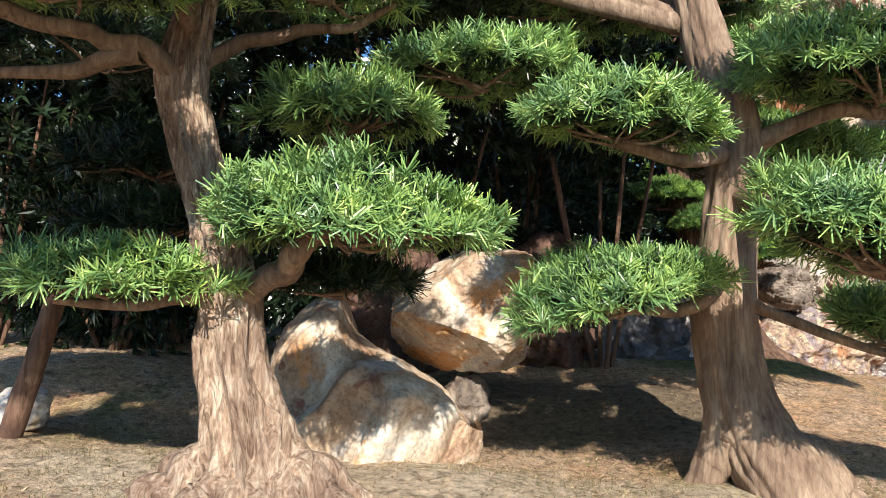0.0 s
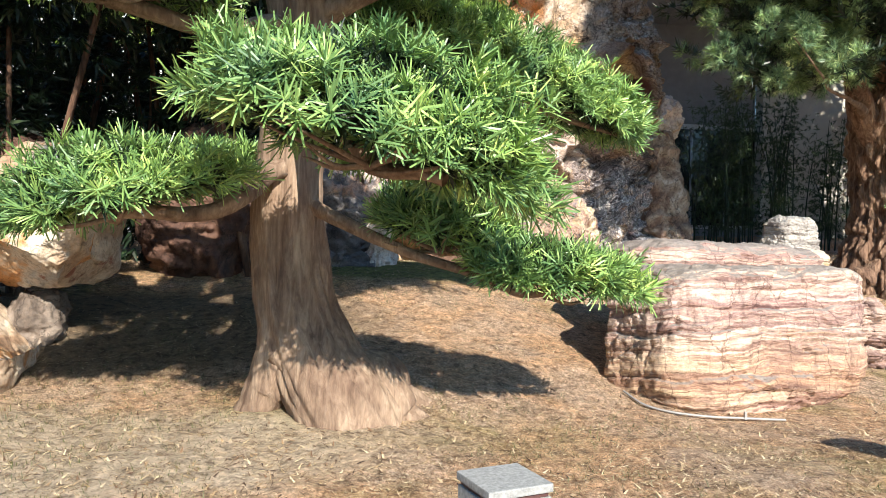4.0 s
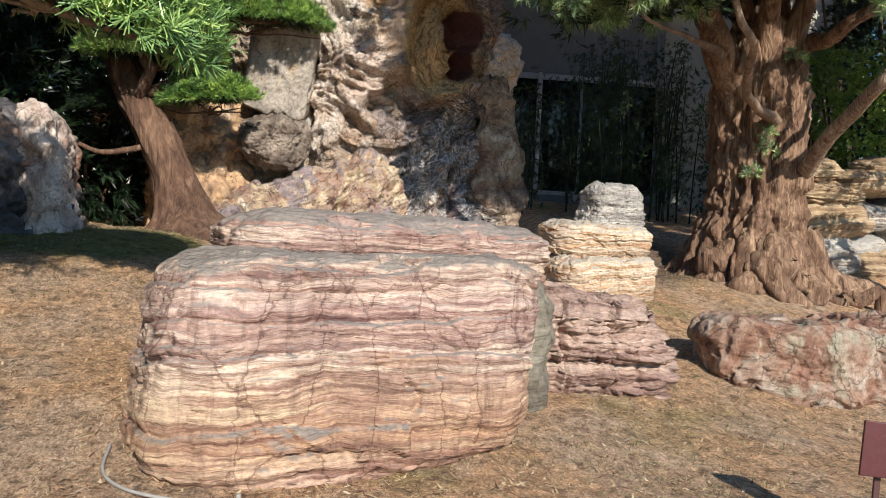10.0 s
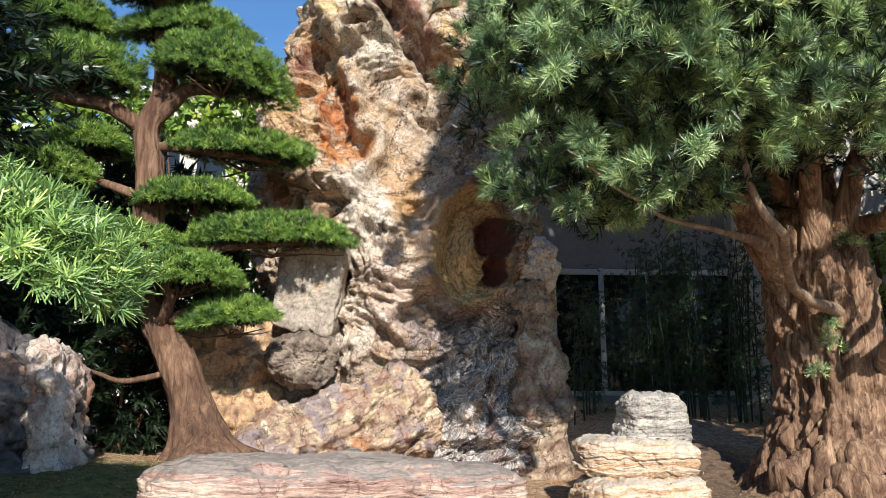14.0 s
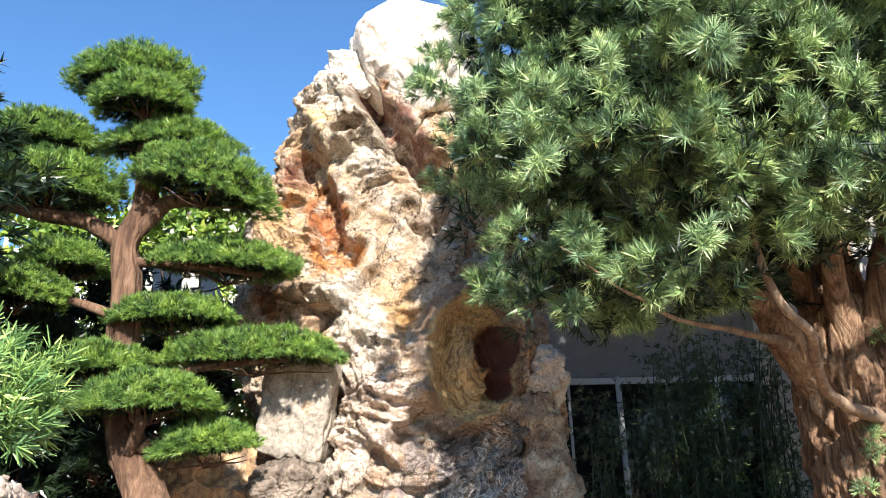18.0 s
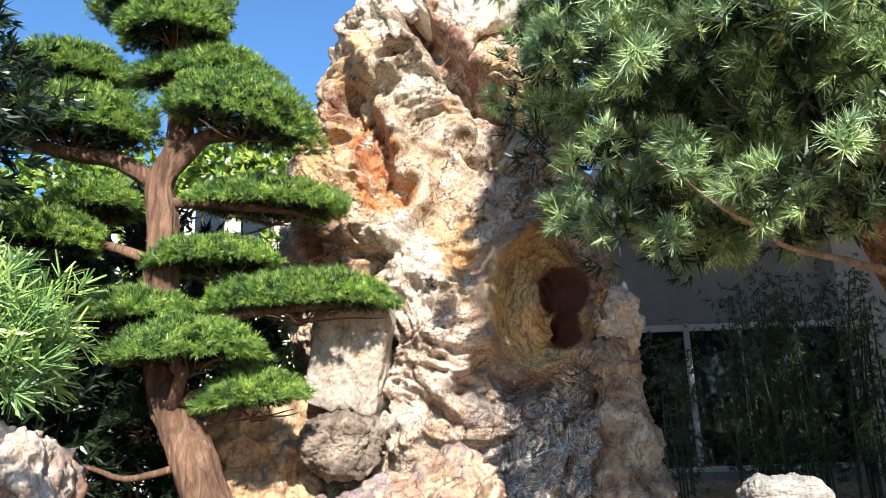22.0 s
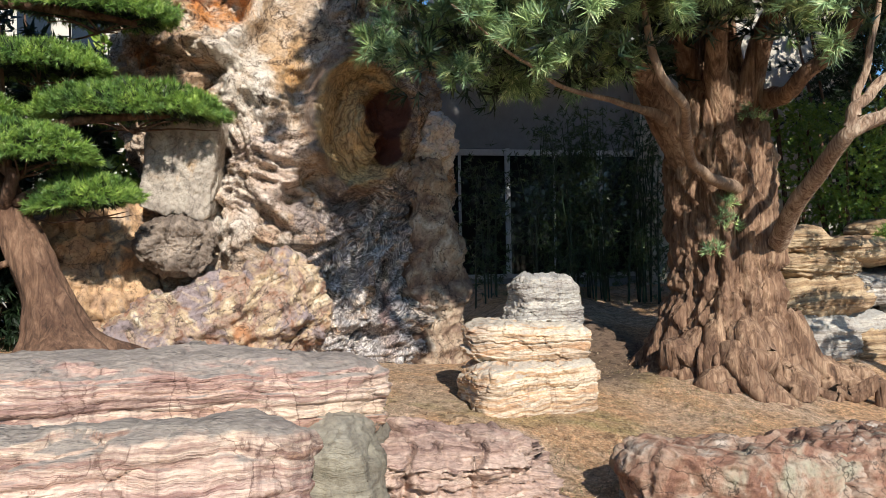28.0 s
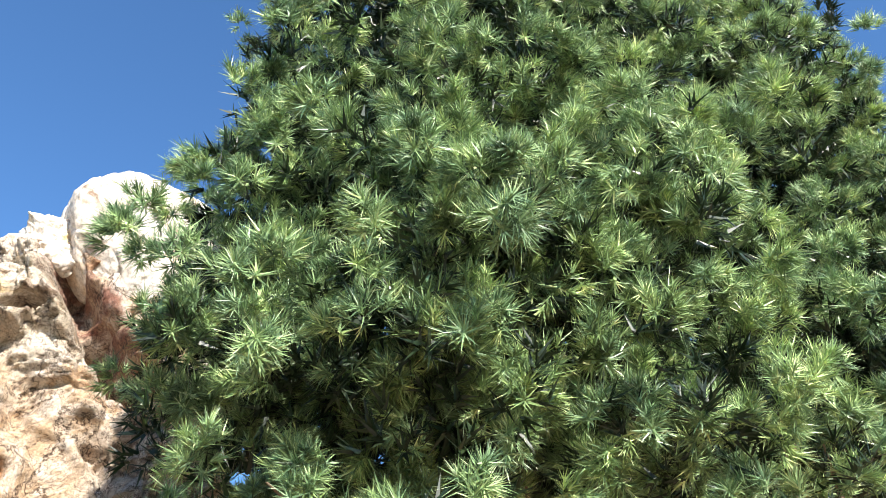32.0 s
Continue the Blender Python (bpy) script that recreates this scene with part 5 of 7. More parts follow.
def tufts(centres, axes, rng, leaves=20, length=0.11, width=0.012, spread=(0.35, 1.25), droop=0.12, strap=False):
    """Whorls of narrow leaves at twig ends: every leaf is a pointed blade that turns its face to the shoot's tip."""
    n = len(centres)
    axes = unit(axes)
    ref = unit(rng.normal(size=(n, 3)))
    u = unit(np.cross(axes, ref))
    v = np.cross(axes, u)
    a = rng.uniform(0, 2 * math.pi, (n, leaves))
    tilt = rng.uniform(*spread, (n, leaves))
    d = (np.cos(tilt)[..., None] * axes[:, None] + np.sin(tilt)[..., None] * (np.cos(a)[..., None] * u[:, None] + np.sin(a)[..., None] * v[:, None])).reshape(-1, 3)
    L = (length * rng.uniform(0.65, 1.15, (n, leaves))).ravel()[:, None]
    base = (centres[:, None] + axes[:, None] * (rng.uniform(-0.35, 0.2, (n, leaves)) * length)[..., None]).reshape(-1, 3)
    side = unit(np.cross(d, np.repeat(axes, leaves, 0)) + 0.28 * rng.normal(size=d.shape)) * (width * 0.5)
    sag = np.zeros_like(d)
    sag[:, 2] = -droop
    tip = base + unit(d + sag) * L
    low = base + d * L * 0.08
    if strap:
        P = np.stack([low + side * 0.7, tip + side * 0.55, tip - side * 0.55, low - side * 0.7], 1).reshape(-1, 3)
        return P, np.arange(len(P)).reshape(-1, 4)
    P = np.stack([low + side, tip, low - side], 1).reshape(-1, 3)
    return P, np.arange(len(P)).reshape(-1, 3)


def pad_points(centre, radii, count, rng, flat=0.35, lumps=0.28, seed=1, shell=0.62):
    """Places and headings of twig ends over a cloud-clipped pad: a dome above, hollow and flat below."""
    d = unit(rng.normal(size=(count, 3)))
    d[:, 2] = np.where(d[:, 2] < -0.25, -d[:, 2] * rng.uniform(0.0, 1.0, count), d[:, 2])
    r = rng.uniform(shell, 1.0, count) ** 0.5
    r = r * (1 + lumps * fbm(d * 1.0 + np.array(centre), 1.9, 3, seed))
    p = d * r[:, None] * np.array(radii)
    p[:, 2] = np.where(p[:, 2] < 0, p[:, 2] * flat, p[:, 2])
    ax = unit(d * [1, 1, 1.0] / np.array(radii) * min(radii) + [0, 0, 0.35] + 0.25 * rng.normal(size=(count, 3)))
    return p + np.array(centre), ax


def leaf_pad(parent, centre, radii, count, mat, seed, leaves=20, length=0.11, width=0.012, flat=0.5, lumps=0.28, tilt=0.0, name="leaf_pad", label="", turn=0.0, droop=0.12, strap=False, spread=(0.3, 1.2)):
    rng = np.random.default_rng(seed)
    c, ax = pad_points((0, 0, 0), radii, count, rng, flat, lumps, seed)
    P, F = tufts(c, ax, rng, leaves, length, width, spread, droop, strap)
    ob = piece(name, P, F, mat, parent, label, shade=False)
    ob.matrix_basis = pose(*centre, 0, tilt, turn)
    return ob


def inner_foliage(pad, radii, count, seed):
    """Leaves in the heart of a pad, near black to stand for its shade."""
    leaf_pad(pad, (0, 0, 0.02), tuple(0.74 * a for a in radii), count, LEAF_SHADED, seed, 12, 0.15, 0.028, flat=0.35, lumps=0.15, name="inner_foliage", label="dark inner foliage")


def twig_fan(parent, root, centre, radii, mat, seed, count=9, r0=0.016):
    """Bare branchlets that carry a pad, seen from below."""
    rng = np.random.default_rng(seed)
    c = np.array(centre)
    for _ in range(count):
        a, k = rng.uniform(0, 2 * math.pi), rng.uniform(0.35, 0.9)
        end = c + np.array([math.cos(a) * radii[0] * k, math.sin(a) * radii[1] * k, rng.uniform(-0.15, 0.35) * radii[2]])
        start = np.array(root) + (c - np.array(root)) * rng.uniform(0.0, 0.55)
        mid = (start + end) / 2 + rng.normal(size=3) * 0.04
        twig = piece("twig", *tube([(*start, r0), (*mid, r0 * 0.7), (*end, r0 * 0.3)], int(rng.integers(999)), 7, 5, 0.05, wander=0.02), mat, parent)
        twig.matrix_parent_inverse = parent.matrix_basis.inverted()


def limb(parent, points, mat, seed, sides=14, name="limb", label="", wander=0.05, flute=0.10):
    return piece(name, *tube(points, seed, sides, 8, flute, wander=wander), mat, parent, label)


# first tree: pale flared trunk, forked high, with flat pads
tree = empty("podocarpus_tree", "cloud-pruned podocarpus with a pale root-flared trunk", "tree", "cloud-pruned trees")
piece("trunk", *tube([(-1.24, 4.95, gz(-1.2, 4.95) - 0.25, 0.36), (-1.28, 4.9, 0.38, 0.225), (-1.36, 4.88, 0.72, 0.18), (-1.45, 4.88, 1.05, 0.165), (-1.50, 4.9, 1.5, 0.145), (-1.62, 4.92, 2.0, 0.125),
                      (-1.78, 4.92, 2.5, 0.12), (-1.88, 4.92, 2.95, 0.12), (-1.80, 4.95, 3.5, 0.09), (-1.7, 5.0, 4.3, 0.08)], 3, 96, 14, 0.30, 0.6, 0.08), BARK_PALE, tree, "pale grooved trunk")
for k, (dx, dy, r) in enumerate(((-0.75, -0.30, 0.12), (-0.42, -0.50, 0.11), (0.58, -0.30, 0.12), (0.32, -0.46, 0.11), (0.05, -0.52, 0.10), (-0.15, -0.5, 0.08), (0.75, -0.05, 0.08), (-0.8, 0.1, 0.09))):
    x1, y1 = -1.2 + dx, 4.95 + dy
    limb(tree, [(-1.2 + dx * 0.25, 4.95 + dy * 0.25, 0.40, r * 1.1), (-1.2 + dx * 0.65, 4.95 + dy * 0.65, gz(-1.2 + dx * 0.6, 4.95 + dy * 0.6) + 0.06, r), (x1, y1, gz(x1, y1) - 0.06, r * 0.6)], BARK_PALE, 20 + k, 16, "root", wander=0.04, flute=0.2)
limb(tree, [(-1.38, 4.85, 1.42, 0.07), (-1.08, 4.6, 1.62, 0.085), (-0.95, 4.45, 1.78, 0.07), (-0.5, 4.35, 1.85, 0.04), (0.1, 4.4, 1.85, 0.02)], BARK_BROWN, 31)
limb(tree, [(-1.83, 4.9, 2.9, 0.08), (-2.15, 4.7, 3.12, 0.065), (-2.55, 4.5, 3.1, 0.055), (-2.95, 4.3, 3.3, 0.06), (-3.1, 4.2, 3.7, 0.03)], BARK_BROWN, 32)
limb(tree, [(-2.1, 4.75, 3.05, 0.06), (-2.5, 4.7, 2.95, 0.05), (-3.2, 4.6, 2.85, 0.03)], BARK_BROWN, 33)
limb(tree, [(-1.8, 5.0, 3.05, 0.06), (-1.45, 5.1, 3.3, 0.05), (-0.9, 5.1, 3.38, 0.035), (-0.4, 5.1, 3.6, 0.02)], BARK_BROWN, 34)
limb(tree, [(-1.55, 4.95, 2.1, 0.05), (-1.2, 5.2, 2.45, 0.045), (-0.7, 5.3, 2.65, 0.03)], BARK_DARK, 35)
limb(tree, [(-1.52, 4.85, 1.45, 0.05), (-1.9, 4.7, 1.42, 0.04), (-2.5, 4.6, 1.4, 0.02)], BARK_BROWN, 36)
# two limbs to the front pads, added out of view for shade
limb(tree, [(-1.85, 4.95, 3.3, 0.06), (-1.8, 4.2, 3.6, 0.05), (-1.8, 3.4, 3.55, 0.035), (-1.85, 2.6, 3.4, 0.015)], BARK_BROWN, 38)
limb(tree, [(-1.85, 4.95, 3.2, 0.07), (-1.7, 4.6, 3.5, 0.06), (-1.2, 4.0, 3.5, 0.045), (-0.6, 3.5, 3.3, 0.02)], BARK_BROWN, 37)
# pads with y up to 3.5 are unseen, added to shade trunk and boulder
for k, (c, r, n) in enumerate((((-0.62, 4.32, 1.84), (0.90, 0.50, 0.40), 640), ((-2.15, 4.62, 1.50), (0.70, 0.45, 0.28), 360), ((-0.72, 5.25, 2.78), (0.66, 0.5, 0.30), 360), ((-2.35, 4.3, 3.35), (0.75, 0.5, 0.22), 330),
                               ((-0.9, 4.9, 3.62), (0.8, 0.5, 0.25), 330), ((-2.4, 5.9, 2.5), (0.85, 0.5, 0.32), 330), ((-2.3, 5.6, 1.98), (0.75, 0.5, 0.24), 260), ((-0.55, 3.5, 3.35), (0.95, 0.5, 0.25), 230), ((-0.9, 6.6, 4.3), (1.8, 0.9, 0.7), 700), ((-3.2, 6.4, 3.6), (1.2, 0.8, 0.5), 420), ((-0.75, 5.0, 1.55), (0.55, 0.4, 0.16), 160), ((-1.85, 2.6, 3.5), (0.8, 0.5, 0.34), 380), ((-1.7, 3.35, 4.0), (0.85, 0.55, 0.36), 380), ((-2.35, 2.5, 2.9), (0.75, 0.45, 0.30), 320))):
    # rear and lower pads get near-black leaves to stand for their shade
    pad = leaf_pad(tree, c, r, int(n * 1.1), LEAF_BROAD if k not in (5, 6, 8, 9, 10) else LEAF_SHADED, 100 + k, 17, 0.128, 0.0145, lumps=0.30, strap=True, spread=(0.45, 1.45), droop=0.04)
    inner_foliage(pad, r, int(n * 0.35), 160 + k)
    twig_fan(pad, (c[0], c[1] + 0.1, c[2] - 0.10), (c[0], c[1], c[2] - 0.02), r, BARK_BROWN, 140 + k)

# second tree: smooth brown trunk that sweeps to one side at the foot
tree = empty("podocarpus_tree", "cloud-pruned podocarpus with a sweeping brown trunk", "tree", "cloud-pruned trees")
piece("trunk", *tube([(2.80, 5.76, gz(2.80, 5.76) - 0.30, 0.31), (2.62, 5.82, 0.14, 0.31), (2.45, 5.90, 0.42, 0.28), (2.32, 5.97, 0.78, 0.25), (2.27, 6.02, 1.2, 0.24), (2.26, 6.02, 1.6, 0.225), (2.30, 6.0, 2.1, 0.21), (2.34, 5.95, 2.7, 0.20),
                      (2.25, 5.95, 3.2, 0.20), (2.1, 6.0, 3.8, 0.17), (1.9, 6.0, 4.6, 0.12)], 5, 90, 12, 0.09, 0.10, 0.03), BARK_BROWN, tree, "brown twisting trunk")
for k, (dx, dy, r, up) in enumerate(((0.50, -0.14, 0.16, 0.3), (0.22, -0.24, 0.16, 0.3), (-0.42, 0.06, 0.15, 0.85), (-0.06, -0.16, 0.15, 0.5), (0.58, 0.08, 0.13, 0.3))):
    x0, y0 = 2.5 + dx * 0.4, 5.92 + dy * 0.4
    x1, y1 = 2.5 + dx, 5.9 + dy
    x2, y2 = 2.5 + dx * 1.45, 5.9 + dy * 1.3
    limb(tree, [(x0 if dx > 0 else 2.22, y0, up + 0.05, r * 0.9), ((x0 + x1) / 2, (y0 + y1) / 2, gz(x1, y1) + 0.14 + up * 0.2, r), (x1, y1, gz(x1, y1) + 0.02, r * 0.85), (x2, y2, gz(x2, y2) - 0.10, r * 0.4)], BARK_BROWN, 40 + k, 24, "root", wander=0.03, flute=0.14)
limb(tree, [(2.35, 5.8, 2.35, 0.10), (2.45, 5.2, 2.1, 0.08), (2.6, 4.6, 1.75, 0.05), (3.0, 4.3, 1.6, 0.03)], BARK_BROWN, 51)
limb(tree, [(2.2, 5.8, 1.75, 0.07), (1.8, 5.5, 1.5, 0.05), (1.1, 5.3, 1.4, 0.03)], BARK_BROWN, 52)
limb(tree, [(2.42, 5.85, 1.5, 0.05), (2.9, 5.5, 1.25, 0.035), (3.5, 5.1, 1.0, 0.025), (4.1, 5.0, 1.0, 0.02)], BARK_BROWN, 53)
limb(tree, [(2.2, 5.85, 2.7, 0.075), (1.8, 5.5, 2.6, 0.05), (1.2, 5.3, 2.65, 0.04)], BARK_BROWN, 54)
limb(tree, [(2.42, 5.9, 2.78, 0.09), (2.9, 5.7, 2.98, 0.06), (3.5, 5.5, 3.03, 0.045), (4.2, 5.4, 3.0, 0.025)], BARK_BROWN, 55)
limb(tree, [(2.45, 6.0, 2.6, 0.11), (3.1, 6.6, 2.84, 0.065), (3.8, 6.9, 2.66, 0.045), (4.5, 7.0, 2.42, 0.028), (5.2, 7.0, 2.22, 0.015)], BARK_BROWN, 56)
limb(tree, [(2.1, 6.0, 3.2, 0.08), (1.5, 6.1, 3.3, 0.05), (0.6, 6.1, 3.2, 0.03)], BARK_BROWN, 57)
# pad at y 3.9, out of view, and the last pad are added for shade
for k, (c, r, n, tl) in enumerate((((1.26, 5.25, 1.48), (0.74, 0.45, 0.36), 480, -14), ((2.62, 4.22, 1.76), (0.86, 0.58, 0.52), 820, 16), ((3.86, 5.05, 1.04), (0.58, 0.42, 0.22), 340, 6), ((1.22, 5.2, 2.74), (0.72, 0.5, 0.36), 460, 4),
                                  ((3.25, 5.3, 3.15), (1.15, 0.65, 0.44), 780, 3), ((0.25, 6.0, 3.38), (0.85, 0.6, 0.34), 460, 0), ((4.32, 7.0, 2.52), (1.12, 0.62, 0.52), 1100, 18), ((3.1, 6.6, 2.80), (0.75, 0.5, 0.36), 480, 4), ((2.0, 6.9, 4.4), (1.3, 0.7, 0.4), 500, 0), ((3.35, 6.6, 3.6), (1.0, 0.8, 0.45), 500, 8), ((1.2, 7.3, 4.6), (1.9, 1.0, 0.7), 760, 0), ((2.5, 3.9, 4.1), (0.95, 0.6, 0.36), 420, 0), ((3.22, 5.28, 1.30), (0.52, 0.38, 0.26), 300, 14), ((1.48, 6.15, 1.64), (0.78, 0.5, 0.32), 330, 0))):
    pad = leaf_pad(tree, c, r, int(n * 1.1), LEAF_BROAD, 200 + k, 17, 0.128, 0.0145, tilt=tl, lumps=0.28, strap=True, spread=(0.45, 1.45), droop=0.04)
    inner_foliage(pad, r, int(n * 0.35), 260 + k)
    twig_fan(pad, (c[0], c[1] + 0.15, c[2] - 0.12), (c[0], c[1], c[2] - 0.05), r, BARK_BROWN, 240 + k)

# unseen pads and their limbs, added to block sun from the growth behind
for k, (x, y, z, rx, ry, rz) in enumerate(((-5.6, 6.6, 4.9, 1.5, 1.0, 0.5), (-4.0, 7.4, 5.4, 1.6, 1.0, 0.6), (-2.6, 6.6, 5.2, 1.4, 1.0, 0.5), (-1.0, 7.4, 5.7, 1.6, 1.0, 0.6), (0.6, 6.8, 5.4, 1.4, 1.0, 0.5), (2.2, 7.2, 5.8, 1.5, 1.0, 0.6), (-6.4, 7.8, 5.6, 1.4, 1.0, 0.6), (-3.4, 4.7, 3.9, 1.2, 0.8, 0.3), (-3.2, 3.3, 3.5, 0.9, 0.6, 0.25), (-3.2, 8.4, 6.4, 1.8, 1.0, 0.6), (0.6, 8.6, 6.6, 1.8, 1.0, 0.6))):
    leaf_pad(tree, (x, y, z), (rx, ry, rz), 700, LEAF_SHADED, 270 + k, 10, 0.22, 0.04, lumps=0.35, label="high foliage, out of view, added to shade the growth behind")
for k, (x, y, z) in enumerate(((-4.0, 7.2, 5.2), (-1.4, 7.2, 5.5), (1.0, 7.0, 5.4))):
    limb(tree, [(2.1, 6.0, 3.8, 0.09), ((x + 2.1) / 2, 6.8, 4.9, 0.07), (x, y, z, 0.03)], BARK_BROWN, 285 + k)

# third tree: leaning trunk with tiers of clipped fine-leaved pads
tree = empty("podocarpus_tree", "tall cloud-pruned podocarpus with tiers of clipped pads", "tree", "cloud-pruned trees")
piece("trunk", *tube([(4.78, 11.7, gz(4.75, 11.7) - 0.2, 0.74), (4.72, 11.7, 0.95, 0.34), (4.62, 11.75, 1.35, 0.215), (4.38, 11.8, 1.95, 0.19), (4.0, 12.0, 2.7, 0.175), (3.84, 12.2, 3.7, 0.165), (3.76, 12.3, 4.6, 0.15), (3.72, 12.3, 5.0, 0.14),
                      (3.9, 12.3, 5.5, 0.13), (3.85, 12.3, 6.2, 0.10), (3.75, 12.3, 7.0, 0.06)], 8, 60, 10, 0.15, 0.35, 0.06), BARK_DARK, tree, "leaning brown trunk")
limb(tree, [(3.74, 12.3, 4.95, 0.11), (3.25, 12.25, 5.22, 0.10), (2.6, 12.1, 5.35, 0.07), (1.9, 12.0, 5.5, 0.05)], BARK_DARK, 71)
limb(tree, [(3.78, 12.3, 5.1, 0.11), (4.1, 12.25, 5.45, 0.09), (4.6, 12.1, 5.45, 0.05)], BARK_DARK, 72)
limb(tree, [(3.85, 12.3, 4.75, 0.06), (4.5, 12.3, 4.7, 0.05), (5.4, 12.4, 4.58, 0.03)], BARK_DARK, 73)
limb(tree, [(4.0, 12.0, 3.25, 0.06), (4.8, 12.1, 3.38, 0.05), (5.8, 12.2, 3.48, 0.03)], BARK_DARK, 74)
limb(tree, [(4.15, 11.85, 2.35, 0.07), (4.3, 11.5, 2.6, 0.06), (4.3, 11.5, 2.85, 0.05)], BARK_DARK, 75)
limb(tree, [(4.3, 11.7, 2.45, 0.06), (4.65, 11.7, 2.55, 0.045), (5.1, 11.8, 2.5, 0.03)], BARK_DARK, 76)
limb(tree, [(3.9, 12.1, 3.95, 0.07), (3.3, 12.1, 4.15, 0.05), (2.6, 12.1, 4.4, 0.03)], BARK_DARK, 77)
limb(tree, [(4.45, 11.8, 1.85, 0.04), (3.9, 11.7, 1.75, 0.03), (3.4, 11.6, 1.85, 0.02)], BARK_DARK, 78)
for k, (c, r, tl) in enumerate((((3.54, 12.5, 7.35), (0.92, 0.60, 0.62), 0), ((3.80, 12.1, 6.80), (0.68, 0.50, 0.48), 0), ((2.51, 12.3, 6.37), (0.80, 0.55, 0.52), 4), ((4.12, 12.4, 6.34), (0.88, 0.50, 0.42), 0),
                                ((4.70, 11.95, 5.55), (0.93, 0.60, 0.60), 16), ((2.70, 12.1, 5.58), (1.05, 0.60, 0.60), 4), ((2.98, 12.3, 4.70), (0.58, 0.50, 0.31), 0), ((2.58, 12.0, 4.26), (0.66, 0.50, 0.42), 8),
                                ((4.95, 12.4, 4.68), (0.98, 0.50, 0.38), 5), ((4.39, 12.15, 3.97), (0.75, 0.50, 0.31), 0), ((5.38, 12.2, 3.48), (1.14, 0.50, 0.37), 0), ((3.61, 12.0, 3.36), (0.62, 0.50, 0.33), 0),
                                ((4.38, 11.55, 2.87), (0.80, 0.55, 0.40), 0), ((4.98, 11.75, 2.42), (0.58, 0.40, 0.33), -6), ((2.49, 12.6, 3.85), (0.69, 0.50, 0.34), 0), ((3.61, 12.3, 2.29), (0.30, 0.36, 0.28), 0))):
    n = int(1500 * r[0] * r[1] + 260)
    # the last two pads are coloured as if in shade
    pad = leaf_pad(tree, c, r, int(n * 1.9), LEAF_FINE if k < 14 else LEAF_SHADED, 300 + k, 20, 0.085, 0.0085, lumps=0.14, flat=0.45, tilt=tl, spread=(0.15, 1.1))
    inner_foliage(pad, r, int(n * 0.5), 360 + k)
    twig_fan(pad, (c[0], c[1] + 0.1, c[2] - 0.2), (c[0], c[1], c[2] - 0.12), r, BARK_DARK, 340 + k, 9, 0.014)

# great yew: massive grooved trunk, winding bare branch, broad crown of bristling sprays
tree = empty("yew_tree", "great old yew with a massive grooved red trunk", "tree")
piece("trunk", *tube([(12.20, 11.45, gz(12.2, 11.4) - 0.25, 0.82), (12.22, 11.45, 0.52, 0.72), (12.26, 11.45, 0.9, 0.61), (12.30, 11.45, 1.35, 0.55), (12.27, 11.45, 1.95, 0.51), (12.22, 11.45, 2.55, 0.52), (12.18, 11.45, 3.05, 0.54), (12.15, 11.45, 3.4, 0.50), (12.2, 11.45, 3.75, 0.36), (12.25, 11.5, 4.2, 0.24), (12.3, 11.5, 5.0, 0.17), (12.3, 11.4, 6.6, 0.09)],
                     11, 220, 26, 0.14, 0.20, 0.13, ropes=0.22), BARK_RED, tree, "deeply grooved red-brown trunk")
for k, (dx, dy, r) in enumerate(((-0.85, -0.30, 0.16), (-0.55, -0.75, 0.18), (-0.15, -0.95, 0.17), (0.25, -0.95, 0.18), (0.60, -0.90, 0.16), (0.95, -0.80, 0.15), (1.30, -0.65, 0.13), (1.05, -1.05, 0.10), (1.55, -0.35, 0.11), (0.0, -1.15, 0.09))):
    x1, y1 = 12.25 + dx, 11.45 + dy
    xm, ym = 12.25 + dx * 0.78, 11.45 + dy * 0.78
    limb(tree, [(12.25 + dx * 0.50, 11.45 + dy * 0.50, 1.05, r * 0.7), (12.25 + dx * 0.62, 11.45 + dy * 0.62, gz(xm, ym) + 0.36, r), (xm, ym, gz(xm, ym) + 0.13, r * 0.95), (x1, y1, gz(x1, y1) + 0.03, r * 0.6), (12.25 + dx * 1.2, 11.45 + dy * 1.1, gz(12.25 + dx * 1.2, 11.45 + dy * 1.1) - 0.06, r * 0.35)], BARK_RED, 80 + k, 22, "root", wander=0.24, flute=0.35)
limb(tree, [(12.25, 11.0, 2.46, 0.075), (12.05, 10.85, 2.52, 0.070), (11.72, 10.6, 2.56, 0.060), (11.42, 10.38, 2.62, 0.052), (11.2, 10.2, 2.75, 0.047), (10.94, 9.8, 2.99, 0.042), (10.76, 9.5, 3.12, 0.040), (10.50, 9.35, 3.32, 0.036), (10.34, 9.3, 3.7, 0.03), (10.25, 9.3, 4.3, 0.012)], BARK_BROWN, 91, 14, "winding_branch", "smooth winding bare branch", 0.015)
limb(tree, [(11.95, 11.35, 2.9, 0.30), (11.55, 11.25, 3.3, 0.22), (11.15, 11.0, 3.7, 0.14), (10.5, 10.6, 4.3, 0.09), (9.8, 10.2, 4.9, 0.05), (9.3, 10.0, 5.4, 0.01)], BARK_RED, 92, 30)
limb(tree, [(11.50, 11.2, 3.28, 0.09), (11.0, 10.8, 3.36, 0.045), (10.52, 10.4, 3.38, 0.030), (9.72, 9.8, 3.36, 0.020), (9.1, 9.3, 3.5, 0.012), (8.5, 9.0, 3.8, 0.006)], BARK_BROWN, 93)
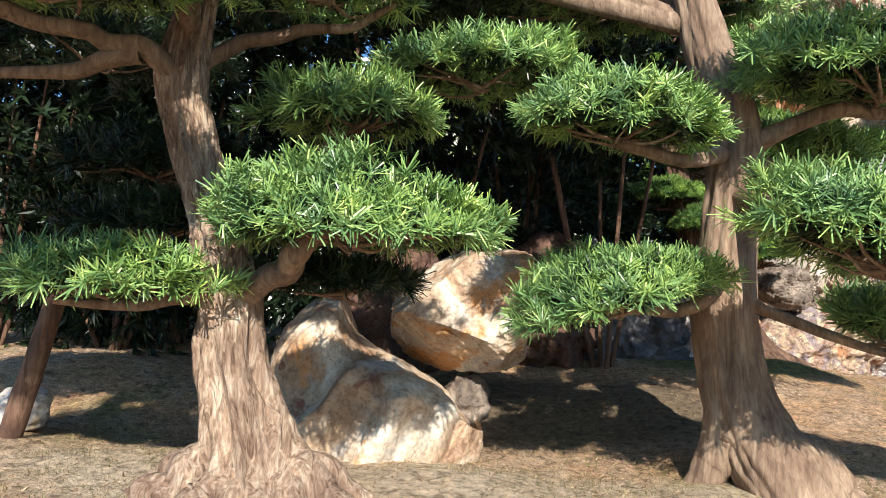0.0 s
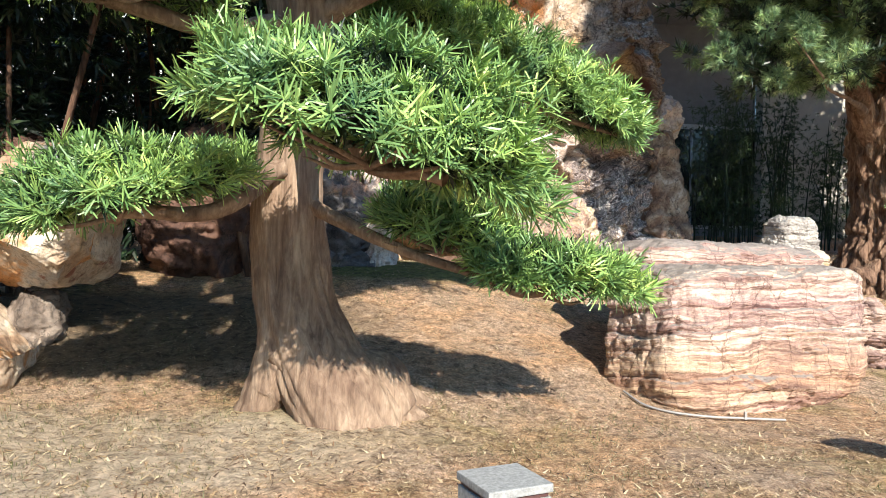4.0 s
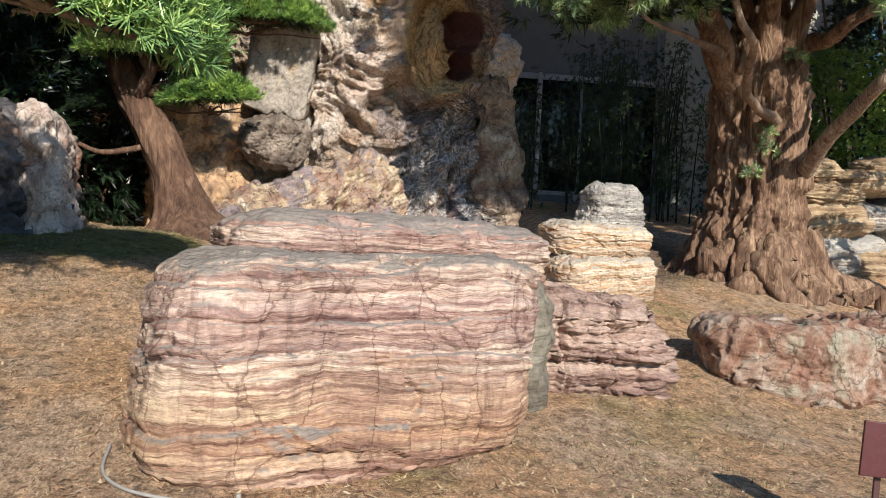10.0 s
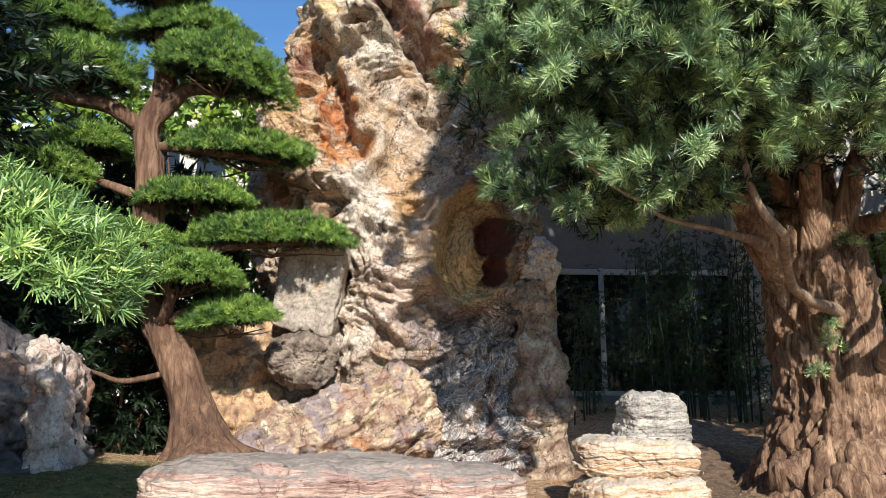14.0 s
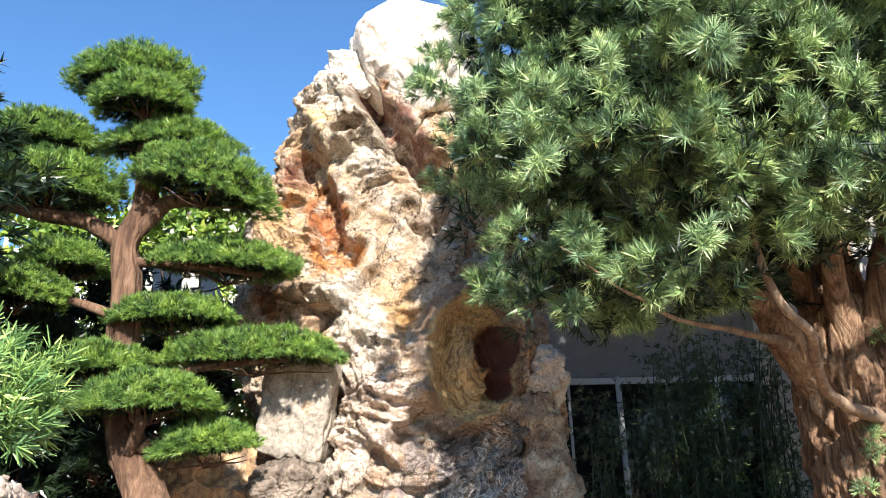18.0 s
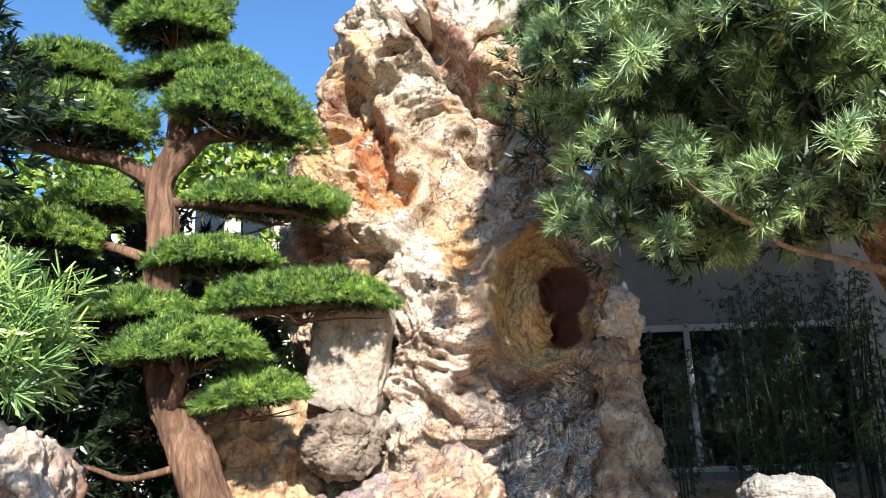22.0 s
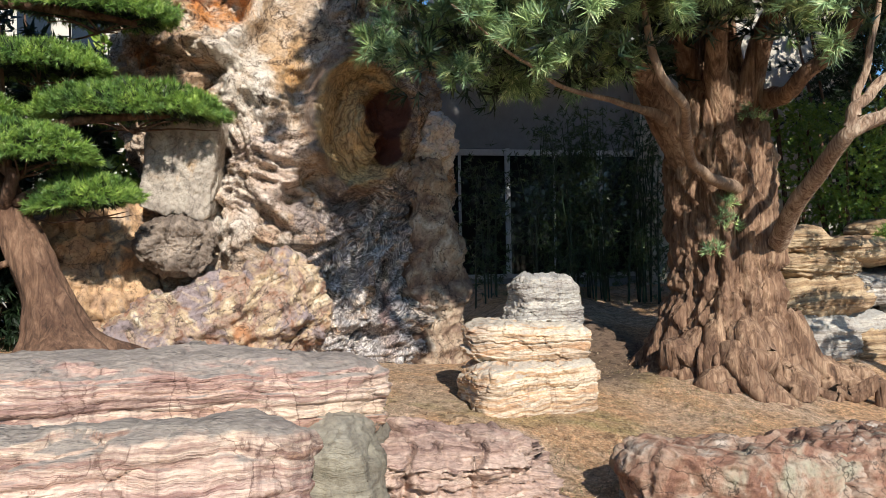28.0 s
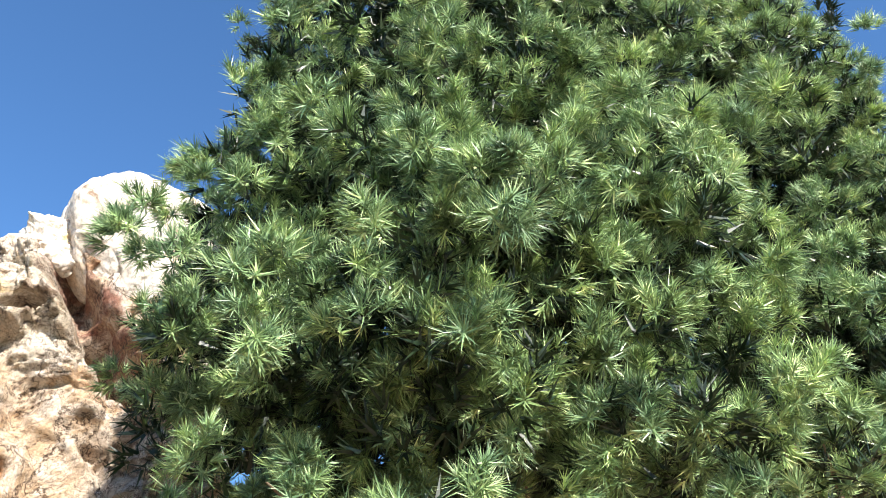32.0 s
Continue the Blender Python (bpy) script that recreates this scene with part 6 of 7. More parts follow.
limb(tree, [(12.35, 11.3, 3.2, 0.20), (12.57, 11.1, 3.5, 0.14), (12.58, 10.8, 3.52, 0.10), (12.56, 10.2, 3.62, 0.075), (12.86, 9.8, 4.16, 0.055), (13.2, 9.5, 4.9, 0.04), (13.4, 9.3, 5.6, 0.01)], BARK_RED, 94, 18)
limb(tree, [(12.70, 11.25, 1.55, 0.12), (12.66, 11.0, 1.82, 0.105), (12.42, 10.2, 2.31, 0.085), (12.27, 9.35, 2.79, 0.07), (12.36, 9.2, 2.95, 0.07), (12.58, 9.1, 3.03, 0.055), (12.87, 9.0, 3.32, 0.048), (13.4, 8.8, 3.9, 0.045), (13.8, 8.6, 5.0, 0.01)], BARK_PALE, 95, 16, "limb", "long pale outreaching limb", 0.03)
limb(tree, [(12.28, 9.25, 2.9, 0.06), (12.35, 9.2, 3.12, 0.05), (12.64, 9.2, 3.36, 0.045), (12.9, 9.1, 3.9, 0.03), (13.0, 9.1, 4.6, 0.008)], BARK_PALE, 96)
limb(tree, [(12.32, 9.2, 3.0, 0.04), (12.36, 9.2, 3.35, 0.035), (12.5, 9.1, 3.9, 0.025), (12.55, 9.1, 4.5, 0.008)], BARK_PALE, 89)
limb(tree, [(12.35, 11.2, 3.1, 0.20), (12.40, 11.0, 3.7, 0.14), (12.6, 10.7, 4.5, 0.10), (13.0, 10.3, 5.4, 0.06), (13.3, 10.0, 6.5, 0.01)], BARK_RED, 97, 18)
limb(tree, [(12.05, 11.15, 3.1, 0.19), (11.95, 10.9, 3.7, 0.13), (11.75, 10.5, 4.5, 0.09), (11.5, 10.0, 5.5, 0.06), (11.2, 9.6, 6.6, 0.01)], BARK_RED, 98, 18)
limb(tree, [(12.0, 11.4, 3.5, 0.16), (11.2, 10.9, 4.8, 0.09), (10.0, 10.3, 6.0, 0.05), (9.0, 9.9, 6.8, 0.01)], BARK_RED, 99)
limb(tree, [(12.3, 11.5, 5.0, 0.11), (13.3, 11.0, 6.2, 0.07), (14.6, 10.5, 7.2, 0.02)], BARK_RED, 90)


def spray(at, radii, count, seed, leaves, length, width, spread, clump):
    """One bristling spray: short shoots crowd round a few centres, each with a burst of leaves."""
    rng = np.random.default_rng(seed)
    k = max(4, int(count / 13))
    core, out = pad_points((0, 0, 0), radii, k, rng, 0.8, 0.45, seed)
    pick = rng.integers(0, k, count)
    d = unit(out[pick] * 0.9 + rng.normal(size=(count, 3)) * 0.75)
    c = core[pick] + d * clump * rng.uniform(0.35, 1.0, (count, 1)) + np.array(at)
    return tufts(c, unit(d + out[pick] * 0.5), rng, leaves, length, width, spread, 0.03)


def yew_crown():
    """The crown in sprays, kept to the outline of the old tree, with a heart of leaves coloured as shade."""
    rng = np.random.default_rng(77)
    k, near, far_sprays, hearts = 0, 0, [], []
    while k < 740:
        x, y, z = rng.uniform(7.5, 17.0), rng.uniform(8.0, 12.6), rng.uniform(3.0, 13.0)
        if k < 100:
            x, y, z = rng.uniform(7.9, 10.6), rng.uniform(9.3, 11.3), rng.uniform(3.2, 7.6)
        elif k < 150:
            x, y, z = rng.uniform(9.0, 11.2), rng.uniform(7.9, 9.2), rng.uniform(3.9, 6.0)
        far = (y - 3.7) / 5.5
        xe, ze = 7.4 + (x - 7.4) / far, 1.75 + (z - 1.75) / far
        left = 7.4 + (0.66 + 0.16 * math.sin(z * 2.1) + 0.12 * max(0.0, z - 6.5)) / far + (0.45 if y < 9.3 else 0)
        low = float(np.interp(xe, (7.5, 8.4, 9.9, 10.3, 10.7, 11.2, 12.2, 13.0, 15.5), (3.70, 3.25, 3.02, 3.5, 3.8, 3.9, 3.75, 3.9, 4.2)))
        e = ((x - 12.2) / 5.4) ** 2 + ((y - 10.6) / 2.7) ** 2 + ((z - 6.8) / 6.6) ** 2
        heart = k >= 480
        if xe < left + (0.5 if heart else 0) or ze < low + (0.4 if heart else 0) or (e > 1 and not 100 <= k < 150):
            continue
        if not heart and k >= 100 and ((e < 0.5 and z > 4.8 and y > 9.0) or (y > 10.8 and rng.random() < 0.85)):
            continue
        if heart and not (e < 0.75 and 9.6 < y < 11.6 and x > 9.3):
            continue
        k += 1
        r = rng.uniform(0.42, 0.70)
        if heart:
            # near-black sprays put the shade between the shoots into leaf colour
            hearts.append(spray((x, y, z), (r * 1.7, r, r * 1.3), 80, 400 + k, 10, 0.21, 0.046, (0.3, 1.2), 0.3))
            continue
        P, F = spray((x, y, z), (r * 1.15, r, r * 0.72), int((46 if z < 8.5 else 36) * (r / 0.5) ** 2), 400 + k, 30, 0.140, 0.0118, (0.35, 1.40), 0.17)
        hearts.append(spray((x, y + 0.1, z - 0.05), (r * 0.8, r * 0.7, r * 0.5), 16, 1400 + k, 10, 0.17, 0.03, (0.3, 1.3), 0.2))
        if z < 8.2 and y < 10.9 and near < 290:
            near += 1
            ob = piece("leaf_spray", P - [x, y, z], F, LEAF_YEW, tree, shade=False)
            ob.location = (x, y, z)
        else:
            far_sprays.append((P, F))
    piece("upper_foliage", *joined(far_sprays), LEAF_YEW, tree, "upper sprays of the crown", shade=False)["kind"] = "stuff"
    piece("heart_foliage", *joined(hearts), LEAF_SHADED, tree, "dark inner foliage", shade=False)["kind"] = "stuff"


yew_crown()
for k, (x, y, z, r) in enumerate(((11.98, 10.86, 2.08, 0.17), (11.85, 10.9, 1.77, 0.14), (12.35, 10.86, 3.3, 0.16), (12.0, 10.88, 2.3, 0.12))):
    leaf_pad(tree, (x, y, z), (r, r * 0.6, r), 22, LEAF_YEW, 560 + k, 16, 0.09, 0.010, flat=1, name="shoot", label="tuft of young shoots on the trunk")


# ---- shrubs, hedge and shade-coloured growth behind ----
def shrub(name, label, category, at, radii, count, mat, seed, leaves=14, length=0.07, width=0.018, stems=5):
    thing = empty(name, label, category)
    rng = np.random.default_rng(seed)
    x, y = at[0], at[1]
    z0 = gz(x, y)
    out = []
    for s in range(stems):
        a = rng.uniform(0, 2 * math.pi)
        out.append(tube([(x + 0.1 * math.cos(a), y + 0.1 * math.sin(a), z0 - 0.05, 0.035), (x + radii[0] * 0.3 * math.cos(a), y + radii[1] * 0.3 * math.sin(a), (z0 + at[2]) / 2, 0.026),
                         (x + radii[0] * 0.6 * math.cos(a), y + radii[1] * 0.6 * math.sin(a), at[2] + radii[2] * 0.4, 0.012)], seed + s, 7, 5))
    piece("stem", *joined(out), BARK_DARK, thing)
    d = unit(rng.normal(size=(count, 3)))
    r = rng.uniform(0.3, 1.0, count) ** 0.5 * (1 + 0.3 * fbm(d, 2.2, 3, seed))
    c = d * r[:, None] * np.array(radii) + np.array(at)
    c[:, 2] = np.maximum(c[:, 2], ground_z(c[:, 0], c[:, 1]) + 0.03)
    piece("foliage", *tufts(c, d + [0, 0, 0.3], rng, leaves, length, width), mat, thing, shade=False)
    return thing


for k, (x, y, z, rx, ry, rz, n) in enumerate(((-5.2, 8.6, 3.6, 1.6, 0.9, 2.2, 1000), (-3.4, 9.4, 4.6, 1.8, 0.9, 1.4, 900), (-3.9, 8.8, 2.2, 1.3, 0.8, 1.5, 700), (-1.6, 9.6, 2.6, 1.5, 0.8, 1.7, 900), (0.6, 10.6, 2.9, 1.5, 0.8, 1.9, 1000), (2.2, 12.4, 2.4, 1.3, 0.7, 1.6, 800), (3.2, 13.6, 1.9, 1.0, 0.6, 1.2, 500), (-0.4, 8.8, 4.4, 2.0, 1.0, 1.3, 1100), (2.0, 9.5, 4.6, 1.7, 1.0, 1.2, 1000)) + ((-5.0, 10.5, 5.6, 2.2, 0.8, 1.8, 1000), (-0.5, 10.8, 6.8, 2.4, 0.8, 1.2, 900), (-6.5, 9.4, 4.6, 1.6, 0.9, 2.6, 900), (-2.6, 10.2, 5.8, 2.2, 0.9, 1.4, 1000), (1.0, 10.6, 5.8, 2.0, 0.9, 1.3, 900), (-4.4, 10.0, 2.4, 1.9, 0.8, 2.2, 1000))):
    # leaf colour stands in for the deep shade behind the trees
    shrub("shaded_shrub", "dense evergreen growth with its shade in the leaf colour", "shrub", (x, y, z), (rx, ry, rz), n, LEAF_SHADED, 600 + k, 11, 0.19, 0.05)
for k, (x, y, z, rx, ry, rz, n) in enumerate(((15.9, 13.9, 3.1, 1.15, 0.8, 1.15, 1900), (15.3, 14.4, 4.0, 0.5, 0.4, 0.5, 300))):
    shrub("hedge_bush", "bright small-leaved green bush", "shrub", (x, y, z), (rx, ry, rz), n, LEAF_VINE, 620 + k, 14, 0.075, 0.028)
for k, (x, y, z, rx, ry, rz, n) in enumerate(((18.4, 15.2, 4.8, 2.4, 1.0, 2.6, 1700), (17.0, 14.9, 7.0, 2.8, 1.0, 1.8, 1500), (20.6, 14.2, 4.6, 2.2, 1.0, 3.0, 1500), (18.2, 15.6, 4.2, 1.6, 0.6, 2.2, 1500), (17.6, 13.9, 2.6, 1.3, 0.8, 1.7, 1300), (19.6, 15.8, 6.2, 2.4, 0.8, 2.6, 1500))):
    shrub("background_tree", "leafy dark green tree beyond the hedge", "tree", (x, y, z), (rx, ry, rz), n, LEAF_SHADED, 630 + k, 14, 0.15, 0.035)


def hedge():
    rng = np.random.default_rng(51)
    n = 9000
    x, y = rng.uniform(-9, 4.6, n), 14.6 + rng.uniform(-0.35, 0.35, n)
    top = 4.6 + 0.9 * fbm(np.stack([x, 0 * x, 0 * x], 1), 0.5, 3, 8)
    z = ground_z(x, y) + rng.uniform(0, 1, n) * (top - 0.6)
    c = np.stack([x, y + 0.4 * fbm(np.stack([x, z, 0 * x], 1), 0.8, 3, 9), z], 1)
    thing = empty("hedge", "tall evergreen hedge behind the rocks, leaves darkened as shade", "hedge")
    piece("foliage", *tufts(c, rng.normal(size=(n, 3)) * 0.6 + [0, -0.8, 0.5], rng, 8, 0.24, 0.065), LEAF_SHADED, thing, shade=False)
    for k in range(14):
        xx = -8.6 + k * 0.98
        piece("stem", *tube([(xx, 14.7, gz(xx, 14.7) - 0.1, 0.05), (xx + 0.1, 14.7, 2.2, 0.04), (xx - 0.1, 14.7, 4.2, 0.02)], k, 8, 5), BARK_DARK, thing)


hedge()
leaf_low = empty("podocarpus_tree", "low clipped podocarpus branch beyond the rock pile", "tree")
limb(leaf_low, [(15.0, 10.2, gz(15, 10.2) - 0.1, 0.10), (14.8, 10.3, 1.2, 0.08), (14.3, 10.4, 1.85, 0.04)], BARK_DARK, 66)
for k, (c, r, n) in enumerate((((14.1, 10.4, 1.95), (0.55, 0.4, 0.20), 200), ((15.0, 10.6, 2.55), (0.8, 0.5, 0.3), 300), ((14.4, 10.2, 1.5), (0.4, 0.35, 0.16), 120))):
    leaf_pad(leaf_low, c, r, n, LEAF_FINE, 640 + k, 18, 0.10, 0.012)


LEAF_BAMBOO = leaf_material("bamboo_leaf", (0.020, 0.036, 0.016), (0.055, 0.090, 0.036), (0.130, 0.185, 0.070))


def bamboo(at, count, spread, height, seed):
    thing = empty("bamboo_clump", "dark slender bamboo clump against the windows", "bamboo", "bamboo by the windows")
    rng = np.random.default_rng(seed)
    c, ax = [], []
    for s in range(count):
        x, y = at[0] + rng.normal() * spread * 0.35, at[1] + rng.normal() * 0.18
        z0, h = gz(x, y), height * rng.uniform(0.75, 1.1)
        lx, ly = rng.normal() * spread * 0.4, rng.normal() * 0.25
        piece("cane", *tube([(x, y, z0 - 0.05, 0.016), (x + lx * 0.3, y + ly * 0.3, z0 + h * 0.5, 0.013), (x + lx, y + ly, z0 + h, 0.005)], seed + s, 6, 6, 0.0), LEAF_SHADED, thing)
        t = rng.uniform(0.12, 1.05, 60)
        p = np.stack([x + lx * t ** 1.6, y + ly * t ** 1.6, z0 + h * t], 1) + rng.normal(size=(60, 3)) * [0.20, 0.14, 0.08]
        c.append(p)
        ax.append(rng.normal(size=(60, 3)) + [0, 0, -0.3])
    piece("foliage", *tufts(np.concatenate(c), np.concatenate(ax), rng, 8, 0.12, 0.020), LEAF_BAMBOO, thing, shade=False)
    return thing


for k, (x, y, n, s, h) in enumerate(((10.4, 15.9, 6, 0.35, 2.4), (11.6, 15.8, 15, 0.6, 3.0), (12.5, 15.6, 18, 0.7, 3.2), (13.3, 15.6, 12, 0.6, 2.9), (14.0, 15.0, 9, 0.5, 2.6))):
    bamboo((x, y), n, s, h, 660 + k)

# ---- building behind, with its glazed front ----
PLASTER = plain_material("grey_plaster", (0.27, 0.275, 0.29), 0.85, 0, 0.08, 4)
CREAM_WALL = plain_material("cream_wall", (0.52, 0.48, 0.41), 0.85, 0, 0.05, 3)
WHITE_PAINT = plain_material("white_paint", (0.80, 0.80, 0.79), 0.55, 0, 0.04, 6)
FRAME_PAINT = plain_material("frame_paint", (0.64, 0.65, 0.67), 0.5, 0, 0.06)
GLASS, gn, gl, gb = material("dark_glass")
gb.inputs["Base Color"].default_value = (0.012, 0.014, 0.016, 1)
gb.inputs["Roughness"].default_value = 0.06
gb.inputs["Specular IOR Level"].default_value = 0.45
part_wall = part("wall_back", box_bm((4.35, 0.3, 2.4), (11.87, 17.95, 5.2), 0), PLASTER)
tagged(part_wall, "grey plastered wall above the glazed front", "wall", kind="structure")
tagged(part("wall_plinth", box_bm((4.35, 0.32, 0.6), (11.87, 17.96, 1.1), 0), PLASTER), "grey plinth below the glazed front", "wall", kind="structure")
# slab hidden by the crown, added to keep the sun off the wall
tagged(part("eave", box_bm((4.4, 2.5, 0.22), (11.85, 16.8, 6.51), 0.01), PLASTER), "unseen grey slab added to shade the glazed front", "eave", kind="structure")
tagged(part("wall_upper", box_bm((5.1, 0.3, 7.4), (16.58, 17.62, 4.4), 0), CREAM_WALL), "sunlit cream wall of the building", "wall", kind="structure")
tagged(part("wall_side", box_bm((0.3, 3.0, 5.6), (9.6, 19.3, 3.6), 0), PLASTER), "grey side wall of the building", "wall", kind="structure")
for k, x in enumerate((10.35, 12.3, 14.25)):
    win = empty("window_%d" % (k + 1), "tall dark window in a white frame behind bamboo", "window")
    win["kind"] = "structure"
    win.location = (x, 17.82, 0)
    part("pane", box_bm((1.86, 0.02, 2.55), (0, 0.03, 2.70), 0), GLASS, win, "dark reflecting glass")
    for nm, size, at in (("frame_post", (0.09, 0.10, 2.6), (-0.97, 0, 2.70)), ("frame_rail", (1.85, 0.08, 0.09), (0, 0, 1.44)), ("frame_rail", (1.85, 0.10, 0.12), (0, 0, 3.92)), ("frame_post", (0.05, 0.06, 2.4), (0, 0, 2.67))):
        part(nm, box_bm(size, at, 0.006), FRAME_PAINT, win)

# far white building with a roof railing
far = empty("white_building", "white building with a roof railing beyond the garden", "building")
part("wall", box_bm((12, 6, 9), (-4.5, 27, 4.4), 0.02), WHITE_PAINT, far)
part("wall", box_bm((5.5, 5, 9.9), (2.6, 26.4, 4.9), 0.02, ), CREAM_WALL, far)
part("coping", box_bm((5.8, 5.3, 0.25), (2.6, 26.4, 9.95), 0.02), WHITE_PAINT, far)
part("rail", box_bm((12, 0.1, 0.14), (-4.5, 24.1, 9.75), 0.01), WHITE_PAINT, far)
for k in range(25):
    part("baluster", box_bm((0.12, 0.08, 0.85), (-10.3 + k * 0.48, 24.1, 9.3), 0), WHITE_PAINT, far)
for k in range(4):
    part("window", box_bm((0.8, 0.06, 1.5), (0.6 + k * 1.3, 23.87, 8.1), 0), GLASS, far)

# climbing plant on a fence behind the third tree
for k, (x, y, z, rx, ry, rz, n) in enumerate(((3.2, 17.5, 7.0, 1.5, 0.5, 0.75, 460), (0.4, 17.5, 6.9, 1.9, 0.5, 0.8, 460), (4.6, 16.5, 4.2, 1.2, 0.6, 1.6, 420), (1.5, 16.5, 4.0, 2.2, 0.6, 1.9, 600), (-1.8, 17.0, 5.0, 1.6, 0.6, 1.9, 420))):
    shrub("climber", "sunlit yellow-green large-leaved climbing plant", "climbing plant", (x, y, z), (rx, ry, rz), n, LEAF_VINE, 700 + k, 6, 0.22, 0.15, 4)

# ---- small things on the lawn ----
LAMP_STONE = plain_material("lamp_stone", (0.33, 0.33, 0.31), 0.75, 0, 0.2, 60)
LAMP_DARK = plain_material("lamp_frame", (0.10, 0.045, 0.04), 0.5)
LAMP_PANE = plain_material("lamp_pane", (0.72, 0.70, 0.68), 0.4, 0, 0.03)
lamp = empty("bollard_lamp", "square grey stone bollard lamp with a flat cap", "garden lamp", "bollard lamps")
lx, ly = 5.88, 4.14
lamp.matrix_basis = pose(lx, ly, 0, 0, 0, 12)
lz = gz(lx, ly)
part("cap", box_bm((0.285, 0.285, 0.035), (0, 0, 0.36), 0.006), LAMP_STONE, lamp)
part("neck", box_bm((0.255, 0.255, 0.02), (0, 0, 0.333), 0.002), LAMP_DARK, lamp)
part("collar", box_bm((0.275, 0.275, 0.075), (0, 0, 0.286), 0.005), LAMP_STONE, lamp)
core = part("core", box_bm((0.225, 0.225, 0.42), (0, 0, 0.05), 0.002), LAMP_PANE, lamp, "frosted pane")
for sx in (-1, 1):
    for sy in (-1, 1):
        part("post", box_bm((0.035, 0.035, 0.40), (sx * 0.118, sy * 0.118, 0.05), 0.003), LAMP_STONE, lamp)
for sx, sy in ((1, 0), (-1, 0), (0, 1), (0, -1)):
    w = (0.012, 0.20, 0.012) if sx else (0.20, 0.012, 0.012)
    part("trim", box_bm(w, (sx * 0.116, sy * 0.116, 0.236), 0), LAMP_DARK, core)
    for q in (-1, 1):
        part("trim", box_bm((0.012, 0.012, 0.36), (sx * 0.116 + (0 if sx else q * 0.094), sy * 0.116 + (0 if sy else q * 0.094), 0.05), 0), LAMP_DARK, core)
part("foot", box_bm((0.30, 0.30, 0.22), (0, 0, lz + 0.03), 0.006), LAMP_STONE, lamp)
copy_thing(lamp, pose(3.06, 3.42, 0.0, 0, 0, 12))
sign = empty("plant_sign", "small tilted dark red sign plate on a stake", "sign")
SIGN_RED = plain_material("sign_red", (0.085, 0.016, 0.015), 0.5, 0, 0.08)
sign.matrix_basis = pose(8.55, 5.0, 0, 0, 0, -14)
sz = gz(8.55, 5.0)
plate = part("plate", box_bm((0.20, 0.015, 0.26), (0, 0, 0), 0.004), SIGN_RED, sign)
plate.matrix_basis = pose(0, 0, 0.31, -6, 5, 0)
part("stake", box_bm((0.03, 0.015, 0.36), (0, 0.03, sz + 0.14), 0.003), LAMP_DARK, sign)
PIPE = plain_material("grey_pipe", (0.34, 0.32, 0.29), 0.5)
hose = empty("water_pipe", "thin grey irrigation pipe lying along the boulder", "pipe")
pts = [(4.93, 6.2), (4.95, 5.92), (5.08, 5.74), (5.32, 5.62), (5.6, 5.56), (5.9, 5.50)]
piece("pipe", *tube([(x, y, gz(x, y) + 0.03, 0.009) for x, y in pts], 3, 8, 8, 0.0, rough=0.0), PIPE, hose)
part("tap", box_bm((0.02, 0.02, 0.06), (5.6, 5.56, gz(5.6, 5.56) + 0.05), 0.003), PIPE, hose)


prop = empty("timber_prop", "weathered grey timber prop leaning beside the tree", "post")
piece("post", *tube([(-3.30, 5.6, gz(-3.3, 5.6) - 0.1, 0.085), (-3.10, 5.6, 1.0, 0.08), (-2.86, 5.6, 1.85, 0.07)], 9, 14, 8, 0.06), BARK_DARK, prop)


lantern = empty("garden_post", "grey post with a dark bound collar among the shrubs", "post")
piece("post", *tube([(15.9, 11.6, gz(15.9, 11.6) - 0.1, 0.06), (15.92, 11.6, 2.2, 0.055), (15.98, 11.6, 3.3, 0.05)], 19, 12, 8, 0.03), plain_material("grey_post", (0.30, 0.29, 0.28), 0.7), lantern)
piece("collar", *tube([(15.96, 11.6, 2.95, 0.09), (15.98, 11.6, 3.4, 0.10), (15.99, 11.6, 3.75, 0.09)], 20, 14, 8, 0.05), BARK_DARK, lantern, "dark bound collar")


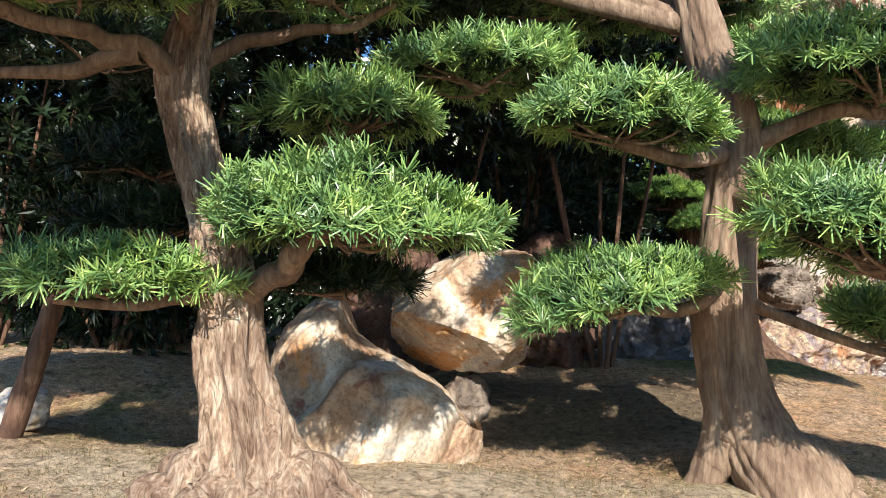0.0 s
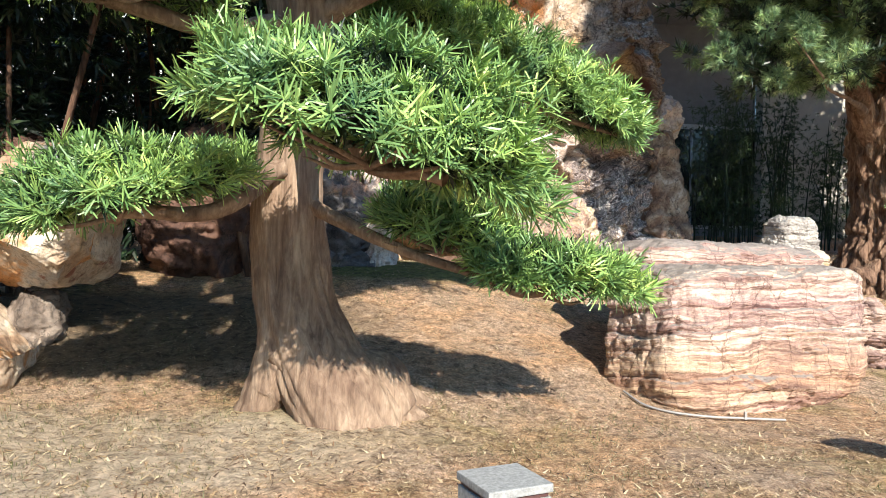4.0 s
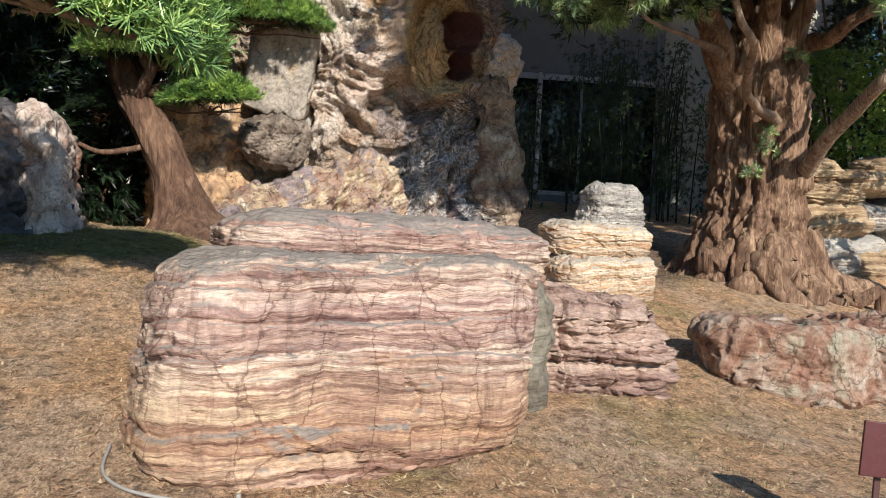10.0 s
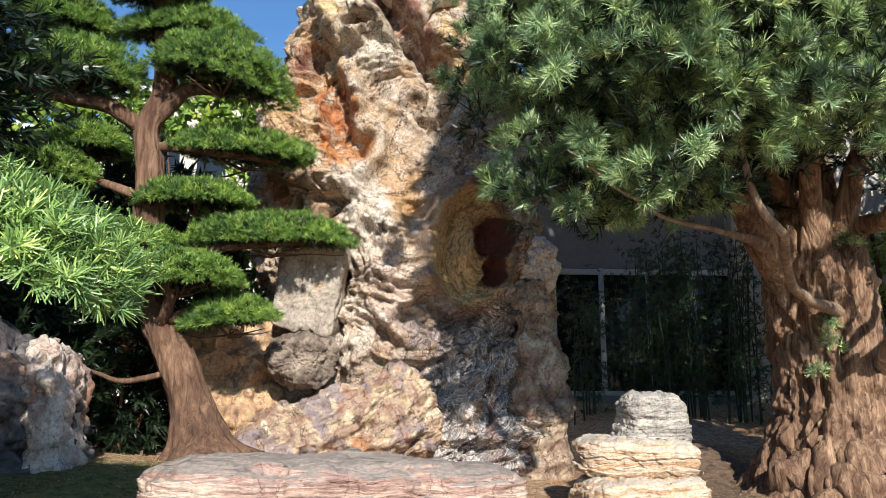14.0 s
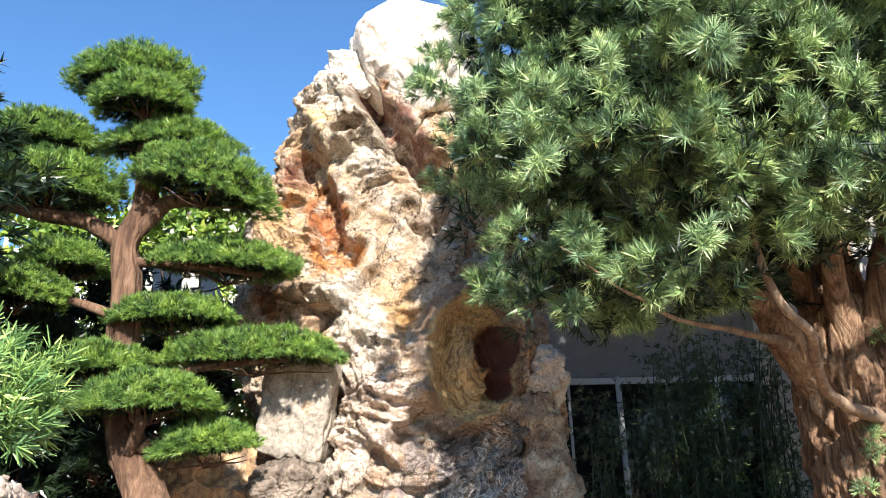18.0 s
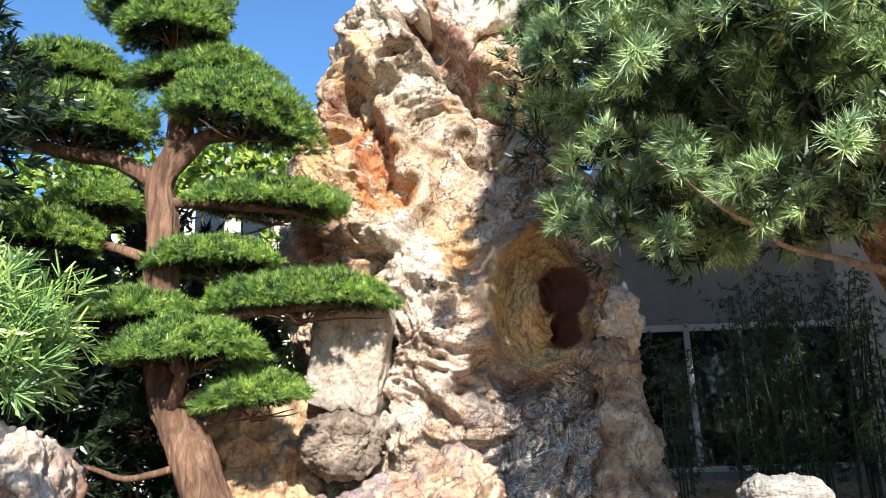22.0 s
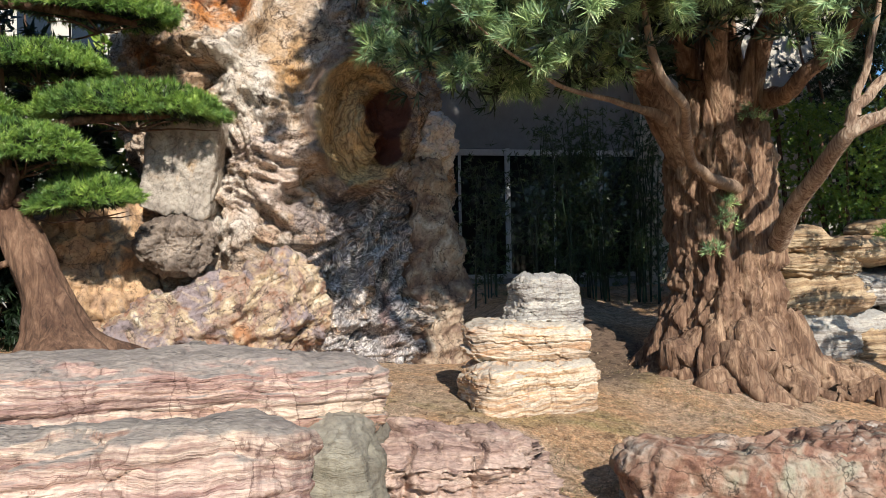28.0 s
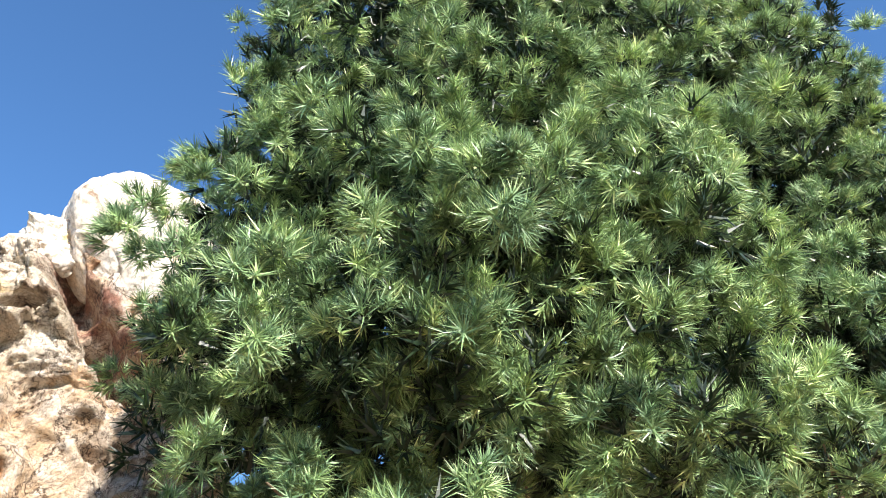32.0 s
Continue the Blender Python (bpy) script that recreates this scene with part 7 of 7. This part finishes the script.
# ---- litter and grass ----
def litter():
    rng = np.random.default_rng(3)
    n = 230000
    x, y = rng.uniform(-4, 13, n), 3.4 + 9.0 * rng.uniform(0, 1, n) ** 1.5
    z = ground_z(x, y) + 0.05 * fbm(np.stack([x, y, 0 * x], 1), 0.9, 4, 3) + 0.004
    a = rng.uniform(0, math.pi * 2, n)
    L, w = rng.uniform(0.02, 0.08, n), rng.uniform(0.0012, 0.0030, n)
    w = np.where(rng.random(n) < 0.16, rng.uniform(0.004, 0.009, n), w)
    d = np.stack([np.cos(a), np.sin(a), rng.uniform(-0.12, 0.35, n)], 1)
    s = np.stack([-np.sin(a), np.cos(a), 0 * a], 1) * w[:, None]
    c = np.stack([x, y, z], 1)
    P = np.stack([c - s, c + s, c + d * L[:, None]], 1).reshape(-1, 3)
    k = np.arange(n) * 3
    m, nn, l, b = material("straw")
    g = nn.new("ShaderNodeNewGeometry")
    r = ramp(nn, [(0.0, (0.05, 0.026, 0.014)), (0.35, (0.24, 0.135, 0.07)), (0.72, (0.54, 0.38, 0.20)), (1.0, (0.80, 0.65, 0.42))])
    l.new(g.outputs["Random Per Island"], r.inputs[0])
    l.new(r.outputs[0], b.inputs["Base Color"])
    b.inputs["Roughness"].default_value = 0.8
    tagged(piece("straw_litter", P, np.stack([k, k + 1, k + 2], 1), m, shade=False), "dry fallen leaves and straw scattered over the lawn", "litter", kind="stuff")


litter()


def grass():
    rng = np.random.default_rng(4)
    n = 90000
    x, y = rng.uniform(-4, 12, n), rng.uniform(3.4, 11.5, n)
    lush = np.exp(-((x - 4.0) ** 2 / 0.9 + (y - 9.9) ** 2 / 1.4))
    keep = (fbm(np.stack([x, y, 0 * x], 1), 0.8, 3, 44) > 0.30) & (rng.random(n) < 0.5) | (rng.random(n) < lush)
    x, y = x[keep], y[keep]
    n = len(x)
    z = ground_z(x, y) + 0.05 * fbm(np.stack([x, y, 0 * x], 1), 0.9, 4, 3)
    a = rng.uniform(0, math.pi * 2, n)
    L, w = rng.uniform(0.02, 0.05, n), rng.uniform(0.0015, 0.003, n)
    d = np.stack([np.cos(a) * 0.6, np.sin(a) * 0.6, rng.uniform(0.4, 1.0, n)], 1)
    s = np.stack([-np.sin(a), np.cos(a), 0 * a], 1) * w[:, None]
    c = np.stack([x, y, z], 1)
    P = np.stack([c - s, c + s, c + d * L[:, None] + s * 0.2, c + d * L[:, None] - s * 0.2], 1).reshape(-1, 3)
    k = np.arange(n) * 4
    tagged(piece("grass", P, np.stack([k, k + 1, k + 2, k + 3], 1), leaf_material("grass_blade", (0.07, 0.085, 0.025), (0.14, 0.15, 0.045), (0.24, 0.22, 0.08)), shade=False), "thin green grass in patches on the dry lawn", "grass", kind="stuff")


grass()
